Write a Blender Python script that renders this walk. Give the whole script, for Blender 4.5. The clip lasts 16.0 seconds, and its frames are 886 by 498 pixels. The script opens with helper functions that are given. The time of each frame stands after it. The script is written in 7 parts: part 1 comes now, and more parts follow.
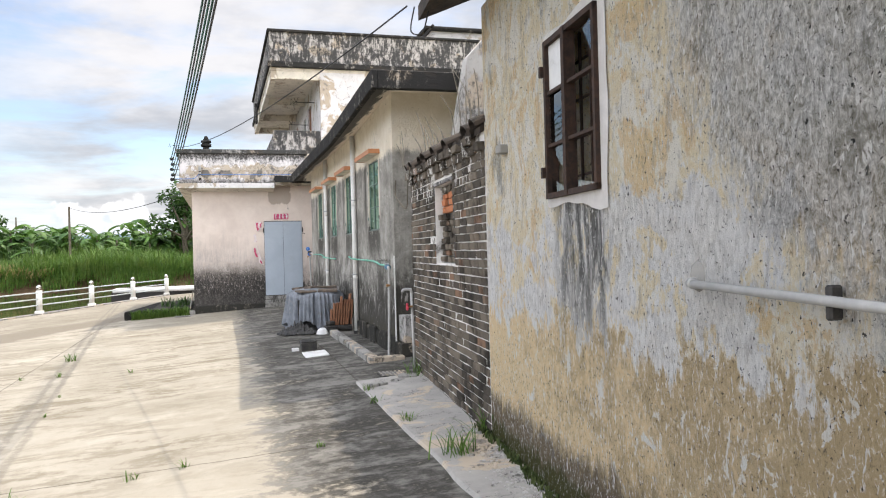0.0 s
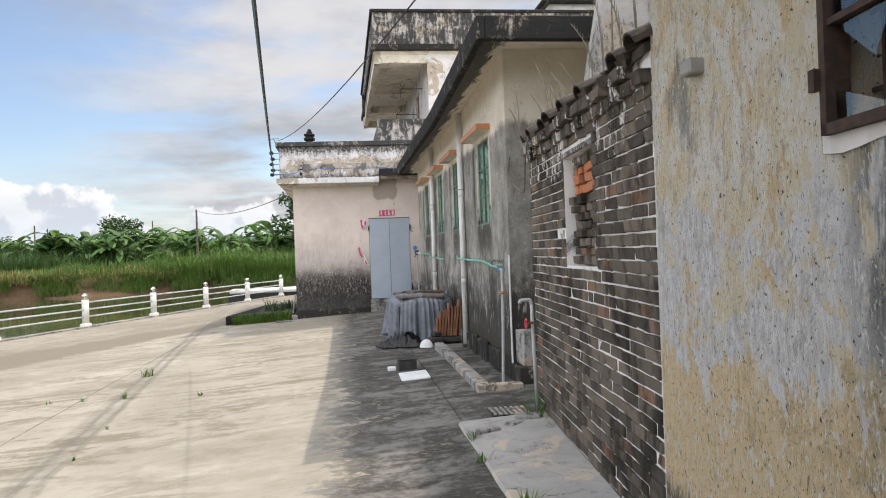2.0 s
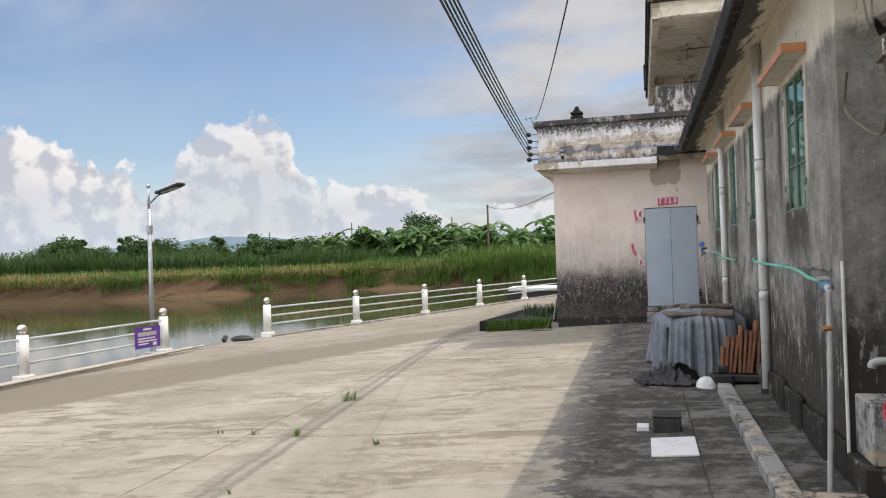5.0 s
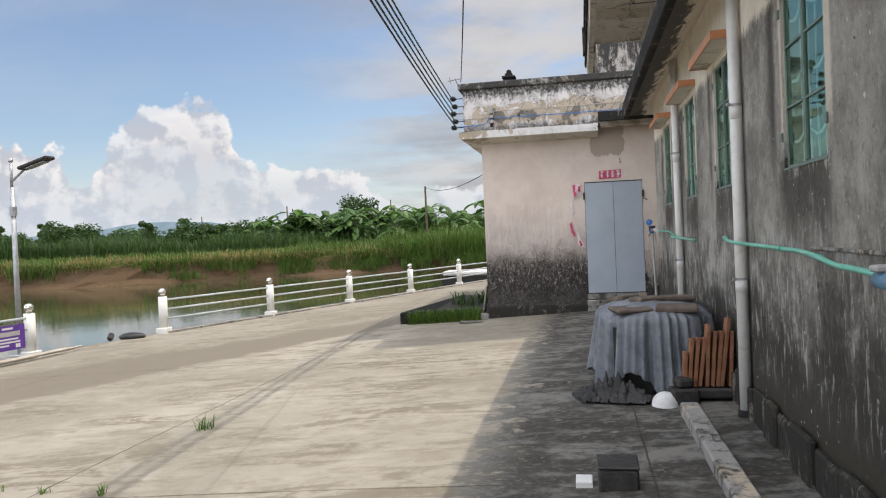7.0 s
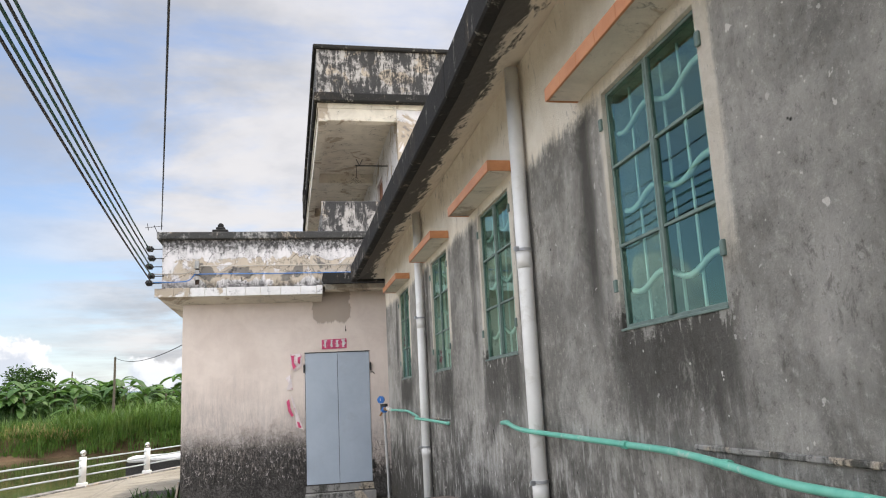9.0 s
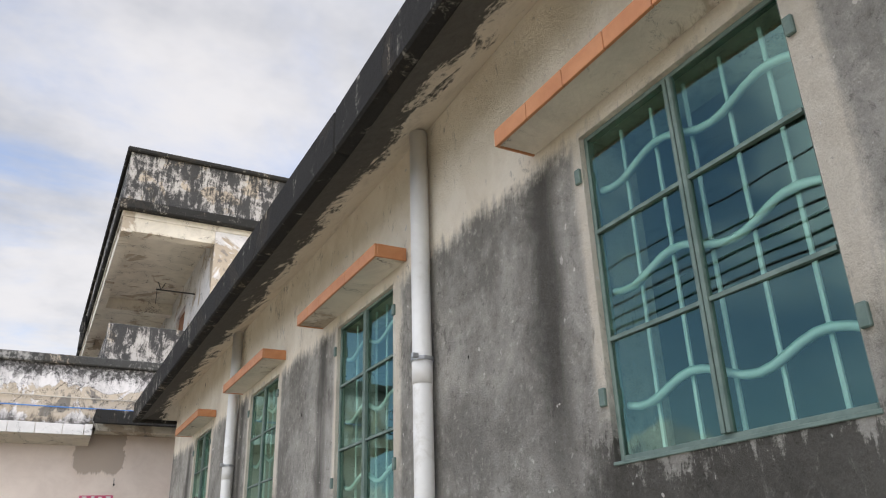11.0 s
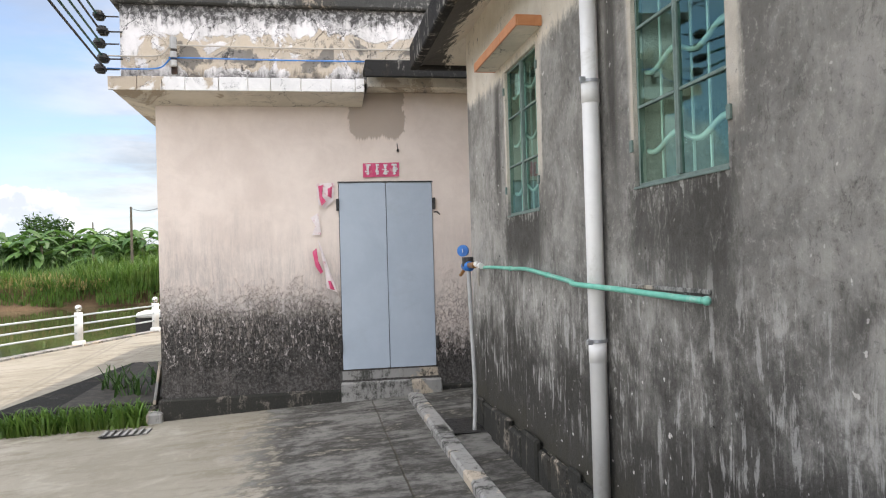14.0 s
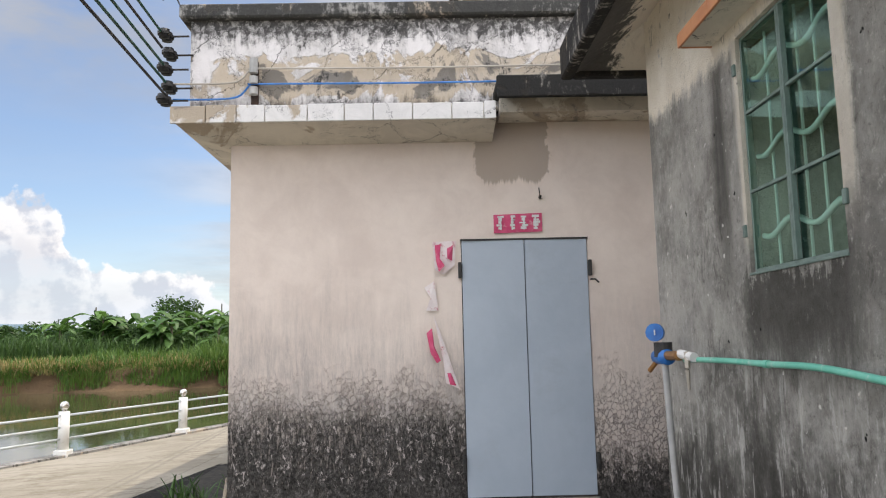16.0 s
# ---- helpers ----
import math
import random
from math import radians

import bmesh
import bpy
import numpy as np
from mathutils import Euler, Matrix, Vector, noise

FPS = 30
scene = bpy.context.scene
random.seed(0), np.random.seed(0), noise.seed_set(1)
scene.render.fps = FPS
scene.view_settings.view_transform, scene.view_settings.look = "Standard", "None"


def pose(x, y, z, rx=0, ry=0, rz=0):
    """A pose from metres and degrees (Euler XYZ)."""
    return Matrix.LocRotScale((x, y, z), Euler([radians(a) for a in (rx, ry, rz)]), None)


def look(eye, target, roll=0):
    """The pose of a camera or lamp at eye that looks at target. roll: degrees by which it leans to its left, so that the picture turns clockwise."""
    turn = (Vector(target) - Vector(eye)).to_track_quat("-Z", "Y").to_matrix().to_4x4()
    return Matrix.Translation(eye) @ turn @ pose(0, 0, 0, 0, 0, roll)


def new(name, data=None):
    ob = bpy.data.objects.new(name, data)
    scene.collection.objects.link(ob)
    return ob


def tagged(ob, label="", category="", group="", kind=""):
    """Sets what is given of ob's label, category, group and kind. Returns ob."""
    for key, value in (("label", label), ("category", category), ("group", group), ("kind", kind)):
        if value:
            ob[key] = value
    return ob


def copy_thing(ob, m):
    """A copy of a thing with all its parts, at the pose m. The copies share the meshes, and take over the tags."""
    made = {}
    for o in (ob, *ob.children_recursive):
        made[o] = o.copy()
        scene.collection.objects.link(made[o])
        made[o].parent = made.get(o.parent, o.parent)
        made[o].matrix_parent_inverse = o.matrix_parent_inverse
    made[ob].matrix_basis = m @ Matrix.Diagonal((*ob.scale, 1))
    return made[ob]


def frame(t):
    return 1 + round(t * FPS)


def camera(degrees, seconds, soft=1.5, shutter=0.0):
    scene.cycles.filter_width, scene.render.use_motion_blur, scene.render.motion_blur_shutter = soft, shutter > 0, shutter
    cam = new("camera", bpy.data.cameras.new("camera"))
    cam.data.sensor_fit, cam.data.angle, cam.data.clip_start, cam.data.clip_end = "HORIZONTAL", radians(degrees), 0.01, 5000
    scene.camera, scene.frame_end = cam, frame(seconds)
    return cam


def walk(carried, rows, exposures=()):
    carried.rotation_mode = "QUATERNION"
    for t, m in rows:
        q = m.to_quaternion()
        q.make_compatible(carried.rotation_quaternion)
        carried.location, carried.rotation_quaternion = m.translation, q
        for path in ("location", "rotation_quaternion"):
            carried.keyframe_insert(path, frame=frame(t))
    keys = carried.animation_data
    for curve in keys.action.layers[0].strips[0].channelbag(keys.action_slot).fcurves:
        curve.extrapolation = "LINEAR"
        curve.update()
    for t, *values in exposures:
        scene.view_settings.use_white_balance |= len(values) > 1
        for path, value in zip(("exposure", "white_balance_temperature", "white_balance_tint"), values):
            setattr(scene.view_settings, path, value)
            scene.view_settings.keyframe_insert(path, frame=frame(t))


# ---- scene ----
cam = camera(60.8, 16.0, 1.1)
PATH = [
    (0, (0.202, -0.264, 1.512), (0.768, 1.654, 1.509), -1.5),
    (0.5, (0.302, 0.265, 1.512), (0.732, 2.218, 1.513), -1.7),
    (1, (0.402, 0.807, 1.504), (0.721, 2.782, 1.51), -1.8),
    (1.5, (0.591, 1.309, 1.525), (0.871, 3.289, 1.53), -2.0),
    (2, (0.71, 1.828, 1.506), (0.972, 3.81, 1.508), -2.1),
    (2.5, (0.88, 2.305, 1.5), (1.072, 4.296, 1.502), -2.3),
    (3, (0.985, 2.837, 1.518), (0.945, 4.837, 1.529), -2.3),
    (3.5, (1.066, 3.348, 1.534), (0.812, 5.332, 1.552), -2.1),
    (4, (1.222, 3.874, 1.565), (0.888, 5.846, 1.583), -2.1),
    (4.5, (1.274, 4.316, 1.557), (0.829, 6.266, 1.575), -2.0),
    (4.7, (1.294, 4.502, 1.553), (0.784, 6.436, 1.573), -1.9),
    (6.8, (1.357, 6.742, 1.486), (0.921, 8.694, 1.459), -2.3),
    (7, (1.315, 6.956, 1.506), (0.951, 8.922, 1.471), -2.5),
    (7.5, (1.298, 7.527, 1.547), (1.033, 9.509, 1.495), -2.6),
    (8, (1.213, 8.01, 1.569), (1.225, 10.008, 1.492), -2.6),
    (8.5, (1.138, 8.411, 1.583), (1.352, 10.399, 1.52), -2.5),
    (8.6, (1.145, 8.484, 1.582), (1.395, 10.468, 1.597), -2.6),
    (9, (1.121, 8.785, 1.572), (1.526, 10.706, 1.956), -2.9),
    (9.2, (1.108, 8.95, 1.562), (1.572, 10.811, 2.136), -3.2),
    (11.3, (1.059, 10.318, 1.547), (1.948, 11.924, 2.34), -1.6),
    (11.5, (1.087, 10.494, 1.561), (1.972, 12.1, 2.36), -1.4),
    (12, (1.083, 10.937, 1.592), (1.961, 12.548, 2.387), -1.6),
    (12.5, (1.115, 11.472, 1.578), (1.837, 13.195, 2.292), -1.3),
    (13, (1.182, 11.941, 1.598), (1.752, 13.768, 2.18), -1.4),
    (13.5, (1.087, 12.441, 1.611), (1.471, 14.398, 1.758), -1.6),
    (14, (1.073, 12.922, 1.53), (1.418, 14.892, 1.55), -1.6),
    (14.5, (1.037, 13.503, 1.517), (1.205, 15.488, 1.692), -1.7),
    (15, (1.014, 14.014, 1.546), (1.088, 16.003, 1.742), -1.7),
    (15.5, (1.075, 14.548, 1.577), (1.132, 16.537, 1.781), -1.4),
    (16, (1.112, 15.101, 1.552), (1.153, 17.086, 1.795), -1.3),
]
EXPOSURES = [(0, 1.06, 7050.0, 14.0), (0.5, 0.86, 7050.0, 14.0), (1.0, 0.82, 7050.0, 14.0), (2.0, 0.74, 7050.0, 14.0), (3.0, 0.56, 7050.0, 14.0), (4.7, 0.46, 7050.0, 14.0), (7.5, 0.48, 7050.0, 14.0), (8.5, 0.66, 7050.0, 14.0), (9.2, 0.9, 7050.0, 14.0), (11.3, 0.9, 7050.0, 14.0), (12.5, 0.72, 7050.0, 14.0), (13.2, 0.82, 7050.0, 14.0), (14.0, 1.08, 7050.0, 14.0), (14.6, 1.12, 7050.0, 14.0), (15.2, 0.79, 7050.0, 14.0), (16.0, 0.76, 7050.0, 14.0)]
walk(cam, [(t, look(eye, target, roll)) for t, eye, target, roll in PATH], EXPOSURES)

# ---- world, sun ----
SUN = Vector((0.45, 0.39, 1.0)).normalized()
world = bpy.data.worlds.new("sky")
scene.world = world
world.use_nodes = True


class Shade:
    """A small writer of node trees."""

    def __init__(self, tree):
        self.t = tree

    def node(self, kind, *values, **props):
        n = self.t.nodes.new("ShaderNode" + kind)
        if "operation" in props:
            n.operation = props["operation"]
        if "feature" in props:
            n.feature = props["feature"]
        if "interpolation" in props:
            n.interpolation_type = props["interpolation"]
        for i, v in enumerate(values):
            self.put(n.inputs[i], v)
        return n

    def put(self, sock, v):
        if v is None:
            return
        if isinstance(v, bpy.types.NodeSocket):
            self.t.links.new(v, sock)
        elif sock.type == "RGBA" and len(v) == 3:
            sock.default_value = (*v, 1)
        else:
            sock.default_value = v

    def calc(self, op, a, b=0.0, clamp=False):
        n = self.node("Math", a, b, operation=op)
        n.use_clamp = clamp
        return n.outputs[0]

    def mul(self, a, b):
        return self.calc("MULTIPLY", a, b)

    def add(self, a, b):
        return self.calc("ADD", a, b)

    def sub(self, a, b):
        return self.calc("SUBTRACT", a, b)

    def step(self, v, lo, hi, a=0.0, b=1.0):
        n = self.node("MapRange", v, lo, hi, a, b, interpolation="SMOOTHSTEP")
        n.clamp = True
        return n.outputs[0]

    def band(self, v, a, b, c, d):
        return self.mul(self.step(v, a, b), self.step(v, c, d, 1.0, 0.0))

    def scaled(self, vec, x, y, z):
        return self.node("VectorMath", vec, (x, y, z), operation="MULTIPLY").outputs[0]

    def moved(self, vec, x, y, z):
        return self.node("VectorMath", vec, (x, y, z), operation="ADD").outputs[0]

    def noise(self, vec, scale, detail=5.0, rough=0.6, twist=0.0):
        n = self.t.nodes.new("ShaderNodeTexNoise")
        self.put(n.inputs["Vector"], vec)
        n.inputs["Scale"].default_value = scale
        n.inputs["Detail"].default_value = detail
        n.inputs["Roughness"].default_value = rough
        n.inputs["Distortion"].default_value = twist
        return n.outputs["Fac"]

    def cells(self, vec, scale, feature="F1"):
        n = self.node("TexVoronoi", feature=feature)
        self.put(n.inputs["Vector"], vec)
        n.inputs["Scale"].default_value = scale
        return n.outputs["Distance"]

    def mix(self, fac, a, b):
        n = self.t.nodes.new("ShaderNodeMix")
        n.data_type = "RGBA"
        self.put(n.inputs[0], fac)
        self.put(n.inputs[6], a)
        self.put(n.inputs[7], b)
        return n.outputs[2]

    def xyz(self, vec):
        return self.node("SeparateXYZ", vec).outputs


class Paint(Shade):
    """A material with a Principled surface."""

    def __init__(self, name, local=False):
        self.mat = bpy.data.materials.new(name)
        self.mat.use_nodes = True
        self.t = self.mat.node_tree
        self.surface = self.t.nodes["Principled BSDF"]
        if local:
            self.p = self.node("TexCoord").outputs["Object"]
        else:
            self.p = self.node("NewGeometry").outputs["Position"]
        self.x, self.y, self.z = self.xyz(self.p)[0:3]

    def done(self, color, rough=0.9, relief=None, depth=0.01, metal=0.0, shine=0.1):
        s = self.surface
        self.put(s.inputs["Base Color"], color)
        self.put(s.inputs["Roughness"], rough)
        self.put(s.inputs["Metallic"], metal)
        s.inputs["Specular IOR Level"].default_value = shine
        if relief is not None:
            b = self.t.nodes.new("ShaderNodeBump")
            b.inputs["Strength"].default_value = 1.0
            b.inputs["Distance"].default_value = depth
            self.put(b.inputs["Height"], relief)
            self.t.links.new(b.outputs[0], s.inputs["Normal"])
        return self.mat

    def random(self):
        return self.node("ObjectInfo").outputs["Random"]

    def island(self):
        return self.node("NewGeometry").outputs["Random Per Island"]


def make_sky():
    w = Shade(world.node_tree)
    sky = w.t.nodes.new("ShaderNodeTexSky")
    sky.sky_type, sky.sun_disc = "NISHITA", False
    sky.sun_elevation = math.asin(SUN.z)
    sky.sun_rotation = math.atan2(SUN.x, SUN.y)
    sky.dust_density, sky.air_density, sky.ozone_density = 0.5, 1.0, 3.5
    way = w.node("TexCoord").outputs["Generated"]
    x, y, z = w.xyz(way)[0:3]
    up = w.calc("MAXIMUM", z, 0.0)
    k = w.calc("DIVIDE", 1.0, w.add(up, 0.16))
    flat = w.node("CombineXYZ", w.mul(x, k), w.mul(y, k), 0.0).outputs[0]
    # high veil of cloud, thinner to the north-west
    veil = w.noise(w.scaled(flat, 0.8, 1.25, 1.0), 1.25, 8.0, 0.58, 0.4)
    fine = w.noise(flat, 4.5, 6.0, 0.6)
    veil = w.add(veil, w.mul(fine, 0.14))
    veil = w.add(veil, w.step(w.add(x, w.mul(y, 0.4)), -0.5, 0.9, -0.02, 0.2))
    # thicker cloud added behind the camera, opposite the sun, to brighten shaded walls
    face = w.step(w.add(w.mul(x, -0.62), w.mul(y, -0.78)), -0.45, 0.7, 0.0, 1.0)
    cover = w.step(w.add(veil, w.mul(face, 0.10)), 0.48, 0.76)
    az = w.calc("ARCTAN2", x, y)
    el = w.calc("ARCSINE", z)
    clear = w.mul(w.band(el, 0.03, 0.10, 0.25, 0.40), w.band(az, -1.5, -0.95, -0.42, -0.12))
    cover = w.mul(cover, w.sub(1.0, w.mul(clear, 0.9)))
    # heaped clouds standing on the horizon
    ramp = w.t.nodes.new("ShaderNodeValToRGB")
    ramp.color_ramp.interpolation = "EASE"
    el0 = ramp.color_ramp.elements
    stops = [(0.0, 0.30), (0.27, 0.42), (0.335, 0.54), (0.375, 0.58), (0.402, 0.36), (0.409, 0.70), (0.425, 0.72), (0.433, 0.34), (0.446, 0.38), (0.462, 0.2), (0.52, 0.16), (0.7, 0.4)]
    el0[0].position, el0[0].color = stops[0][0], (stops[0][1],) * 3 + (1,)
    el0[1].position, el0[1].color = 1.0, (0.3, 0.3, 0.3, 1)
    for p, v in stops[1:]:
        e = el0.new(p)
        e.color = (v, v, v, 1)
    w.put(ramp.inputs[0], w.add(w.mul(az, 0.5 / math.pi), 0.5))
    soft = w.noise(way, 7.0, 3.0, 0.5)
    lump = w.noise(way, 20.0, 5.0, 0.55)
    curl = w.calc("ABSOLUTE", w.sub(w.noise(way, 34.0, 3.0, 0.5), 0.5))
    top = w.add(w.mul(ramp.outputs[0], 0.265), w.mul(w.sub(soft, 0.5), 0.16))
    top = w.add(top, w.sub(w.mul(w.sub(lump, 0.5), 0.10), w.mul(curl, 0.07)))
    heap = w.step(w.sub(top, el), -0.003, 0.008)
    base = w.step(el, 0.02, 0.12)
    gap = w.step(w.noise(w.scaled(way, 5.0, 5.0, 16.0), 1.0, 6.0, 0.6), 0.36, 0.58)
    heap = w.mul(heap, w.add(w.mul(gap, 0.3), 0.7))
    turned = w.noise(w.moved(way, 0.010, 0.008, 0.016), 20.0, 5.0, 0.55)
    lit = w.step(w.add(w.sub(lump, turned), w.mul(w.sub(soft, 0.5), 0.25)), -0.09, 0.07)
    depth = w.step(w.sub(top, el), 0.0, 0.10, 1.0, 0.35)
    heap_col = w.mix(w.mul(lit, depth), (3.8, 4.2, 4.9), (6.5, 6.7, 6.9))
    heap_col = w.mix(base, w.mix(lit, (3.9, 4.6, 5.5), (5.0, 5.6, 6.3)), heap_col)
    shade = w.step(w.noise(w.moved(flat, 3.1, 1.7, 0.0), 1.1, 6.0, 0.6), 0.38, 0.66)
    veil_col = w.mix(shade, (3.9, 4.3, 4.9), (6.6, 6.9, 7.3))
    color = w.mix(1.0, sky.outputs[0], sky.outputs[0])
    color = w.mix(w.step(el, 0.0, 0.14, 0.55, 0.0), color, (4.3, 5.1, 6.0))
    # unseen veil boosted towards zenith and opposite the sun, as fill for shaded walls
    fill_gain = w.add(w.step(z, 0.62, 0.98, 0.68, 4.0), w.mul(face, 2.9))
    veil_col = w.node("VectorMath", veil_col, w.node("CombineXYZ", fill_gain, fill_gain, fill_gain).outputs[0], operation="MULTIPLY").outputs[0]
    color = w.mix(w.mul(cover, 0.94), color, veil_col)
    color = w.mix(heap, color, heap_col)
    color = w.mix(w.step(z, -0.02, 0.0), (1.5, 1.7, 1.2), color)
    back = world.node_tree.nodes["Background"]
    w.put(back.inputs[0], color)
    back.inputs[1].default_value = 0.1


make_sky()
sun_data = bpy.data.lights.new("sun", "SUN")
sun_data.energy, sun_data.angle, sun_data.color = 2.0, radians(0.6), (1.0, 0.95, 0.86)
new("sun", sun_data).matrix_world = look(SUN * 50, (0, 0, 0))

# ---- materials ----
# the window bays of the grey house, along y
WINDOWS = [(11.005, 11.815), (13.355, 14.15), (15.36, 16.14), (17.6, 18.38)]


def yellow_plaster():
    m = Paint("yellow_plaster")
    drip = m.noise(m.scaled(m.p, 9, 9, 2.2), 1.0, 9, 0.72, 0.5)
    big = m.noise(m.p, 1.15, 8, 0.66, 0.6)
    mid = m.noise(m.moved(m.p, 4, 1, 2), 4.4, 10, 0.72, 0.5)
    flake = m.noise(m.scaled(m.p, 30, 30, 13), 1.0, 8, 0.74, 0.6)
    fleck = m.noise(m.scaled(m.moved(m.p, 5, 5, 5), 52, 52, 21), 1.0, 4, 0.6, 0.9)
    crust = m.noise(m.scaled(m.moved(m.p, 3, 3, 9), 46, 46, 30), 1.0, 8, 0.8, 0.7)
    pit = m.noise(m.moved(m.p, 2, 6, 1), 64, 3, 0.55, 0.4)
    rag = m.add(m.mul(m.sub(flake, 0.5), 0.5), m.mul(m.sub(drip, 0.5), 0.7))
    patch = m.add(m.mul(m.sub(big, 0.5), 1.5), m.mul(m.sub(mid, 0.5), 0.7))
    # cream limewash, yellower where it is thin
    color = m.mix(m.step(m.add(mid, m.mul(rag, 0.5)), 0.45, 0.55), (0.88, 0.77, 0.55), (0.94, 0.89, 0.78))
    thin = m.noise(m.moved(m.p, 7, 3, 1), 1.9, 8, 0.64, 0.6)
    color = m.mix(m.mul(m.step(m.add(thin, m.mul(rag, 0.45)), 0.545, 0.585), 0.85), color, m.mix(mid, (0.74, 0.52, 0.25), (0.90, 0.72, 0.44)))
    # white bloom across the middle of the wall, hanging down in ragged drips
    bloom = m.add(m.mul(m.band(m.add(m.z, m.add(m.mul(rag, 0.9), m.mul(patch, 0.5))), 0.92, 1.15, 1.45, 2.3), 0.62), m.mul(patch, 1.25))
    color = m.mix(m.mul(m.step(m.add(bloom, m.mul(rag, 0.9)), 0.48, 0.56), 0.88), color, m.mix(m.step(flake, 0.35, 0.62), (0.66, 0.65, 0.63), (0.95, 0.94, 0.92)))
    dirt = m.noise(m.scaled(m.moved(m.p, 1, 4, 8), 13, 13, 6), 1.0, 10, 0.78, 0.5)
    color = m.mix(m.mul(m.step(m.add(dirt, m.mul(patch, -0.12)), 0.54, 0.60), 0.40), color, (0.36, 0.32, 0.27))
    # grey mould over the upper southern part
    mould = m.add(m.mul(m.step(m.add(m.y, m.add(m.mul(patch, 0.9), m.mul(m.sub(m.z, 2.0), -0.35))), 2.9, 1.1), 0.75), m.mul(m.step(m.z, 1.15, 2.1), 0.35))
    mould = m.add(m.sub(mould, 0.42), m.add(m.mul(rag, 0.75), m.mul(patch, 0.55)))
    color = m.mix(m.mul(m.step(mould, 0.10, 0.32), 0.82), color, m.mix(m.step(crust, 0.36, 0.62), (0.17, 0.168, 0.155), (0.80, 0.79, 0.77)))
    olive = m.add(m.noise(m.moved(m.p, 2, 8, 5), 1.6, 7, 0.66, 0.4), m.mul(m.step(m.y, 2.6, 1.2), 0.1))
    color = m.mix(m.mul(m.mul(m.step(m.add(olive, m.mul(rag, 0.3)), 0.58, 0.70), m.step(m.z, 1.3, 1.9)), 0.7), color, (0.20, 0.19, 0.15))
    # bare tan coat of the lower part
    tan_edge = m.add(m.z, m.add(m.mul(rag, 0.75), m.mul(patch, 0.5)))
    tan = m.mix(m.step(m.add(mid, m.mul(m.sub(m.y, 2.8), 0.10)), 0.38, 0.66), (0.56, 0.42, 0.24), (0.88, 0.68, 0.40))
    tan = m.mix(m.mul(m.step(crust, 0.52, 0.62), 0.6), tan, (0.92, 0.80, 0.58))
    tan = m.mix(m.mul(m.step(crust, 0.46, 0.34), 0.75), tan, (0.16, 0.115, 0.065))
    tan = m.mix(m.mul(m.step(m.add(m.noise(m.scaled(m.moved(m.p, 8, 8, 2), 5.5, 5.5, 3.8), 1.0, 9, 0.72, 0.7), m.mul(rag, 0.25)), 0.585, 0.61), 0.9), tan, (0.90, 0.88, 0.83))
    color = m.mix(m.mul(m.step(tan_edge, 1.11, 1.03), 0.95), color, tan)
    # black runs under the old window
    below = m.mul(m.step(m.add(m.z, m.mul(rag, 0.9)), 0.85, 1.45), m.mul(m.step(m.z, 1.80, 1.76), m.band(m.add(m.y, m.mul(m.sub(drip, 0.5), 0.3)), 2.86, 3.02, 3.50, 3.75)))
    color = m.mix(m.mul(m.mul(below, m.step(m.add(drip, m.mul(flake, 0.3)), 0.52, 0.72)), 0.9), color, (0.085, 0.085, 0.08))
    # dark rising damp, then moss
    foot = m.add(m.step(m.z, 0.72, 0.12, 0.0, 0.75), m.add(m.mul(rag, 0.9), m.mul(patch, 0.35)))
    color = m.mix(m.mul(m.step(foot, 0.30, 0.58), 0.88), color, m.mix(crust, (0.045, 0.036, 0.028), (0.20, 0.16, 0.12)))
    green = m.step(m.add(m.z, m.add(m.mul(rag, 0.35), m.mul(patch, 0.12))), 0.26, 0.17)
    color = m.mix(m.mul(green, 0.9), color, m.mix(crust, (0.03, 0.034, 0.010), (0.10, 0.105, 0.03)))
    # flecks of loose lime and dark pits
    color = m.mix(m.mul(m.step(m.add(fleck, m.mul(m.sub(flake, 0.5), 0.3)), 0.57, 0.68), m.sub(1.0, m.mul(green, 0.8))), color, (0.92, 0.90, 0.86))
    color = m.mix(m.mul(m.step(crust, 0.57, 0.64), 0.75), color, (0.95, 0.93, 0.89))
    color = m.mix(m.mul(m.step(crust, 0.42, 0.35), 0.6), color, (0.13, 0.115, 0.095))
    color = m.mix(m.mul(m.step(pit, 0.645, 0.68), 0.9), color, (0.05, 0.045, 0.038))
    knock = m.noise(m.moved(m.p, 9, 1, 3), 20, 3, 0.5)
    color = m.mix(m.mul(m.step(knock, 0.70, 0.73), m.step(mould, 0.2, 0.5)), color, (0.045, 0.045, 0.042))
    relief = m.add(m.mul(mid, 0.6), m.add(m.mul(fleck, 0.5), m.mul(crust, 1.0)))
    return m.done(color, 0.93, relief, 0.05)


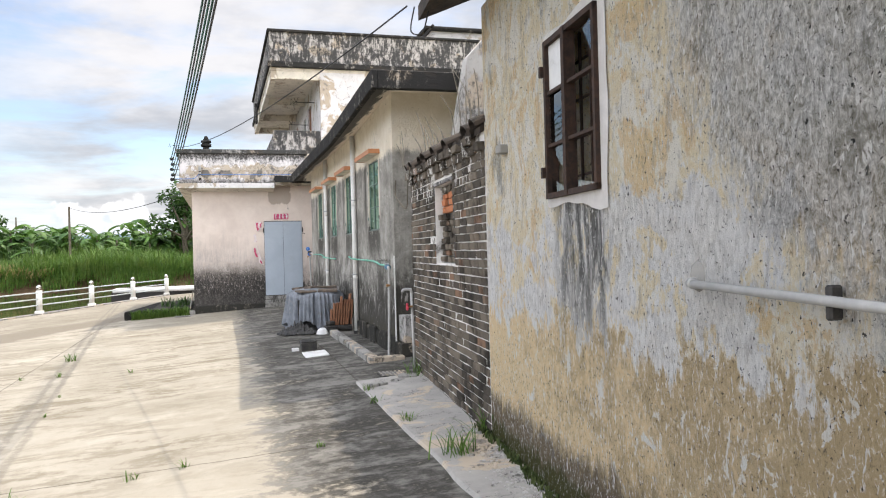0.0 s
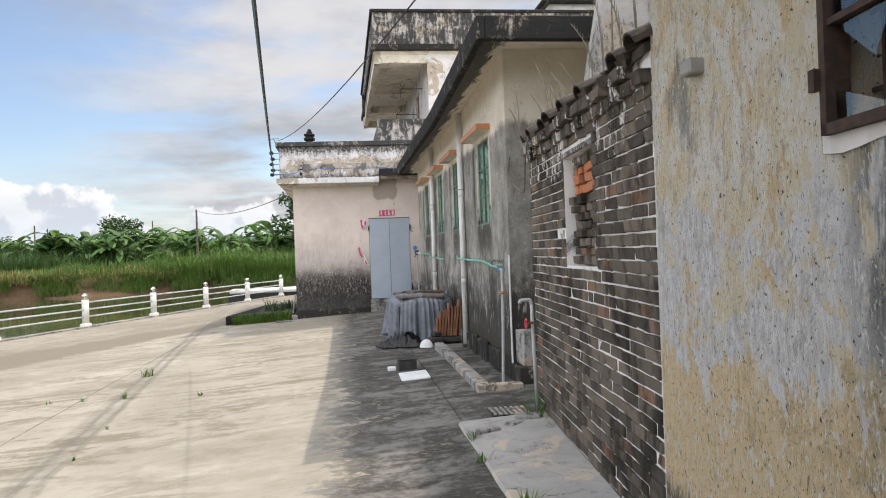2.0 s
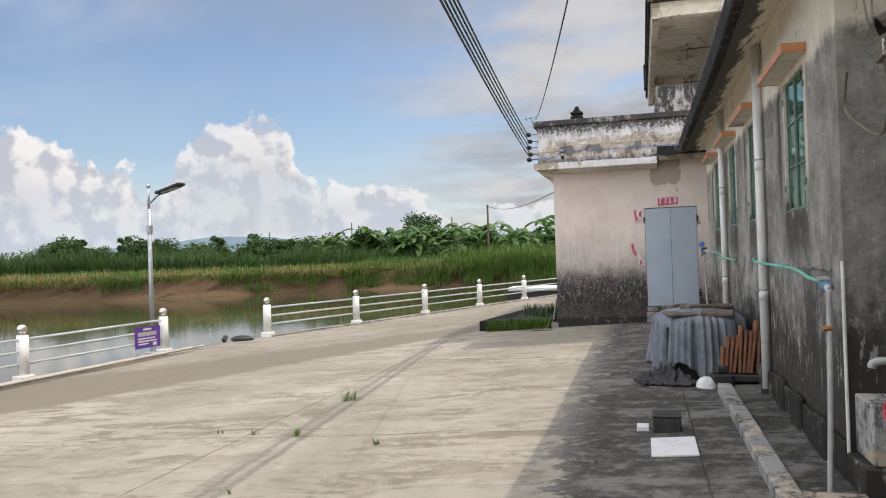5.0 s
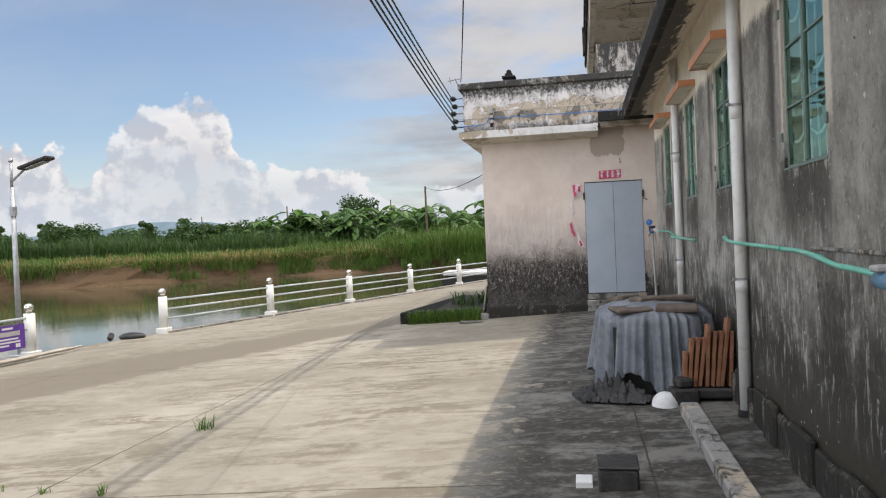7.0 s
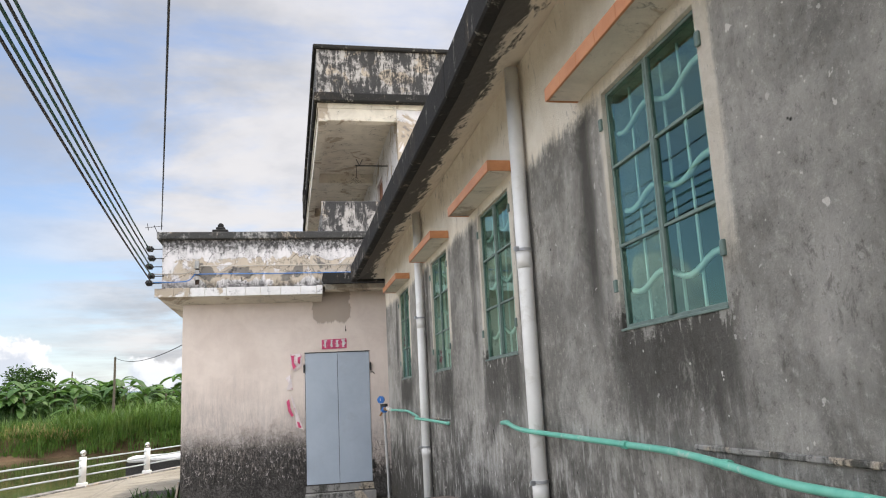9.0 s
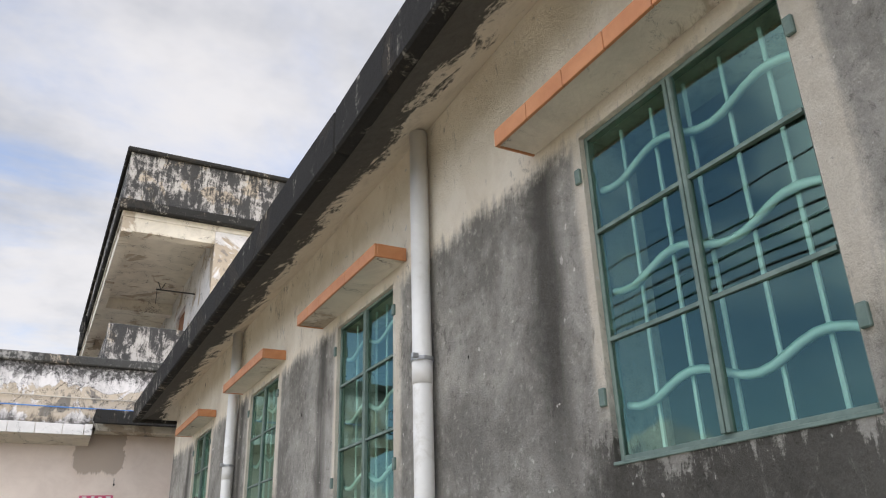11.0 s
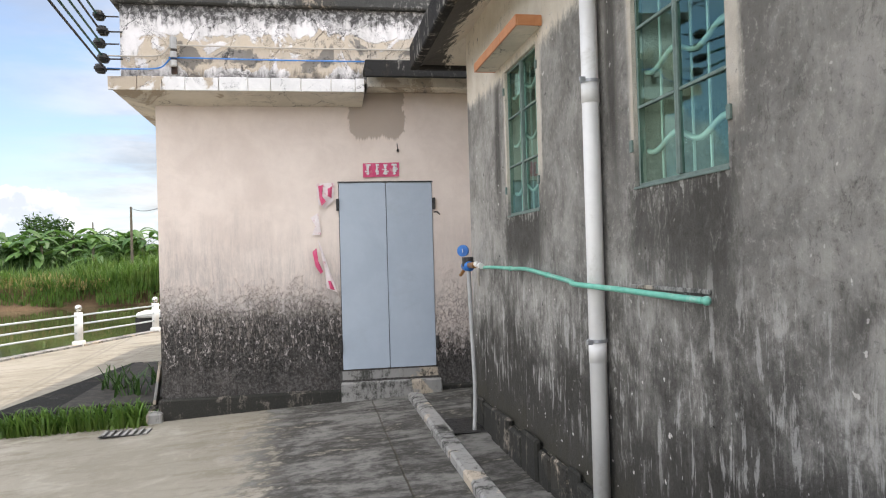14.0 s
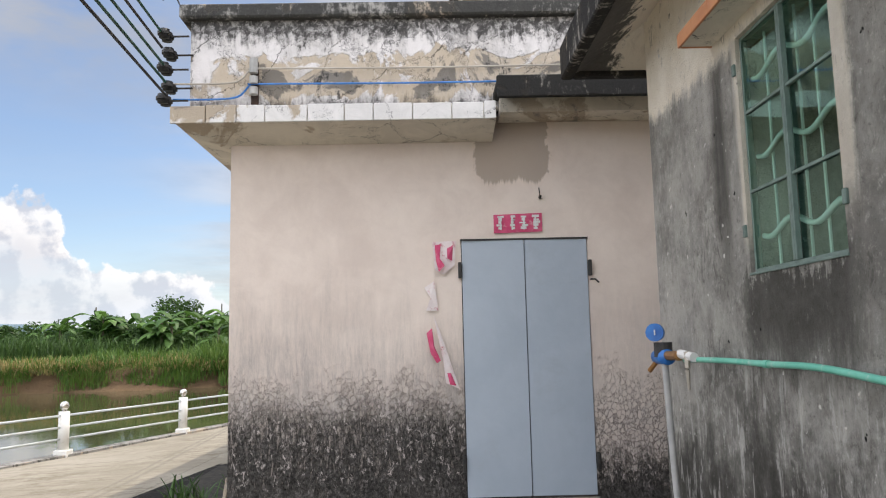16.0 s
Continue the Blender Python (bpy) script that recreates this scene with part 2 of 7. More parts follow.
def grey_plaster():
    m = Paint("grey_render_wall")
    run = m.noise(m.scaled(m.p, 10, 10, 1.5), 1.0, 9, 0.72, 0.4)
    big = m.noise(m.p, 0.9, 6, 0.62, 0.5)
    mid = m.noise(m.p, 3.2, 8, 0.7, 0.4)
    grit = m.noise(m.p, 60, 4, 0.72)
    sand = m.noise(m.moved(m.p, 1, 7, 4), 26, 9, 0.8)
    rag = m.add(m.mul(m.sub(run, 0.5), 0.8), m.mul(m.sub(sand, 0.5), 0.35))
    cloud = m.add(m.mul(m.sub(big, 0.5), 0.9), m.mul(m.sub(mid, 0.5), 0.8))
    color = m.mix(m.step(m.add(cloud, m.mul(rag, 0.3)), -0.20, 0.22), (0.20, 0.19, 0.17), (0.43, 0.41, 0.37))
    color = m.mix(m.mul(m.step(sand, 0.53, 0.66), 0.5), color, (0.56, 0.53, 0.47))
    color = m.mix(m.mul(m.step(sand, 0.46, 0.34), 0.5), color, (0.09, 0.085, 0.075))
    # cream coat kept dry under the eave and on the window reveals
    edge = m.add(m.z, m.add(m.mul(rag, 0.30), m.mul(cloud, 0.16)))
    dry = m.step(edge, 2.82, 2.93)
    stain = None
    wet = None
    for a, b in WINDOWS:
        side = m.mul(m.band(m.add(m.y, m.mul(rag, 0.12)), a - 0.12, a - 0.07, b + 0.02, b + 0.07), m.band(edge, 1.86, 2.1, 3.2, 3.3))
        run_y = m.add(m.y, m.mul(m.sub(mid, 0.5), 0.15))
        drop = m.mul(m.band(run_y, b + 0.13, b + 0.22, b + 0.26, b + 0.40), m.band(edge, 1.5, 2.2, 2.82, 2.92))
        sill = m.mul(m.band(m.add(m.y, m.mul(rag, 0.25)), a - 0.15, a + 0.05, b - 0.02, b + 0.2), m.band(m.add(m.z, m.mul(rag, 0.9)), 1.15, 1.62, 1.80, 1.86))
        dry = m.calc("MAXIMUM", dry, m.mul(side, 0.65))
        stain = drop if stain is None else m.calc("MAXIMUM", stain, drop)
        wet = sill if wet is None else m.calc("MAXIMUM", wet, sill)
    color = m.mix(dry, color, m.mix(m.step(mid, 0.35, 0.65), (0.78, 0.70, 0.57), (0.88, 0.81, 0.69)))
    color = m.mix(m.mul(stain, m.step(m.add(run, m.mul(sand, 0.3)), 0.42, 0.72, 0.35, 0.85)), color, (0.07, 0.066, 0.058))
    # black mould: below the sills, and heavy beneath the pipe line, with pale runs washed through it
    low = m.step(m.add(m.z, m.add(m.mul(rag, 0.9), m.mul(cloud, 0.9))), 1.6, 0.62)
    black = m.add(m.mul(m.noise(m.scaled(m.moved(m.p, 3, 5, 0), 19, 19, 9), 1.0, 10, 0.82, 0.7), 0.85), m.mul(m.noise(m.moved(m.p, 8, 2, 2), 1.7, 6, 0.65), 0.5))
    black = m.add(black, m.add(m.mul(low, 0.20), m.mul(wet, 0.16)))
    zone = m.calc("MAXIMUM", m.calc("MAXIMUM", low, m.mul(wet, 0.85)), m.mul(m.step(black, 0.74, 0.82), 0.5))
    color = m.mix(m.mul(m.mul(m.step(black, 0.630, 0.80), zone), 0.93), color, m.mix(grit, (0.022, 0.021, 0.018), (0.075, 0.07, 0.06)))
    pale = m.add(m.mul(m.noise(m.scaled(m.moved(m.p, 6, 2, 1), 17, 17, 3.2), 1.0, 8, 0.72, 0.4), 0.75), m.mul(mid, 0.3))
    color = m.mix(m.mul(m.mul(m.step(pale, 0.56, 0.615), m.band(m.z, 0.35, 0.7, 1.25, 1.6)), 0.55), color, (0.55, 0.53, 0.49))
    foot = m.add(m.mul(m.noise(m.p, 4, 8, 0.7), 0.7), m.step(m.z, 0.85, 0.1, 0.0, 0.42))
    color = m.mix(m.mul(m.step(foot, 0.53, 0.76), 0.85), color, m.mix(grit, (0.028, 0.028, 0.02), (0.10, 0.09, 0.07)))
    # splashes of lime and small holes
    chip = m.noise(m.p, 19, 3, 0.5)
    color = m.mix(m.mul(m.step(chip, 0.68, 0.71), m.step(big, 0.42, 0.56)), color, (0.66, 0.63, 0.58))
    hole = m.noise(m.moved(m.p, 9, 9, 3), 11, 3, 0.5)
    color = m.mix(m.step(hole, 0.735, 0.765), color, (0.02, 0.02, 0.018))
    relief = m.add(m.mul(mid, 0.5), m.add(m.mul(grit, 0.25), m.mul(sand, 0.6)))
    return m.done(color, 0.9, relief, 0.028)


def end_plaster():
    m = Paint("pink_beige_plaster")
    run = m.noise(m.scaled(m.p, 11, 11, 0.9), 1.0, 8, 0.70, 0.3)
    big = m.noise(m.p, 0.8, 5, 0.6, 0.4)
    mid = m.noise(m.p, 3.8, 8, 0.68, 0.4)
    grit = m.noise(m.p, 50, 4, 0.7)
    hair = m.noise(m.scaled(m.p, 42, 42, 7), 1.0, 9, 0.76, 0.4)
    fleck = m.noise(m.scaled(m.p, 26, 26, 15), 1.0, 9, 0.76, 0.5)
    color = m.mix(m.step(m.add(m.mul(big, 0.6), m.mul(mid, 0.4)), 0.36, 0.64), (0.66, 0.56, 0.49), (0.78, 0.68, 0.60))
    color = m.mix(m.mul(grit, 0.22), color, (0.56, 0.48, 0.42))
    # grey film with fine runs, from above the door's middle down
    level = m.add(m.z, m.add(m.mul(m.sub(run, 0.5), 1.1), m.add(m.mul(m.sub(big, 0.5), 1.2), m.mul(m.sub(mid, 0.5), 0.6))))
    film = m.step(level, 2.15, 1.05)
    film = m.mul(film, m.step(m.add(m.mul(hair, 0.6), m.mul(mid, 0.45)), 0.40, 0.66, 0.25, 0.95))
    film = m.mul(film, m.step(m.x, 2.5, 1.2, 0.45, 1.0))
    color = m.mix(m.mul(film, 0.88), color, (0.29, 0.27, 0.255))
    # black mould growing up from the plinth, its paint crazed into flakes
    bent = m.node("VectorMath", m.p, m.scaled(m.node("CombineXYZ", mid, fleck, mid).outputs[0], 0.16, 0.16, 0.16), operation="ADD").outputs[0]
    web = m.cells(m.scaled(bent, 1.0, 1.0, 0.8), 26.0, "DISTANCE_TO_EDGE")
    rise = m.add(m.z, m.add(m.mul(m.sub(hair, 0.5), 1.0), m.add(m.mul(m.sub(fleck, 0.5), 0.9), m.mul(m.sub(mid, 0.5), 0.7))))
    rise = m.add(rise, m.step(m.x, 1.2, 2.5, 0.0, 0.42))
    mould = m.mul(m.step(rise, 1.22, 0.88), m.step(m.sub(m.add(m.mul(fleck, 0.5), m.mul(hair, 0.5)), m.mul(m.sub(m.z, 0.4), 0.12)), 0.32, 0.46, 0.35, 1.0))
    color = m.mix(m.mul(mould, 0.94), color, m.mix(m.step(m.add(m.mul(grit, 0.5), m.mul(fleck, 0.5)), 0.42, 0.66), (0.012, 0.012, 0.011), (0.11, 0.105, 0.10)))
    craze = m.mul(m.step(web, 0.06, 0.02), m.band(m.add(m.z, m.mul(m.sub(mid, 0.5), 1.4)), 0.2, 0.5, 0.95, 1.35))
    color = m.mix(m.mul(m.mul(craze, m.step(mid, 0.4, 0.6)), 0.75), color, (0.035, 0.034, 0.032))
    chips = m.mul(m.step(fleck, 0.56, 0.62), m.band(m.z, 0.3, 0.55, 0.95, 1.2))
    color = m.mix(m.mul(chips, 0.75), color, (0.58, 0.52, 0.48))
    # brown damp patch below the gutter
    damp_x = m.band(m.add(m.x, m.mul(m.sub(mid, 0.5), 0.25)), 1.42, 1.58, 2.05, 2.22)
    damp = m.add(m.mul(damp_x, m.step(m.z, 2.62, 3.1)), m.mul(m.sub(run, 0.5), 1.0))
    color = m.mix(m.mul(m.step(damp, 0.42, 0.55), 0.8), color, (0.36, 0.295, 0.24))
    relief = m.add(m.mul(mid, 0.35), m.add(m.mul(grit, 0.15), m.mul(craze, -0.5)))
    return m.done(color, 0.88, relief, 0.012)


def parapet_paint():
    m = Paint("parapet_paint")
    run = m.noise(m.scaled(m.p, 12, 12, 2.2), 1.0, 10, 0.74, 0.5)
    mid = m.noise(m.p, 2.8, 9, 0.7, 0.6)
    fine = m.noise(m.p, 18, 9, 0.76, 0.4)
    grit = m.noise(m.p, 60, 3, 0.6)
    peel = m.noise(m.moved(m.p, 5, 2, 7), 1.5, 7, 0.62, 0.8)
    rag = m.add(m.mul(m.sub(run, 0.5), 0.9), m.mul(m.sub(fine, 0.5), 0.5))
    color = m.mix(m.step(mid, 0.35, 0.65), (0.78, 0.75, 0.74), (0.62, 0.595, 0.58))
    shed_paint = m.add(peel, m.add(m.mul(m.band(m.z, 3.5, 3.66, 3.88, 4.05), 0.13), m.mul(m.sub(fine, 0.5), 0.1)))
    color = m.mix(m.step(shed_paint, 0.60, 0.63), color, m.mix(mid, (0.40, 0.33, 0.25), (0.66, 0.57, 0.46)))
    color = m.mix(m.step(shed_paint, 0.69, 0.72), color, (0.21, 0.19, 0.165))
    film = m.step(m.add(m.add(m.mul(run, 0.55), m.mul(mid, 0.45)), m.mul(m.sub(fine, 0.5), 0.3)), 0.47, 0.62)
    color = m.mix(m.mul(film, 0.45), color, (0.30, 0.285, 0.27))
    rim = m.calc("MAXIMUM", m.step(m.add(m.z, m.mul(rag, 0.55)), 4.00, 4.14), m.step(m.add(m.z, m.mul(rag, 0.5)), 3.60, 3.47))
    spot = m.step(m.add(m.mul(run, 0.4), m.add(m.mul(mid, 0.4), m.mul(fine, 0.26))), 0.575, 0.625)
    black = m.calc("MAXIMUM", m.mul(rim, m.step(fine, 0.38, 0.55, 0.35, 1.0)), spot)
    color = m.mix(m.mul(black, 0.93), color, m.mix(grit, (0.02, 0.02, 0.02), (0.075, 0.072, 0.07)))
    bent = m.node("VectorMath", m.p, m.scaled(m.node("CombineXYZ", fine, mid, fine).outputs[0], 0.3, 0.3, 0.3), operation="ADD").outputs[0]
    vein = m.cells(bent, 2.6, "DISTANCE_TO_EDGE")
    color = m.mix(m.mul(m.step(vein, 0.014, 0.005), 0.8), color, (0.03, 0.03, 0.03))
    relief = m.add(m.mul(fine, 0.4), m.add(m.mul(m.step(shed_paint, 0.59, 0.63), -0.5), m.mul(grit, 0.15)))
    return m.done(color, 0.92, relief, 0.014)


def mould_concrete(name, light, dark, amount, drip=1.0):
    """Painted concrete with black mould: amount 0 (clean) to 1 (black)."""
    m = Paint(name)
    run = m.noise(m.scaled(m.p, 12, 12, 2.6), 1.0, 10, 0.74, 0.5)
    mid = m.noise(m.p, 2.6, 9, 0.72, 0.6)
    fine = m.noise(m.p, 17, 9, 0.76, 0.4)
    grit = m.noise(m.p, 60, 3, 0.6)
    peel = m.noise(m.moved(m.p, 5, 2, 7), 1.7, 6, 0.6, 0.8)
    color = m.mix(m.step(mid, 0.35, 0.65), light, [c * 0.82 for c in light])
    color = m.mix(m.step(peel, 0.55, 0.60), color, (0.44, 0.37, 0.29))
    color = m.mix(m.step(peel, 0.66, 0.70), color, (0.27, 0.24, 0.21))
    black = m.add(m.mul(run, 0.42 * drip), m.add(m.mul(mid, 0.4), m.mul(fine, 0.26)))
    lo = 0.74 - 0.42 * amount
    color = m.mix(m.mul(m.step(black, lo - 0.02, lo + 0.07), 0.95), color, m.mix(grit, dark, [c * 2.6 for c in dark]))
    vein = m.cells(m.node("VectorMath", m.p, m.scaled(m.node("CombineXYZ", fine, mid, fine).outputs[0], 0.3, 0.3, 0.3), operation="ADD").outputs[0], 3.2, "DISTANCE_TO_EDGE")
    color = m.mix(m.mul(m.step(vein, 0.012, 0.004), m.step(mid, 0.45, 0.6)), color, (0.03, 0.03, 0.03))
    relief = m.add(m.mul(fine, 0.4), m.add(m.mul(m.step(peel, 0.54, 0.6), -0.4), m.mul(grit, 0.15)))
    return m.done(color, 0.92, relief, 0.014)


def eave_soffit():
    m = Paint("eave_soffit")
    run = m.noise(m.scaled(m.p, 7, 3, 5), 1.0, 9, 0.72, 0.6)
    fine = m.noise(m.p, 22, 8, 0.74, 0.3)
    big = m.noise(m.p, 0.9, 5, 0.6)
    color = m.mix(big, (0.72, 0.65, 0.55), (0.82, 0.76, 0.66))
    color = m.mix(m.mul(m.step(run, 0.5, 0.68), 0.4), color, (0.46, 0.40, 0.33))
    edge = m.add(m.x, m.add(m.mul(m.sub(run, 0.5), 0.75), m.add(m.mul(m.sub(fine, 0.5), 0.3), m.mul(m.sub(big, 0.5), 0.3))))
    color = m.mix(m.mul(m.step(edge, 2.42, 2.34), 0.95), color, m.mix(fine, (0.03, 0.03, 0.028), (0.13, 0.125, 0.12)))
    return m.done(color, 0.92, m.add(m.mul(run, 0.5), m.mul(fine, 0.4)), 0.014)


def yard_concrete():
    m = Paint("yard_concrete")
    big = m.noise(m.p, 0.28, 6, 0.62, 0.5)
    mid = m.noise(m.p, 1.7, 7, 0.66, 0.6)
    drag = m.noise(m.scaled(m.p, 0.9, 2.8, 1.0), 1.0, 7, 0.68, 1.2)
    fine = m.noise(m.p, 9, 6, 0.7, 0.3)
    grit = m.noise(m.p, 70, 3, 0.7)
    color = m.mix(m.step(big, 0.34, 0.66), (0.23, 0.208, 0.165), (0.33, 0.302, 0.25))
    color = m.mix(m.mul(m.step(m.add(m.mul(drag, 0.75), m.mul(fine, 0.3)), 0.48, 0.60), m.step(m.noise(m.moved(m.p, 3, 9, 0), 0.45, 5, 0.6, 0.5), 0.36, 0.62, 0.25, 0.9)), color, (0.165, 0.143, 0.105))
    color = m.mix(m.mul(m.step(m.add(m.mul(mid, 0.7), m.mul(fine, 0.3)), 0.5, 0.68), 0.45), color, (0.44, 0.41, 0.345))
    color = m.mix(m.mul(m.step(fine, 0.60, 0.72), 0.35), color, (0.25, 0.22, 0.17))
    # shade along the houses deepened in the colour, with pale washes left through it
    house_shade = m.add(m.mul(mid, 0.7), m.add(m.mul(drag, 0.4), m.step(m.x, 0.1, 1.0, 0.0, 0.34)))
    color = m.mix(m.mul(m.step(m.add(house_shade, m.mul(m.sub(fine, 0.5), 0.5)), 0.66, 0.82), 0.93), color, m.mix(m.step(m.add(m.mul(drag, 0.6), m.add(m.mul(fine, 0.5), m.mul(m.sub(mid, 0.5), 0.5))), 0.46, 0.68), (0.032, 0.031, 0.028), (0.18, 0.173, 0.158)))
    # dark silt lying in the dip before the railing
    wob = m.add(m.mul(m.sub(mid, 0.5), 1.6), m.mul(m.sub(drag, 0.5), 1.0))
    near_side = m.add(m.sub(m.sub(m.y, 13.65), m.mul(m.add(m.x, 6.96), 1.64)), wob)
    far_side = m.add(m.sub(m.sub(m.y, 20.4), m.mul(m.add(m.x, 5.5), 0.95)), m.mul(wob, 1.3))
    dirt = m.mul(m.step(near_side, -0.2, 0.5), m.step(far_side, 0.7, -0.7, 0.25, 1.0))
    color = m.mix(m.mul(dirt, 0.9), color, m.mix(m.add(m.mul(fine, 0.6), m.mul(drag, 0.4)), (0.085, 0.072, 0.054), (0.25, 0.22, 0.175)))
    # wheel marks and saw cuts
    u = m.add(m.x, m.add(m.mul(m.y, 0.088), m.mul(m.sub(mid, 0.5), 0.12)))
    lines = m.calc("MAXIMUM", m.band(u, -1.14, -1.10, -1.07, -1.03), m.band(u, -0.98, -0.94, -0.90, -0.86))
    lines = m.mul(lines, m.step(m.add(fine, m.mul(mid, 0.4)), 0.45, 0.75))
    color = m.mix(m.mul(lines, 0.6), color, (0.16, 0.145, 0.12))
    cut = m.add(m.y, m.add(m.mul(m.x, 0.02), m.mul(m.sub(fine, 0.5), 0.05)))
    wav = m.calc("PINGPONG", m.sub(cut, 11.55), 2.9)
    seam = m.step(wav, 0.012, 0.004)
    cut2 = m.calc("PINGPONG", m.add(m.sub(m.x, 1.68), m.mul(m.sub(fine, 0.5), 0.05)), 2.15)
    seam = m.calc("MAXIMUM", seam, m.step(cut2, 0.010, 0.004))
    color = m.mix(m.mul(seam, m.step(mid, 0.3, 0.6, 0.25, 0.8)), color, (0.07, 0.06, 0.045))
    relief = m.add(m.add(m.mul(fine, 0.5), m.mul(grit, 0.25)), m.add(m.mul(mid, 0.6), m.mul(seam, -0.6)))
    return m.done(color, m.step(fine, 0.3, 0.7, 0.72, 0.95), relief, 0.014)


def brick_grey():
    m = Paint("old_grey_brick")
    r = m.calc("FRACT", m.add(m.random(), m.island()))
    run = m.noise(m.scaled(m.p, 8, 8, 2.5), 1.0, 6, 0.66, 0.4)
    grit = m.noise(m.p, 45, 5, 0.7)
    big = m.noise(m.p, 1.8, 5, 0.6, 0.4)
    color = m.mix(r, (0.065, 0.057, 0.047), (0.27, 0.225, 0.175))
    color = m.mix(m.mul(m.step(r, 0.93, 0.96), 0.6), color, (0.34, 0.15, 0.075))
    color = m.mix(m.mul(grit, 0.45), color, (0.15, 0.135, 0.115))
    color = m.mix(m.mul(m.step(m.add(m.mul(big, 0.6), m.mul(run, 0.45)), 0.48, 0.64), 0.82), color, (0.024, 0.021, 0.018))
    lime = m.add(m.mul(run, 0.8), m.mul(m.band(m.z, 1.85, 2.1, 2.3, 2.6), 0.14))
    color = m.mix(m.step(m.add(lime, m.mul(m.sub(grit, 0.5), 0.3)), 0.575, 0.645), color, (0.76, 0.74, 0.70))
    return m.done(color, 0.93, m.add(m.mul(grit, 0.8), m.mul(run, 0.4)), 0.03)


def mortar():
    m = Paint("lime_mortar")
    a = m.noise(m.p, 2.4, 6, 0.7, 0.5)
    f = m.noise(m.p, 40, 4, 0.7)
    color = m.mix(m.step(a, 0.34, 0.48), (0.14, 0.13, 0.12), (0.86, 0.84, 0.80))
    return m.done(m.mix(m.mul(f, 0.3), color, (0.2, 0.19, 0.18)), 0.95, f, 0.01)


def plain(name, a, b, scale=8.0, rough=0.6, metal=0.0, depth=0.004, local=True, shine=0.4, stain=None):
    m = Paint(name, local)
    f = m.noise(m.p, scale, 6, 0.65, 0.3)
    g = m.noise(m.p, scale * 7, 4, 0.6)
    color = m.mix(m.step(f, 0.32, 0.68), a, b)
    color = m.mix(m.mul(g, 0.2), color, [c * 0.7 for c in a])
    if stain:
        s = m.noise(m.moved(m.p, 3, 4, 5), scale * 1.7, 7, 0.7, 0.4)
        color = m.mix(m.mul(m.step(s, 0.54, 0.68), 0.85), color, stain)
    return m.done(color, rough, m.add(m.mul(f, 0.4), m.mul(g, 0.3)), depth, metal, shine)


def leaf_mat(name, a, b, c):
    m = Paint(name, True)
    r = m.island()
    f = m.noise(m.p, 0.9, 4, 0.6)
    color = m.mix(r, a, b)
    color = m.mix(m.mul(m.step(f, 0.5, 0.7), 0.7), color, c)
    m.done(color, 0.55, shine=0.35)
    thin = m.node("BsdfTranslucent")
    m.put(thin.inputs[0], m.mix(0.5, color, b))
    both = m.node("MixShader")
    both.inputs[0].default_value = 0.3
    m.t.links.new(m.surface.outputs[0], both.inputs[1])
    m.t.links.new(thin.outputs[0], both.inputs[2])
    m.t.links.new(both.outputs[0], m.t.nodes["Material Output"].inputs[0])
    return m.mat


def pane_mat(name, tint, gloss, sheen):
    m = Paint(name)
    clear = m.node("BsdfTransparent")
    clear.inputs[0].default_value = (*tint, 1)
    shiny = m.node("BsdfGlossy")
    shiny.inputs["Color"].default_value = (*sheen, 1)
    shiny.inputs["Roughness"].default_value = 0.02
    wob = m.noise(m.p, 2.2, 2, 0.5)
    b = m.t.nodes.new("ShaderNodeBump")
    b.inputs["Strength"].default_value = 0.15
    b.inputs["Distance"].default_value = 0.01
    m.put(b.inputs["Height"], wob)
    m.t.links.new(b.outputs[0], shiny.inputs["Normal"])
    fres = m.node("Fresnel")
    fres.inputs[0].default_value = 1.5
    both = m.node("MixShader")
    m.put(both.inputs[0], m.calc("ADD", fres.outputs[0], gloss, True))
    m.t.links.new(clear.outputs[0], both.inputs[1])
    m.t.links.new(shiny.outputs[0], both.inputs[2])
    m.t.links.new(both.outputs[0], m.t.nodes["Material Output"].inputs[0])
    return m.mat


def water_mat():
    m = Paint("pond_water")
    ripple = m.noise(m.scaled(m.p, 1.0, 0.45, 1.0), 2.2, 5, 0.6)
    swell = m.noise(m.p, 0.25, 3, 0.5)
    color = m.mix(m.noise(m.p, 0.06, 4, 0.6), (0.045, 0.046, 0.022), (0.075, 0.07, 0.034))
    return m.done(color, 0.05, m.add(m.mul(ripple, 0.5), m.mul(swell, 0.5)), 0.008, shine=0.6)


def earth_mat(name, soil, grass, split):
    m = Paint(name)
    a = m.noise(m.p, 0.5, 7, 0.66, 0.4)
    b = m.noise(m.p, 3.2, 6, 0.7)
    g = m.mix(b, grass, [c * 0.45 for c in grass])
    s = m.mix(b, soil, [c * 0.5 for c in soil])
    color = m.mix(m.step(m.add(m.z, m.mul(m.sub(a, 0.5), 1.2)), split - 0.15, split + 0.25), s, g)
    return m.done(color, 0.95, m.add(a, b), 0.12)


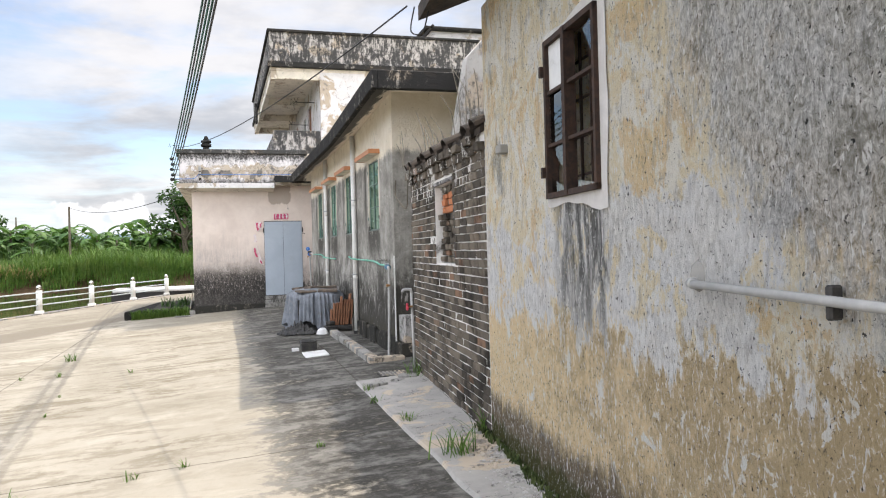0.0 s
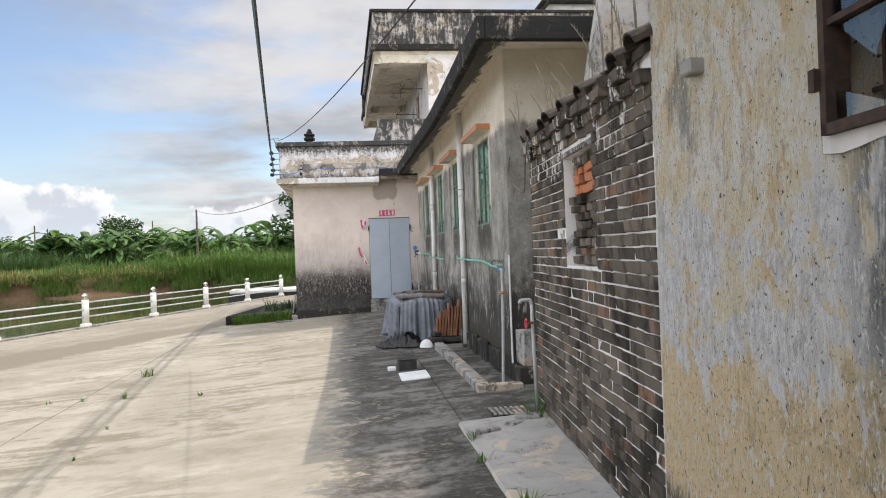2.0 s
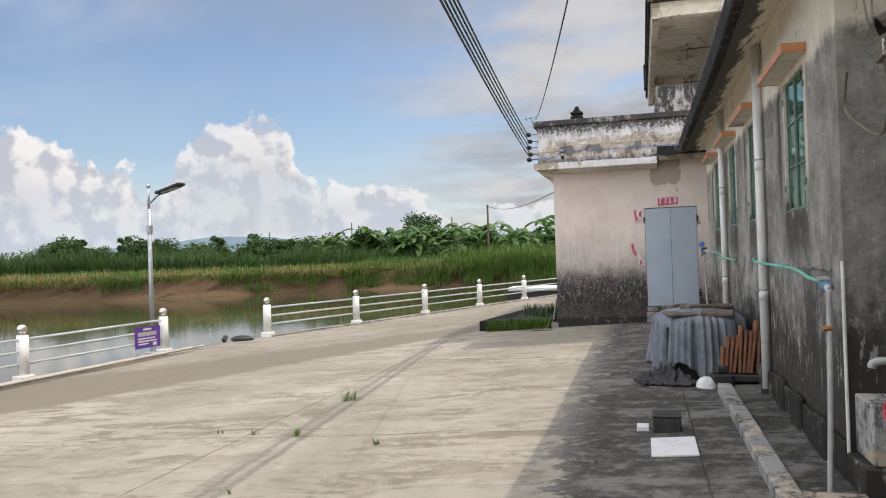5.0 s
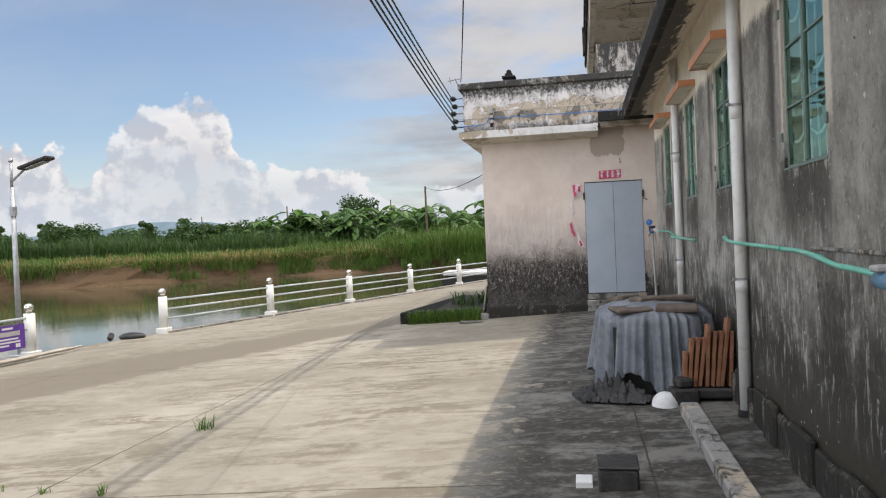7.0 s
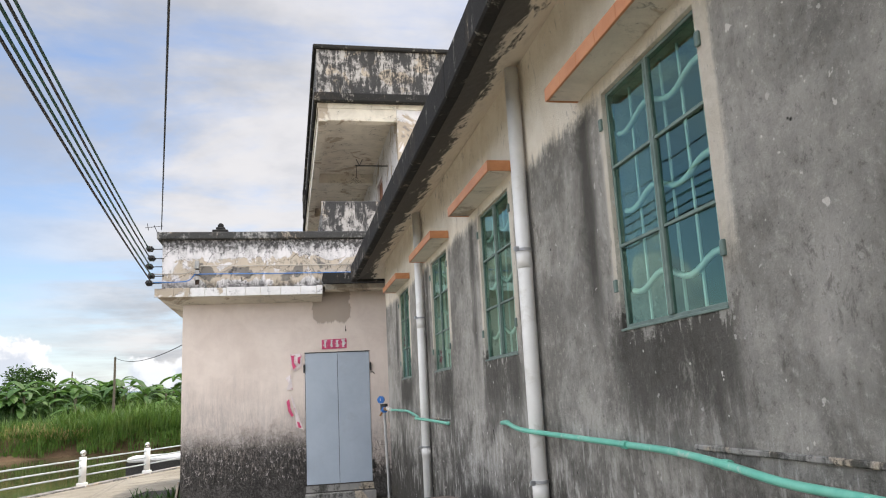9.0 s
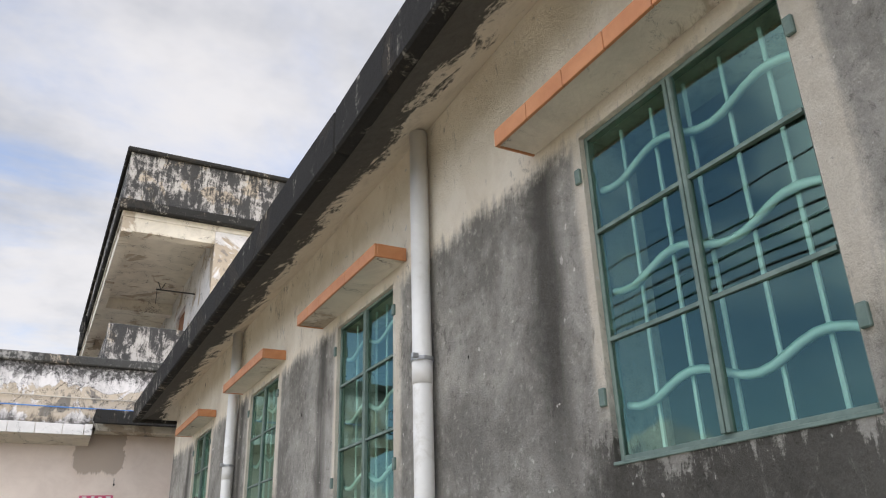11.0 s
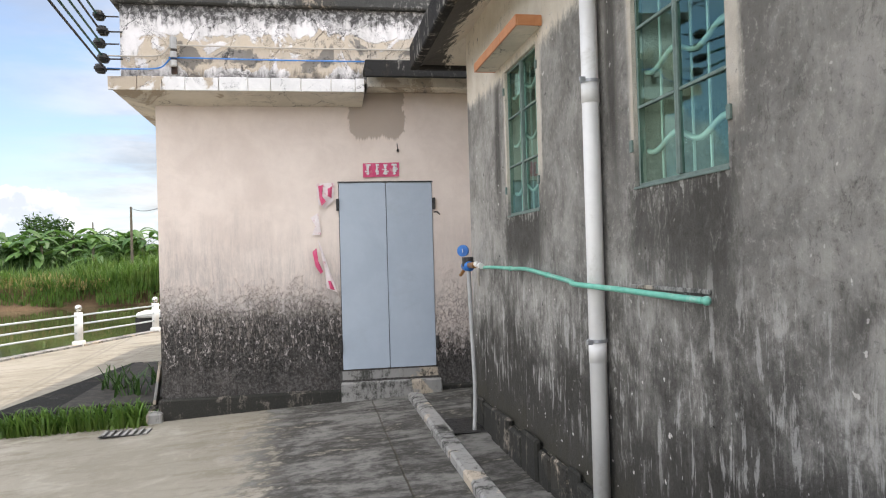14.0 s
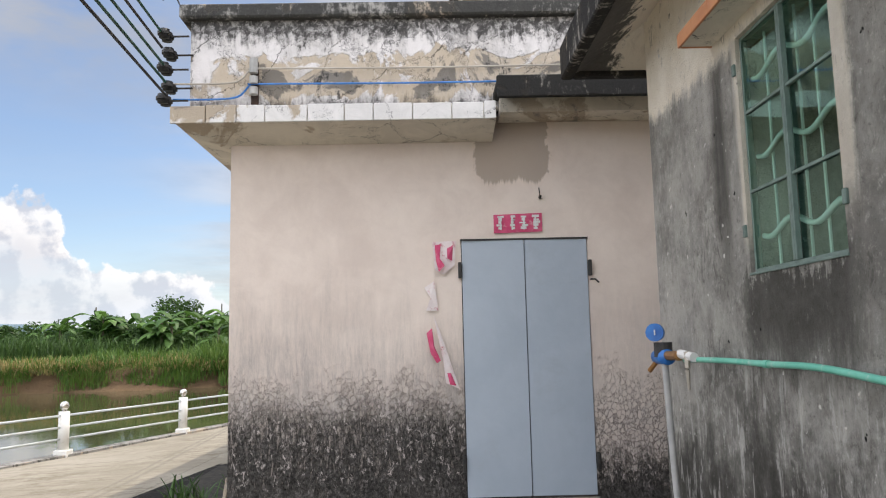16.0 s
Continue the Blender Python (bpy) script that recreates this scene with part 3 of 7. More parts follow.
YELLOW, GREY, PINK, YARD = yellow_plaster(), grey_plaster(), end_plaster(), yard_concrete()
PARAPET = parapet_paint()
CORNICE = mould_concrete("cornice_paint", (0.76, 0.74, 0.72), (0.03, 0.03, 0.03), 0.22)
COPING = mould_concrete("coping_concrete", (0.34, 0.33, 0.31), (0.028, 0.028, 0.027), 0.66)
FASCIA = mould_concrete("black_fascia", (0.30, 0.28, 0.25), (0.010, 0.010, 0.010), 0.72)
SOFFIT = mould_concrete("soffit_paint", (0.74, 0.68, 0.58), (0.018, 0.018, 0.017), 0.24, 0.5)
TALLWALL = mould_concrete("tall_wall_paint", (0.72, 0.70, 0.69), (0.035, 0.035, 0.035), 0.20)
TALLDARK = mould_concrete("tall_dark_paint", (0.46, 0.43, 0.40), (0.025, 0.025, 0.025), 0.46, 1.25)
KERB = mould_concrete("kerb_concrete", (0.30, 0.29, 0.27), (0.03, 0.03, 0.026), 0.45)
PLINTH = mould_concrete("plinth_stone", (0.19, 0.165, 0.14), (0.016, 0.016, 0.014), 0.68)
APRON = mould_concrete("apron_cement", (0.36, 0.345, 0.32), (0.09, 0.085, 0.075), 0.30)
PALEBLOCK = mould_concrete("pale_block", (0.44, 0.425, 0.40), (0.06, 0.058, 0.053), 0.45)
SOFFIT_EAVE = eave_soffit()
NEW_RENDER = plain("new_render", (0.46, 0.44, 0.42), (0.56, 0.54, 0.52), 5, 0.9, stain=(0.45, 0.43, 0.40), shine=0.1)
BRICK, MORTAR = brick_grey(), mortar()
RED_BRICK = plain("red_brick", (0.42, 0.14, 0.06), (0.55, 0.22, 0.10), 12, 0.9, stain=(0.2, 0.09, 0.06))
TILE = plain("roof_tile", (0.025, 0.022, 0.019), (0.075, 0.055, 0.04), 9, 0.9, stain=(0.02, 0.02, 0.018))
RUST = plain("rusty_steel", (0.022, 0.014, 0.011), (0.06, 0.03, 0.018), 24, 0.8)
PVC = plain("white_pvc", (0.70, 0.69, 0.66), (0.80, 0.79, 0.76), 3, 0.35, local=False, stain=(0.58, 0.56, 0.51))
PVC_GREY = plain("grey_pvc", (0.34, 0.34, 0.33), (0.45, 0.44, 0.42), 9, 0.5)
GREEN_PIPE = plain("green_pipe", (0.10, 0.42, 0.31), (0.18, 0.52, 0.40), 7, 0.4, stain=(0.42, 0.52, 0.46))
GREEN_STEEL = plain("green_steel", (0.10, 0.15, 0.13), (0.17, 0.23, 0.20), 12, 0.5)
GALV = plain("galvanised_steel", (0.36, 0.37, 0.38), (0.50, 0.51, 0.52), 14, 0.42, 0.7)
ORANGE = plain("orange_tile", (0.50, 0.20, 0.085), (0.60, 0.27, 0.125), 6, 0.45, stain=(0.5, 0.2, 0.09))
DOORMETAL = plain("grey_blue_door_steel", (0.37, 0.43, 0.49), (0.42, 0.48, 0.54), 1.2, 0.5, 0.0, 0.006, stain=(0.36, 0.41, 0.46))
BLACKIRON = plain("black_iron", (0.02, 0.02, 0.02), (0.05, 0.045, 0.04), 20, 0.6)
WHITEPAINT = plain("white_rail_paint", (0.72, 0.71, 0.67), (0.80, 0.79, 0.75), 5, 0.5, stain=(0.55, 0.52, 0.46))
RAILSTEEL = plain("pale_rail_steel", (0.42, 0.47, 0.48), (0.54, 0.58, 0.59), 6, 0.5, stain=(0.40, 0.38, 0.34))
CHROME = plain("steel_ball", (0.62, 0.60, 0.55), (0.75, 0.72, 0.66), 8, 0.2, 0.9)
TARP = plain("grey_tarp", (0.11, 0.125, 0.145), (0.215, 0.235, 0.265), 5, 0.6, 0.0, 0.02, stain=(0.17, 0.165, 0.155))
BLACKBAG = plain("black_plastic", (0.012, 0.012, 0.012), (0.035, 0.033, 0.03), 6, 0.4, 0.0, 0.03)
WOOD = plain("old_red_timber", (0.20, 0.085, 0.045), (0.34, 0.16, 0.085), 7, 0.85, stain=(0.09, 0.05, 0.035))
RUBBLE = plain("brown_slab", (0.10, 0.08, 0.065), (0.18, 0.14, 0.11), 7, 0.9)
WHITE_SHEET = plain("white_board", (0.62, 0.62, 0.61), (0.72, 0.72, 0.71), 5, 0.5, stain=(0.5, 0.49, 0.47))
BLUE = plain("blue_meter", (0.02, 0.13, 0.42), (0.03, 0.2, 0.55), 10, 0.35)
METER = plain("slate_meter", (0.08, 0.18, 0.26), (0.13, 0.26, 0.36), 10, 0.5)
BRASS = plain("brass", (0.40, 0.20, 0.08), (0.5, 0.28, 0.12), 15, 0.4, 0.8)
RED_IRON = plain("red_valve", (0.42, 0.03, 0.05), (0.55, 0.06, 0.09), 15, 0.5)
REDPAPER = plain("faded_red_paper", (0.56, 0.05, 0.14), (0.66, 0.12, 0.22), 9, 0.8, stain=(0.66, 0.38, 0.40))
PALEPAPER = plain("torn_pale_paper", (0.72, 0.62, 0.60), (0.80, 0.74, 0.72), 9, 0.85, stain=(0.5, 0.12, 0.15))
PURPLE = plain("purple_sign", (0.09, 0.03, 0.24), (0.12, 0.05, 0.30), 4, 0.4)
WIRE_GREEN = plain("green_cable", (0.01, 0.06, 0.045), (0.015, 0.09, 0.06), 4, 0.5)
WIRE_BLACK = plain("black_cable", (0.012, 0.012, 0.013), (0.02, 0.02, 0.02), 4, 0.5)
ROPE = plain("pale_cable", (0.40, 0.36, 0.30), (0.5, 0.46, 0.4), 4, 0.7)
# dark base colour stands in for the dimness of unlit rooms
DIM_PAINT = plain("room_dimness_paint", (0.05, 0.05, 0.045), (0.09, 0.085, 0.08), 2, 0.95)
GRILLE = plain("pale_green_grille", (0.72, 0.80, 0.75), (0.80, 0.86, 0.82), 8, 0.5)
PANE = pane_mat("tinted_pane", (0.62, 0.88, 0.78), 0.15, (0.46, 0.74, 0.65))
OLDPANE = pane_mat("clear_pane", (0.8, 0.86, 0.86), 0.10, (0.7, 0.74, 0.74))
WATER = water_mat()
BANK = earth_mat("bank_earth", (0.16, 0.105, 0.062), (0.12, 0.15, 0.038), 0.0)
MEADOW = earth_mat("meadow", (0.2, 0.14, 0.07), (0.11, 0.15, 0.035), -3.0)
GRASS = leaf_mat("grass_blade", (0.032, 0.085, 0.012), (0.11, 0.20, 0.032), (0.15, 0.19, 0.045))
REED = leaf_mat("reed_blade", (0.022, 0.06, 0.014), (0.075, 0.14, 0.035), (0.05, 0.10, 0.022))
BLACKSOIL = plain("wet_black_soil", (0.018, 0.016, 0.012), (0.05, 0.043, 0.033), 9, 0.95)
BED = mould_concrete("black_bed_concrete", (0.12, 0.11, 0.095), (0.008, 0.008, 0.007), 0.72)
DRYGRASS = leaf_mat("dry_grass", (0.22, 0.17, 0.07), (0.34, 0.27, 0.11), (0.16, 0.18, 0.05))
LEAF = leaf_mat("tree_leaf", (0.020, 0.055, 0.012), (0.06, 0.12, 0.028), (0.035, 0.08, 0.018))
BANANA = leaf_mat("banana_leaf", (0.03, 0.085, 0.018), (0.10, 0.20, 0.04), (0.06, 0.13, 0.025))
BARK = plain("bark", (0.10, 0.085, 0.06), (0.18, 0.15, 0.11), 5, 0.95)
FERN = plain("dry_fern", (0.16, 0.14, 0.11), (0.30, 0.27, 0.22), 9, 0.9)
MOSS = plain("moss", (0.03, 0.05, 0.012), (0.08, 0.10, 0.03), 10, 0.95)
# the blue haze of distance is put into the hills' base colour
HILL = plain("haze_tinted_hill", (0.16, 0.22, 0.26), (0.20, 0.27, 0.31), 0.02, 1.0, shine=0.0)

# ---- building helpers ----
BASE = {}


def thing(name, at, label, category, group="", kind=""):
    """An Empty at a thing's base, which parents its parts."""
    ob = new(name)
    ob.empty_display_size = 0.2
    ob.location = at
    BASE[ob] = Vector(at)
    return tagged(ob, label, category, group, kind)


def part(name, bm, material, parent=None, label="", smooth=False):
    """Links a bmesh as one mesh object under a thing or a part; the bmesh is in world places."""
    if parent is not None:
        bmesh.ops.translate(bm, verts=bm.verts, vec=-BASE[parent])
    me = bpy.data.meshes.new(name)
    bm.to_mesh(me)
    bm.free()
    me.materials.append(material)
    if smooth:
        me.polygons.foreach_set("use_smooth", [True] * len(me.polygons))
    ob = new(name, me)
    if parent is not None:
        ob.parent = parent
        BASE[ob] = BASE[parent]
    else:
        BASE[ob] = Vector((0, 0, 0))
    return tagged(ob, label)


def solid(name, bm, material, label="", category="", kind="structure", smooth=False):
    return tagged(part(name, bm, material, None, "", smooth), label, category, "", kind)


def box(x0, x1, y0, y1, z0, z1, bevel=0.0, bm=None, turn=None):
    bm = bm or bmesh.new()
    vs = bmesh.ops.create_cube(bm, size=1)["verts"]
    c = Vector(((x0 + x1) / 2, (y0 + y1) / 2, (z0 + z1) / 2))
    for v in vs:
        v.co = Vector((v.co.x * (x1 - x0), v.co.y * (y1 - y0), v.co.z * (z1 - z0)))
    if bevel:
        es = list({e for v in vs for e in v.link_edges})
        vs = list({v for f in bmesh.ops.bevel(bm, geom=es, offset=bevel, segments=1, affect="EDGES")["faces"] for v in f.verts} | {v for v in vs if v.is_valid})
    for v in vs:
        v.co = (turn @ v.co if turn else v.co) + c
    return bm


def tube(points, r, sides=10, bm=None, taper=None):
    bm = bm or bmesh.new()
    pts = [Vector(p) for p in points]
    rings = []
    for i, p in enumerate(pts):
        d = (pts[min(i + 1, len(pts) - 1)] - pts[max(i - 1, 0)]).normalized()
        q = d.to_track_quat("Z", "Y")
        rr = r if taper is None else r + (taper - r) * i / (len(pts) - 1)
        rings.append([bm.verts.new(p + q @ Vector((rr * math.cos(a), rr * math.sin(a), 0))) for a in (k * math.tau / sides for k in range(sides))])
    for a, b in zip(rings, rings[1:]):
        for k in range(sides):
            bm.faces.new((a[k], a[(k + 1) % sides], b[(k + 1) % sides], b[k]))
    bm.faces.new(rings[0][::-1])
    bm.faces.new(rings[-1])
    return bm


def ball(c, r, bm=None, squash=(1, 1, 1), level=2):
    bm = bm or bmesh.new()
    for v in bmesh.ops.create_icosphere(bm, subdivisions=level, radius=r)["verts"]:
        v.co = Vector((v.co.x * squash[0], v.co.y * squash[1], v.co.z * squash[2])) + Vector(c)
    return bm


def pierced(u0, u1, v0, v1, thick, holes, place, cut=0.0):
    """A wall of (u, v) with holes (u0, u1, v0, v1), through its thickness; place(u, v, depth) gives the point."""
    us = sorted({u0, u1, *(h[0] for h in holes), *(h[1] for h in holes)})
    vs = sorted({v0, v1, *(h[2] for h in holes), *(h[3] for h in holes)})
    bm, seen = bmesh.new(), {}

    def vert(u, v, d):
        key = (u, v, d)
        if key not in seen:
            seen[key] = bm.verts.new(place(u, v, d * thick))
        return seen[key]

    def full(i, j):
        if not (0 <= i < len(us) - 1 and 0 <= j < len(vs) - 1):
            return False
        u, v = (us[i] + us[i + 1]) / 2, (vs[j] + vs[j + 1]) / 2
        return not any(h[0] < u < h[1] and h[2] < v < h[3] for h in holes)

    for i in range(len(us) - 1):
        for j in range(len(vs) - 1):
            if not full(i, j):
                continue
            a, b, c, d = (us[i], vs[j]), (us[i + 1], vs[j]), (us[i + 1], vs[j + 1]), (us[i], vs[j + 1])
            bm.faces.new([vert(*q, 0) for q in (a, b, c, d)])
            bm.faces.new([vert(*q, 1) for q in (d, c, b, a)])
            for (di, dj), (p, q) in (((0, -1), (a, b)), ((1, 0), (b, c)), ((0, 1), (c, d)), ((-1, 0), (d, a))):
                if not full(i + di, j + dj):
                    bm.faces.new((vert(*q, 0), vert(*p, 0), vert(*p, 1), vert(*q, 1)))
    bmesh.ops.recalc_face_normals(bm, faces=bm.faces)
    return bm


def mesh_from(name, verts, faces, material, kind="stuff", label="", category=""):
    me = bpy.data.meshes.new(name)
    me.from_pydata(verts, [], faces)
    me.materials.append(material)
    return tagged(new(name, me), label, category, "", kind)


def yard_z(x, y):
    z = 0.03 + 0.055 * (min(x, 2.6) - 2) if x > -3 else -0.245 + 0.05 * (x + 3)
    return z - 0.018 * max(0.0, min(y, 60) - 22)


RAIL = [(-10.8, 9.1), (-10.4, 12.8), (-10.0, 16.5), (-9.6, 20.25), (-8.75, 23.7), (-7.5, 27.2), (-6.25, 30.7), (-5.0, 34.2), (-3.75, 37.7), (-2.5, 41.2)]


def rail_x(y):
    for (xa, ya), (xb, yb) in zip(RAIL, RAIL[1:]):
        if y <= yb:
            return xa + (xb - xa) * (y - ya) / (yb - ya)
    (xa, ya), (xb, yb) = RAIL[-2:]
    return xb + (xb - xa) * (y - yb) / (yb - ya)


SHORE = [(-400, 25), (-90, 42), (-50, 58.5), (-40, 62.5), (-31, 68.5), (-25, 71.0), (-18, 72.0), (-8, 75.0), (6, 76.5), (30, 80), (80, 92), (400, 120)]


def shore_y(x):
    for (xa, ya), (xb, yb) in zip(SHORE, SHORE[1:]):
        if x <= xb:
            return ya + (yb - ya) * (x - xa) / (xb - xa)
    return SHORE[-1][1]


WATER_Z = -1.5

# ---- large structure ----


def build_ground():
    xs = [-3000, -1200, -500, -250, -150, *range(-120, 60, 4), 60, 90, 140, 250, 500, 1200, 3000]
    ys = [-3000, -1000, -300, -100, -50, -30, *range(-20, 130, 3), 140, 170, 220, 300, 500, 1000, 3500]

    def height(x, y):
        s = y - shore_y(x)
        if s > 4.8:
            return 0.36 + 0.01 * min(s, 60)
        if x > rail_x(max(y, 9)) + 2.0:
            return -1.3
        return -2.6

    verts = [(x, y, height(x, y)) for y in ys for x in xs]
    w = len(xs)
    faces = [(j * w + i, j * w + i + 1, (j + 1) * w + i + 1, (j + 1) * w + i) for j in range(len(ys) - 1) for i in range(w - 1)]
    mesh_from("ground", verts, faces, MEADOW, "structure", "flat green meadow reaching to the far hills", "ground")


def build_yard():
    bm = bmesh.new()
    ys = [-25, -12, -4, 0] + [2 + 0.7 * k for k in range(56)] + [45, 55, 64]
    cols = 44
    rows = []
    for y in ys:
        x0, x1 = rail_x(y) - 0.32, 9.0
        row = []
        for k in range(cols + 1):
            x = x0 + (x1 - x0) * k / cols
            n = noise.noise((x * 0.5, y * 0.5, 0)) * 0.015
            row.append(bm.verts.new((x, y, yard_z(x, y) + (n if 0 < k else 0))))
        rows.append(row)
    for a, b in zip(rows, rows[1:]):
        for k in range(cols):
            bm.faces.new((a[k], a[k + 1], b[k + 1], b[k]))
    # the wall of the pond
    drop = [bm.verts.new((r[0].co.x - 0.03, r[0].co.y, -3.0)) for r in rows]
    for i in range(len(rows) - 1):
        bm.faces.new((rows[i][0], rows[i + 1][0], drop[i + 1], drop[i]))
    for f in bm.faces:
        f.smooth = True
    solid("pavement", bm, YARD, "stained pale concrete yard sloping to the pond", "pavement")
    # low kerb at the pond's edge
    bm = bmesh.new()
    for (xa, ya), (xb, yb) in zip(RAIL, RAIL[1:]):
        if abs(ya - 20.25) < 0.01:
            continue
        a, b = Vector((xa, ya, yard_z(xa, ya))), Vector((xb, yb, yard_z(xb, yb)))
        n = Vector((b.y - a.y, a.x - b.x, 0)).normalized() * 0.16
        q = [a - n, a + n, b + n, b - n]
        lo = [bm.verts.new(v - Vector((0, 0, 0.1))) for v in q]
        hi = [bm.verts.new(v + Vector((0, 0, 0.05))) for v in q]
        bm.faces.new(hi[::-1])
        for k in range(4):
            bm.faces.new((lo[k], lo[(k + 1) % 4], hi[(k + 1) % 4], hi[k]))
    bmesh.ops.recalc_face_normals(bm, faces=bm.faces)
    solid("trim_kerb", bm, KERB, "low worn concrete kerb under the railing", "kerb")


def build_water():
    bm = bmesh.new()
    vs = [bm.verts.new(v) for v in ((-400, -200, WATER_Z), (12, -200, WATER_Z), (12, 140, WATER_Z), (-400, 140, WATER_Z))]
    bm.faces.new(vs)
    solid("water", bm, WATER, "still brown-green pond water reflecting the sky", "pond")


def build_bank():
    """The eroded earth face of the far shore."""
    verts, faces = [], []
    xs = [-120 + 0.8 * k for k in range(int(170 / 0.8))]
    prof = [(-0.9, -2.3), (-0.1, -1.5), (0.5, -1.1), (0.9, -0.5), (1.15, 0.1), (1.7, 0.42), (3.5, 0.5), (7.0, 0.45)]
    for x in xs:
        n = noise.noise((x * 0.12, 3.3, 0))
        n2 = noise.noise((x * 0.6, 7.1, 0))
        green = max(0.0, min(1.0, (x + 19) / 6))
        for k, (o, z) in enumerate(prof):
            jag = noise.noise((x * 0.9, k * 1.3, 2.0)) * 0.45
            oo = o + n * 1.5 + n2 * 0.5 + jag + green * (k / 3.0)
            verts.append((x, shore_y(x) + oo, z + (0.25 * n2 if 0 < k < 7 else 0) + 0.15 * jag))
    m = len(prof)
    for i in range(len(xs) - 1):
        for k in range(m - 1):
            faces.append((i * m + k, (i + 1) * m + k, (i + 1) * m + k + 1, i * m + k + 1))
    mesh_from("ground_bank", verts, faces, BANK, "structure", "eroded brown earth bank with grass on top", "bank")


build_ground()
build_yard()
build_water()
build_bank()

# yellow house
WIN_Y = (2.97, 3.71, 1.775, 2.67)


def yellow_place(u, v, d):
    return Vector((2.17 + 0.095 * (u - 5.2) + d * 0.995, u - d * 0.095, v))


def build_yellow_house():
    bm = pierced(-5.0, 5.2, -0.1, 3.35, 0.28, [WIN_Y], yellow_place)
    solid("wall_yellow", bm, YELLOW, "weathered yellow limewashed wall with mould and peeling patches", "wall")
    bm = box(2.5, 9.0, 5.0, 5.22, 0.0, 4.6)
    solid("wall_yellow_gable", bm, YELLOW, "weathered yellow gable wall of the old house", "wall")
    bm = box(2.1, 9.0, -5.2, -5.0, 0.0, 3.4)
    solid("wall_yellow_south", bm, YELLOW, "weathered yellow back wall of the old house", "wall")
    bm = bmesh.new()
    a = [yellow_place(5.62, 3.36, -0.42), yellow_place(-5.4, 3.36, -0.42), Vector((6.0, -5.4, 5.2)), Vector((6.0, 5.62, 5.2)), Vector((10.0, -5.4, 3.4)), Vector((10.0, 5.62, 3.4))]
    lo = [bm.verts.new(v) for v in a]
    hi = [bm.verts.new(v + Vector((0, 0, 0.12))) for v in a]
    for q in ((0, 1, 2, 3), (3, 2, 4, 5)):
        bm.faces.new([lo[k] for k in q])
        bm.faces.new([hi[k] for k in q][::-1])
    for i, j in ((0, 1), (1, 2), (2, 4), (4, 5), (5, 3), (3, 0)):
        bm.faces.new((lo[i], lo[j], hi[j], hi[i]))
    bmesh.ops.recalc_face_normals(bm, faces=bm.faces)
    solid("roof_yellow", bm, TILE, "dark tiled roof with a ragged eave", "roof")
    # smooth patch of newer render round the window
    bm = bmesh.new()
    u0, u1, v0, v1 = WIN_Y
    outer, inner = [], []
    n = 48
    for k in range(n):
        a = k * math.tau / n
        c, s = math.cos(a), math.sin(a)
        t = 1 / max(abs(c), abs(s))
        iu, iv = (u0 + u1) / 2 + c * t * (u1 - u0) / 2, (v0 + v1) / 2 + s * t * (v1 - v0) / 2
        w = 0.02 + 0.035 * (0.5 + noise.noise((c * 2.2, s * 2.2, 4))) + 0.085 * max(0, -c) * (0.75 + 0.5 * noise.noise((s * 3, 1, 2)))
        outer.append(bm.verts.new(yellow_place(iu + c * t * w * 0.9, iv + s * t * w * 1.1, -0.006)))
        inner.append(bm.verts.new(yellow_place(iu, iv, -0.006)))
    for k in range(n):
        bm.faces.new((outer[k], outer[(k + 1) % n], inner[(k + 1) % n], inner[k]))
    bmesh.ops.recalc_face_normals(bm, faces=bm.faces)
    solid("trim_render_patch", bm, NEW_RENDER, "smooth grey render patch round the old window", "render")
    # added backing, coloured dark so that the room looks dim
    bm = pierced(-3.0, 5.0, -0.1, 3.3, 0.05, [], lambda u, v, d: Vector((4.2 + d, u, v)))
    solid("wall_inner", bm, DIM_PAINT, "added inner wall of the empty house, dimness in its colour", "wall")


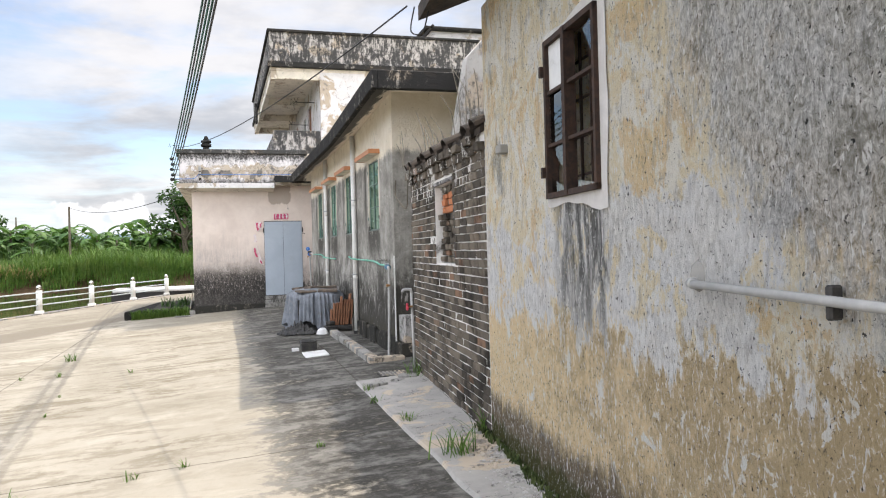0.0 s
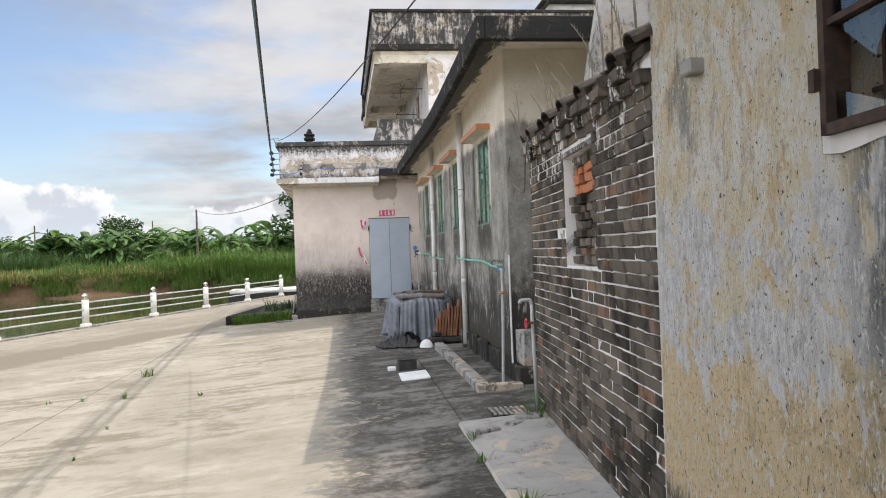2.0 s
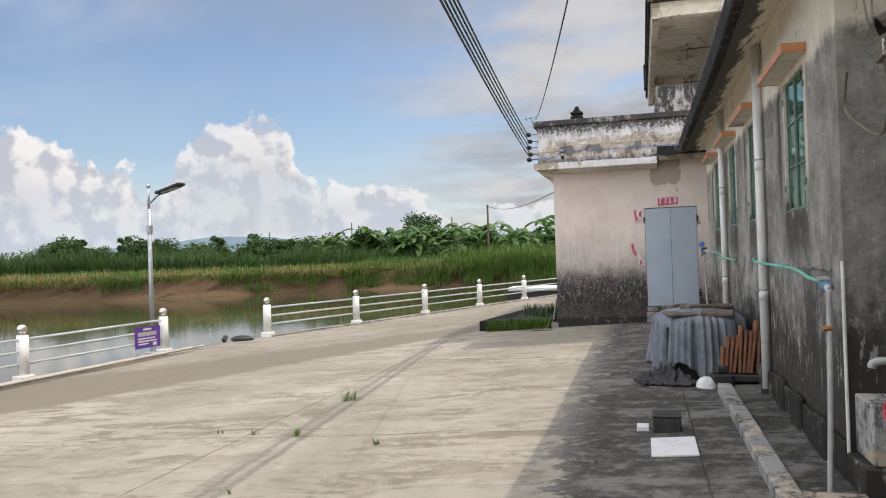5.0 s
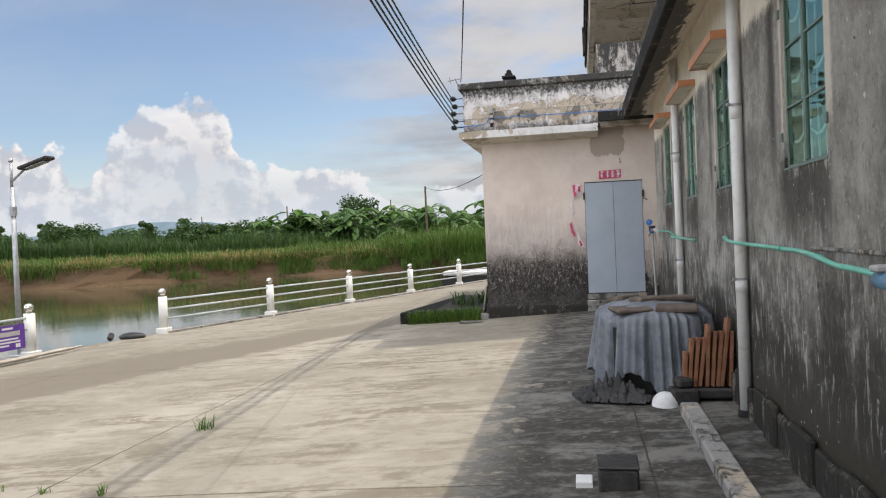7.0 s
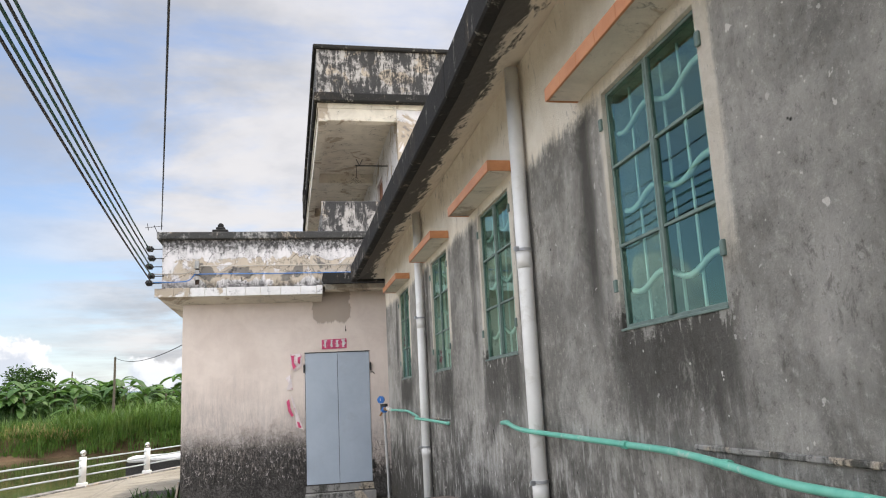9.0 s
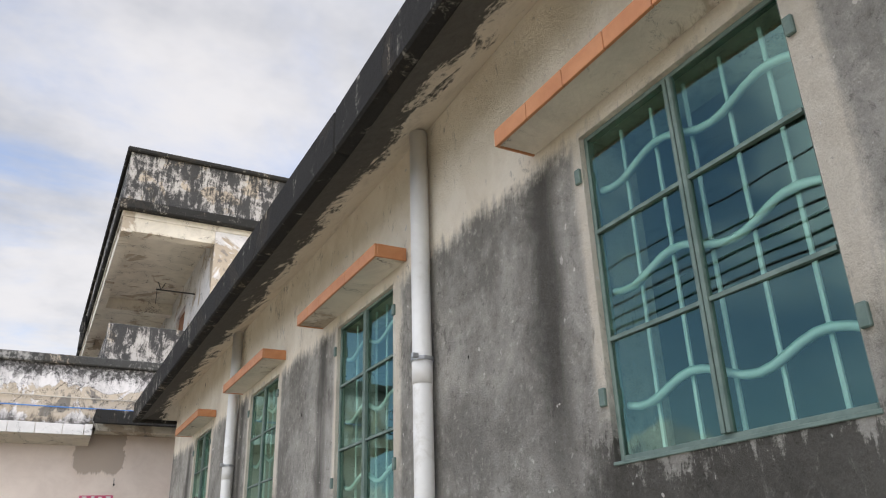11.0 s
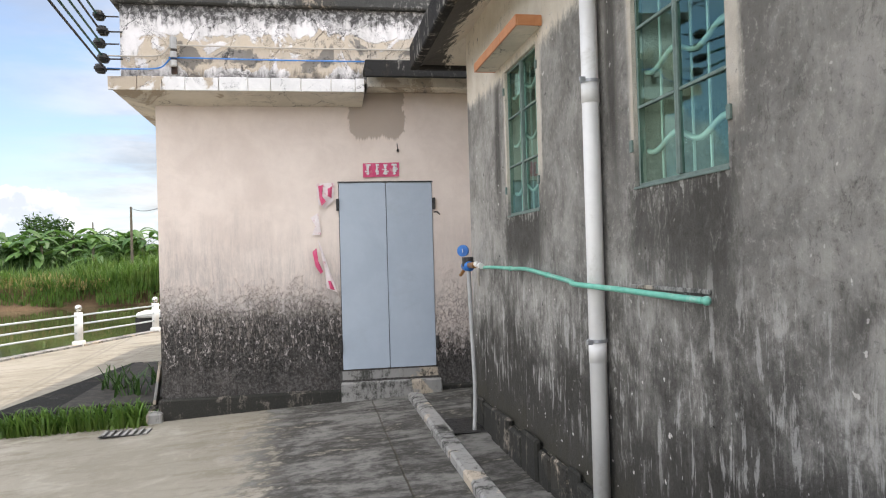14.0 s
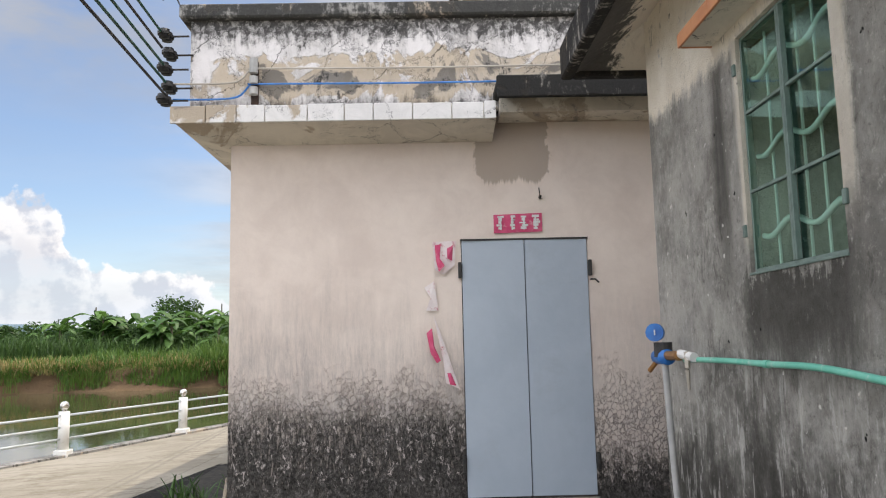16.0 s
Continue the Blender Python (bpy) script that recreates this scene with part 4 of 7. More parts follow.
def build_old_window():
    u0, u1, v0, v1 = WIN_Y
    w = thing("window_1", yellow_place((u0 + u1) / 2, v0, 0.0), "rusty brown steel window with broken panes and bars", "window", kind="structure")
    P = yellow_place

    def bar(ua, ub, va, vb, d0, d1, bm=None):
        bm = bm or bmesh.new()
        q = [P(u, v, d) for d in (d0, d1) for u, v in ((ua, va), (ub, va), (ub, vb), (ua, vb))]
        vs = [bm.verts.new(p) for p in q]
        for f in ((0, 1, 2, 3), (7, 6, 5, 4), (0, 4, 5, 1), (1, 5, 6, 2), (2, 6, 7, 3), (3, 7, 4, 0)):
            bm.faces.new([vs[k] for k in f])
        bmesh.ops.recalc_face_normals(bm, faces=bm.faces)
        return bm

    f = 0.03
    for a in ((u0, u0 + f, v0, v1), (u1 - f, u1, v0, v1), (u0, u1, v0, v0 + f), (u0, u1, v1 - f, v1)):
        part("frame", bar(*a, -0.03, 0.04), RUST, w)
    um = u0 + 0.56 * (u1 - u0)
    part("mullion", bar(um - 0.022, um + 0.022, v0, v1, -0.035, 0.03), RUST, w)
    h = (v1 - v0) / 3
    for k in (1, 2):
        part("glazing_bar", bar(u0, u1, v0 + k * h - 0.009, v0 + k * h + 0.009, -0.02, 0.012), RUST, w)
    for k in range(5):
        u = u0 + 0.08 + k * 0.145
        part("security_bar", bar(u - 0.007, u + 0.007, v0, v1, 0.10, 0.114), RUST, w)
    for k in range(4):
        v = v0 + 0.12 + k * 0.21
        part("security_bar", bar(u0, u1, v - 0.006, v + 0.006, 0.115, 0.125), RUST, w)
    # panes: the upper two of one leaf whole, the rest shards
    for k in (1, 2):
        part("pane", bar(um + 0.022, u1 - f, v0 + k * h + 0.01, v0 + (k + 1) * h - 0.01, -0.004, 0.0), WHITE_SHEET if k == 2 else OLDPANE, w)
    for tri in (((um + 0.03, v0 + h), (u1 - f, v0 + h), (um + 0.12, v0 + h * 0.55)), ((u0 + f, v0 + 2 * h), (u0 + f, v0 + 2.9 * h), (u0 + 0.2, v0 + 2.75 * h)),
                ((u0 + f, v0 + 2 * h - 0.01), (u0 + f, v0 + h * 1.25), (u0 + 0.10, v0 + 1.7 * h)), ((u0 + 0.3, v0 + f), (u0 + f, v0 + f), (u0 + 0.33, v0 + 0.25 * h)),
                ((u1 - f, v0 + f), (um + 0.03, v0 + f), (u1 - f, v0 + h * 0.4))):
        bm = bmesh.new()
        bm.faces.new([bm.verts.new(P(u, v, -0.002)) for u, v in tri])
        part("glass_shard", bm, OLDPANE, w)
    for v in (v0 + 0.12, v1 - 0.2):
        part("hinge", bar(u1 - 0.01, u1 + 0.02, v, v + 0.06, -0.05, -0.03), RUST, w)


build_yellow_house()
build_old_window()

# ---- grey house ----
GX, GY0, GY1, EAVE_X, EAVE_Y0, EAVE_Y1 = 2.53, 10.0, 19.72, 2.07, 9.05, 20.2
SILL, HEAD = 1.82, 2.89


def lift(bm, above=0.0):
    """Tilts the roof edge up towards its southern end."""
    for v in bm.verts:
        if v.co.z > above:
            v.co.z += 0.19 * max(0.0, min(1.0, (13.0 - v.co.y) / 3.95))
    return bm


def build_grey_house():
    holes = [(a, b, SILL, HEAD) for a, b in WINDOWS]
    bm = pierced(GY0, GY1, -0.2, 3.6, 0.24, holes, lambda u, v, d: Vector((GX + d, u, v)))
    solid("wall_grey_west", lift(bm, 3.5), GREY, "grey cement-rendered wall streaked with black mould", "wall")
    bm = box(GX + 0.24, 9.0, GY0, GY0 + 0.24, -0.2, 3.6)
    solid("wall_grey_south", lift(bm, 3.5), GREY, "grey rendered end wall darkened by damp", "wall")
    bm = box(GX + 0.24, 9.0, GY1 - 0.24, GY1, -0.2, 3.6)
    solid("wall_grey_north", bm, GREY, "grey rendered end wall beside the passage", "wall")
    # added room shell; its dimness is put into the colour
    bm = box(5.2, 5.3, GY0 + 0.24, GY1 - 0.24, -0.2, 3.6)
    solid("wall_grey_inner", bm, DIM_PAINT, "added inner wall behind the windows, coloured dim", "wall")
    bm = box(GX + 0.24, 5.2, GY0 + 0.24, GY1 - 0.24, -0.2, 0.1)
    solid("floor_grey", bm, DIM_PAINT, "added bare floor of the empty room, coloured dim", "floor")
    # roof slab: soffit, then the fascia standing round it
    bm = bmesh.new()
    q = [(EAVE_X + 0.09, EAVE_Y0 + 0.09, 3.37), (9.0, EAVE_Y0 + 0.09, 3.37), (9.0, EAVE_Y1 - 0.05, 3.37), (EAVE_X + 0.09, EAVE_Y1 - 0.05, 3.37)]
    inner = [(GX + 0.02, GY0 + 0.02, 3.56), (9.0, GY0 + 0.02, 3.56), (9.0, GY1 - 0.02, 3.56), (GX + 0.02, GY1 - 0.02, 3.56)]
    lo, mid = [bm.verts.new(v) for v in q], [bm.verts.new(v) for v in inner]
    for k in (0, 2, 3):
        bm.faces.new((lo[k], lo[(k + 1) % 4], mid[(k + 1) % 4], mid[k]))
    bm.faces.new(mid)
    top = [bm.verts.new((v[0], v[1], 3.6)) for v in q]
    bm.faces.new(top)
    bmesh.ops.subdivide_edges(bm, edges=bm.edges[:], cuts=6, use_grid_fill=True)
    solid("ceiling_eave", lift(bm), SOFFIT_EAVE, "peeling cream eave soffit with black mould", "eave")
    bm = bmesh.new()
    box(EAVE_X, EAVE_X + 0.085, EAVE_Y0, 13.0, 3.35, 3.59, 0.012, bm)
    box(EAVE_X, EAVE_X + 0.085, 13.001, EAVE_Y1, 3.35, 3.59, 0.012, bm)
    box(EAVE_X + 0.0851, 9.0, EAVE_Y0 + 0.002, EAVE_Y0 + 0.087, 3.35, 3.59, 0.012, bm)
    box(EAVE_X + 0.0851, 9.0, EAVE_Y1 - 0.087, EAVE_Y1 - 0.002, 3.35, 3.59, 0.012, bm)
    solid("trim_fascia", lift(bm), FASCIA, "black mouldy concrete fascia of the flat roof", "fascia")
    # foot of the wall: rough stone plinth, drain channel and its kerb
    bm = bmesh.new()
    random.seed(4)
    y = GY0 - 0.02
    pl = []
    while y < GY1:
        l = random.uniform(0.18, 0.42)
        pl.append((y, min(y + l - 0.012, GY1 + 0.02), random.uniform(0.02, 0.055), 0.30 + random.uniform(-0.03, 0.03)))
        y += l
    base = box(GX - 0.015, GX - 0.001, GY0, GY1, -0.15, 0.27)
    ob = solid("trim_plinth", base, PLINTH, "rough dark stone plinth along the grey wall", "plinth")
    for a, b, d, h in pl:
        part("stone", box(GX - 0.015 - d, GX - 0.0155, a, b, -0.12, h, 0.015), PLINTH, ob)
    bm = bmesh.new()
    box(2.02, 2.16, 9.42, 13.12, -0.05, 0.115, 0.012, bm)
    box(2.161, 2.50, 9.42, 9.55, -0.05, 0.11, 0.012, bm)
    solid("trim_drain_kerb", bm, KERB, "chipped concrete kerb of the wall drain", "kerb")
    bm = box(2.04, 2.18, 15.2, 19.3, -0.05, 0.10, 0.015)
    solid("trim_drain_kerb_north", bm, KERB, "chipped concrete kerb of the wall drain", "kerb")
    bm = bmesh.new()
    box(2.56, 3.25, 9.62, 9.99, 0.24, 0.60, 0.01, bm)
    solid("trim_pale_block", bm, PALEBLOCK, "pale cement block step under the grey gable", "step")
    solid("trim_dark_footing", box(2.50, 3.3, 9.60, 9.985, -0.05, 0.236, 0.012), PLINTH, "dark wet footing under the pale block", "footing")


def wavy(u0, u1, z, x, n=18, amp=0.028):
    return [(x, u0 + (u1 - u0) * k / n, z + amp * math.sin(k / n * math.tau * 1.9)) for k in range(n + 1)]


def build_window(name, y0, y1):
    w = thing(name, (GX, (y0 + y1) / 2, SILL), "green steel casement window with six tinted panes", "window", "windows of the grey house", "structure")
    x0, x1 = GX + 0.02, GX + 0.05
    f = 0.016
    for a in ((y0, y0 + f, SILL, HEAD), (y1 - f, y1, SILL, HEAD), (y0 + f, y1 - f, SILL, SILL + f), (y0 + f, y1 - f, HEAD - f, HEAD)):
        part("frame", box(x0, x1, a[0], a[1], a[2], a[3], 0.002), GREEN_STEEL, w)
    ym = (y0 + y1) / 2
    part("stile", box(x0 - 0.012, x0 + 0.012, ym - 0.016, ym - 0.002, SILL + f, HEAD - f, 0.002), GREEN_STEEL, w)
    part("stile", box(x0 - 0.012, x0 + 0.012, ym + 0.002, ym + 0.016, SILL + f, HEAD - f, 0.002), GREEN_STEEL, w)
    h = (HEAD - SILL) / 3
    random.seed(int(y0 * 10))
    for ua, ub in ((y0 + f, ym - 0.016), (ym + 0.016, y1 - f)):
        lean = random.uniform(-0.006, 0.006)
        for k in (1, 2):
            part("glazing_bar", box(x0 - 0.006, x0 + 0.01, ua, ub, SILL + k * h - 0.006, SILL + k * h + 0.006), GREEN_STEEL, w)
        for k in range(3):
            z0, z1 = SILL + k * h + 0.006, SILL + (k + 1) * h - 0.006
            z0, z1 = max(z0, SILL + f), min(z1, HEAD - f)
            bm = bmesh.new()
            t = random.uniform(-0.003, 0.003)
            bm.faces.new([bm.verts.new(p) for p in ((x0 + 0.006 + lean, ua, z0), (x0 + 0.006 + lean + t, ua, z1), (x0 + 0.006 - lean + t, ub, z1), (x0 + 0.006 - lean, ub, z0))])
            ob = part("pane", bm, PANE, w, "green tinted glass pane")
            ob.visible_shadow = False
    for k in range(3):
        z = SILL + (k + 0.5) * h
        part("grille_wave", tube(wavy(y0 + f, y1 - f, z, x0 + 0.045), 0.013, 6), GRILLE, w, smooth=True)
    for k in range(5):
        y = y0 + 0.12 + k * (y1 - y0 - 0.24) / 4
        part("grille_bar", tube([(x0 + 0.062, y, SILL + f), (x0 + 0.062, y, HEAD - f)], 0.007, 6), GRILLE, w)
    for y in (y0 - 0.018, y1 + 0.018):
        for z in (SILL + 0.16, HEAD - 0.17):
            part("hinge", box(GX - 0.012, GX + 0.002, y - 0.013, y + 0.013, z, z + 0.055, 0.003), GREEN_STEEL, w)
    part("sill", box(GX - 0.006, GX + 0.02, y0 - 0.004, y1 + 0.004, SILL - 0.012, SILL - 0.001, 0.002), GREEN_STEEL, w)


def build_awning(y0, y1):
    a0, a1 = y0 - 0.17, y1 + 0.26
    w = thing("window_awning", (GX, (a0 + a1) / 2, 2.95), "projecting concrete window hood edged with orange tiles", "awning", "awnings of the grey house")
    part("slab", box(2.372, GX - 0.002, a0 + 0.012, a1 - 0.012, 2.957, 3.012), SOFFIT, w)
    n = 6
    for k in range(n):
        s, e = a0 + (a1 - a0) * k / n, a0 + (a1 - a0) * (k + 1) / n
        part("tile", box(2.358, 2.3715, s + 0.0015, e - 0.0015, 2.952, 3.02, 0.002), ORANGE, w)
    part("tile", box(2.372, GX - 0.003, a0, a0 + 0.0115, 2.952, 3.02, 0.002), ORANGE, w)
    part("tile", box(2.372, GX - 0.003, a1 - 0.0115, a1, 2.952, 3.02, 0.002), ORANGE, w)


build_grey_house()
for k, (a, b) in enumerate(WINDOWS):
    build_window("window_%d" % (k + 2), a, b)
    build_awning(a, b)

# ---- end house ----
EX0, EY = -0.5, 21.25


def build_end_house():
    door = (1.385, 2.425, 0.32, 2.37)
    bm = pierced(EX0, 8.0, -0.6, 3.5, 0.25, [door], lambda u, v, d: Vector((u, EY + d, v)))
    solid("wall_end_south", bm, PINK, "pink-beige plaster wall blackened by mould at its foot", "wall")
    solid("wall_end_west", box(EX0, EX0 + 0.25, EY + 0.251, 34.0, -0.9, 3.5), PINK, "pink-beige plaster side wall of the end house", "wall")
    solid("wall_end_north", box(EX0, 8.0, 34.0, 34.25, -0.9, 4.3), PINK, "pink-beige plaster back wall of the end house", "wall")
    # added backing behind the closed door, in the same dim colour
    solid("wall_end_inner", box(0.6, 3.4, EY + 0.8, EY + 0.85, 0, 3.3), DIM_PAINT, "added wall behind the steel door, coloured dim", "wall")
    # cornice shelf with its sloping underside
    bm = bmesh.new()
    prof = [(0.0, 3.20), (0.41, 3.275), (0.43, 3.40), (0.15, 3.42), (0.15, 3.30)]
    for sx, sy, ex in ((1, 1, 0),):
        front = [(EX0 - 0.34 * o / 0.43, EY - o, z) for o, z in prof]
        right = [(1.67, EY - o, z) for o, z in prof]
        back = [(EX0 - 0.34 * o / 0.43, 34.0, z) for o, z in prof]
        f, r, b = ([bm.verts.new(p) for p in q] for q in (front, right, back))
        for k in range(4):
            bm.faces.new((f[k], f[k + 1], r[k + 1], r[k]))
            bm.faces.new((f[k], b[k], b[k + 1], f[k + 1]))
        bm.faces.new(r[::-1])
    bmesh.ops.recalc_face_normals(bm, faces=bm.faces)
    ob = solid("trim_cornice", bm, SOFFIT, "cream cornice soffit under the parapet", "cornice")
    random.seed(9)
    x = EX0 - 0.36
    while x < 1.66:
        l = min(random.uniform(0.22, 0.34), 1.67 - x)
        part("facing_block", box(x + 0.003, x + l - 0.003, EY - 0.452, EY - 0.4315, 3.268, 3.405 + random.uniform(-0.006, 0.006), 0.004), CORNICE, ob)
        x += l
    bm = box(EX0 - 0.30, 2.52, EY - 0.15, EY + 0.05, 3.42, 4.22)
    solid("wall_parapet_south", bm, PARAPET, "white roof parapet with peeling paint and black stains", "parapet")
    solid("wall_parapet_west", box(EX0 - 0.30, EX0 - 0.1, EY + 0.051, 34, 3.42, 4.22), PARAPET, "white roof parapet with black stains", "parapet")
    bm = bmesh.new()
    box(EX0 - 0.38, 2.62, EY - 0.23, EY + 0.08, 4.221, 4.34, 0.015, bm)
    box(EX0 - 0.38, EX0 - 0.08, EY + 0.0805, 34, 4.221, 4.34, 0.015, bm)
    solid("trim_coping", bm, COPING, "blackened concrete coping on the parapet", "coping")
    solid("ceiling_end_roof", box(EX0 - 0.1, 8.0, EY + 0.05, 34.0, 3.5, 3.62), COPING, "flat concrete roof of the end house", "roof")
    # lower gutter slab towards the grey house
    bm = bmesh.new()
    box(1.675, 3.6, EY - 0.46, EY - 0.002, 3.50, 3.57, 0.01, bm)
    box(1.675, 3.6, EY - 0.50, EY - 0.461, 3.42, 3.60, 0.01, bm)
    solid("trim_gutter_slab", bm, FASCIA, "black concrete gutter slab over the passage", "gutter")
    solid("trim_gutter_beam", box(1.72, 3.6, EY - 0.30, EY - 0.003, 3.36, 3.498), SOFFIT, "stained beam beneath the gutter slab", "beam")
    solid("trim_end_plinth", box(EX0 - 0.03, 2.9, EY - 0.07, EY - 0.001, -0.6, 0.12, 0.02), PLINTH, "black mouldy plinth of the end house", "plinth")
    bm = bmesh.new()
    box(1.36, 2.46, EY - 0.16, EY - 0.0715, -0.2, 0.2, 0.015, bm)
    box(1.37, 2.45, EY - 0.0005, EY + 0.25, 0.2, 0.316, 0.01, bm)
    solid("trim_door_step", bm, KERB, "worn concrete step below the steel door", "step")
    # steel double door
    d = thing("door_1", (1.9, EY, 0.32), "closed grey-blue sheet steel double door", "door", kind="structure")
    xm = 1.905
    for a, b in ((1.392, xm - 0.004), (xm + 0.004, 2.418)):
        bm = bmesh.new()
        bmesh.ops.create_grid(bm, x_segments=14, y_segments=26, size=0.5)
        for v in bm.verts:
            u, t = a + (v.co.x + 0.5) * (b - a), 0.325 + (v.co.y + 0.5) * 2.04
            v.co = Vector((u, EY - 0.012 + 0.006 * noise.noise((u * 3, t * 2.2, 0.5)), t))
        leaf = part("leaf", bm, DOORMETAL, d, "dented grey-blue steel leaf", True)
        part("leaf_edge", box(a, b, EY - 0.004, EY + 0.02, 0.325, 2.365), DOORMETAL, d)
    for x in (1.385, 2.425):
        s = -1 if x < 2 else 1
        for z in (0.52, 2.06):
            part("hinge", box(x - 0.014 + s * 0.012, x + 0.014 + s * 0.012, EY - 0.045, EY - 0.002, z, z + 0.13, 0.004), BLACKIRON, d)
    part("head_edge", box(1.38, 2.43, EY - 0.02, EY - 0.001, 2.366, 2.38), BLACKIRON, d)
    part("latch", tube([(2.44, EY - 0.02, 2.03), (2.47, EY - 0.05, 2.03), (2.50, EY - 0.05, 2.0)], 0.008, 6), BLACKIRON, d)


build_end_house()

# ---- tall house behind ----
TY = 21.32


def build_tall_house():
    h = thing("tall_house", (3.0, TY, 3.63), "two-storey flat-roofed house with stained parapet and open gallery", "house")
    part("wall_south", pierced(3.05, 9.2, 3.63, 6.6, 0.25, [], lambda u, v, d: Vector((u, TY + d, v))), TALLWALL, h)
    part("wall_west", pierced(TY + 0.25, 31.5, 3.63, 6.6, 0.25, [(23.6, 24.5, 4.35, 6.1), (25.2, 25.9, 5.0, 5.95), (27.6, 28.5, 4.35, 6.1)], lambda u, v, d: Vector((3.05 + d, u, v))), TALLWALL, h)
    # added backing for the openings, the dimness in its colour
    part("wall_inner", box(4.2, 4.25, TY + 0.3, 31.4, 3.63, 6.55), DIM_PAINT, h)
    for a, b in ((23.6, 24.5), (27.6, 28.5)):
        part("door", box(3.10, 3.14, a, b, 4.35, 6.1, 0.005), WOOD, h)
    w = part("window", box(3.10, 3.13, 25.2, 25.9, 5.0, 5.95, 0.004), GREEN_STEEL, h)
    part("pane", box(3.092, 3.0985, 25.24, 25.86, 5.04, 5.91), OLDPANE, w)
    part("gallery_floor", box(1.70, 3.04, TY, 31.5, 4.10, 4.28), SOFFIT, h)
    part("gallery_parapet", box(1.70, 3.04, TY, TY + 0.12, 4.281, 4.93, 0.01), TALLDARK, h, "black stained gallery parapet")
    part("gallery_parapet", box(1.70, 1.82, TY + 0.121, 31.5, 4.281, 4.80, 0.01), TALLDARK, h)
    part("ceiling_slab", box(1.66, 9.2, TY - 0.02, 31.6, 6.60, 6.71), SOFFIT, h)
    for y in (TY, 25.2, 28.3, 31.3):
        part("beam", box(1.83, 3.045, y, y + 0.2, 6.38, 6.599), SOFFIT, h)
    part("edge_beam", box(1.68, 1.829, TY, 31.5, 6.36, 6.599), SOFFIT, h)
    part("fascia", box(1.60, 9.3, TY - 0.16, TY - 0.021, 6.68, 6.84, 0.02), FASCIA, h, "black mouldy roof fascia")
    part("fascia", box(1.60, 1.659, TY - 0.0205, 31.7, 6.68, 6.84, 0.02), FASCIA, h)
    part("roof_parapet", box(1.66, 9.2, TY - 0.06, TY + 0.1, 6.841, 7.67), TALLDARK, h, "grey parapet streaked with black mould")
    part("roof_parapet", box(1.66, 1.8, TY + 0.101, 31.5, 6.841, 7.67), TALLDARK, h)
    part("coping", box(1.60, 9.25, TY - 0.12, TY + 0.16, 7.6705, 7.75, 0.02), FASCIA, h)
    part("coping", box(1.60, 1.86, TY + 0.1605, 31.6, 7.6705, 7.75, 0.02), FASCIA, h)
    part("down_spout", box(1.52, 1.599, 27.2, 27.5, 6.1, 6.8, 0.01), FASCIA, h)
    for y, z in ((22.7, 6.0), (24.4, 5.6)):
        bm = tube([(3.05, y, z), (2.42, y, z)], 0.012, 6)
        tube([(2.5, y, z), (2.44, y, z + 0.13)], 0.008, 5, bm)
        tube([(2.5, y, z), (2.56, y, z + 0.13)], 0.008, 5, bm)
        tube([(2.44, y, z), (2.44, y, z - 0.25)], 0.006, 5, bm)
        part("drying_bracket", bm, BLACKIRON, h, "black iron drying-pole bracket")
    # stair head with a pitched roof, on the roof
    bm = bmesh.new()
    prof = [(6.3, 6.75), (9.6, 6.75), (9.6, 8.35), (6.75, 8.35), (6.3, 7.85)]
    f = [bm.verts.new((x, 22.6, z)) for x, z in prof]
    b = [bm.verts.new((x, 25.7, z)) for x, z in prof]
    bm.faces.new(f[::-1])
    bm.faces.new(b)
    for k in range(5):
        bm.faces.new((f[k], f[(k + 1) % 5], b[(k + 1) % 5], b[k]))
    part("stair_head", bm, TALLWALL, h)
    part("stair_roof", box(6.5, 9.8, 22.4, 25.9, 8.351, 8.46, 0.03), FASCIA, h)
    part("stair_roof", box(6.0, 6.95, 22.4, 25.9, 8.09, 8.17, 0.01, None, Matrix.Rotation(radians(-50), 3, "Y")), FASCIA, h)


build_tall_house()

# ---- brick shed ----
SU = Vector((0.0748, 0.9972, 0))
SN = Vector((-0.9972, 0.0748, 0))
S0 = Vector((2.17, 5.205, 0))
SHED_L, SHED_H = 3.3, 2.42


def shed(u, v, d):
    """A place on the shed's wall: along it, up, and out of it."""
    return S0 + SU * u + SN * d + Vector((0, 0, v))


SHED_TURN = Matrix(((SU.x, -SN.x, 0), (SU.y, -SN.y, 0), (0, 0, 1)))
SHED_WIN = (1.10, 1.93, 1.36, 2.13)


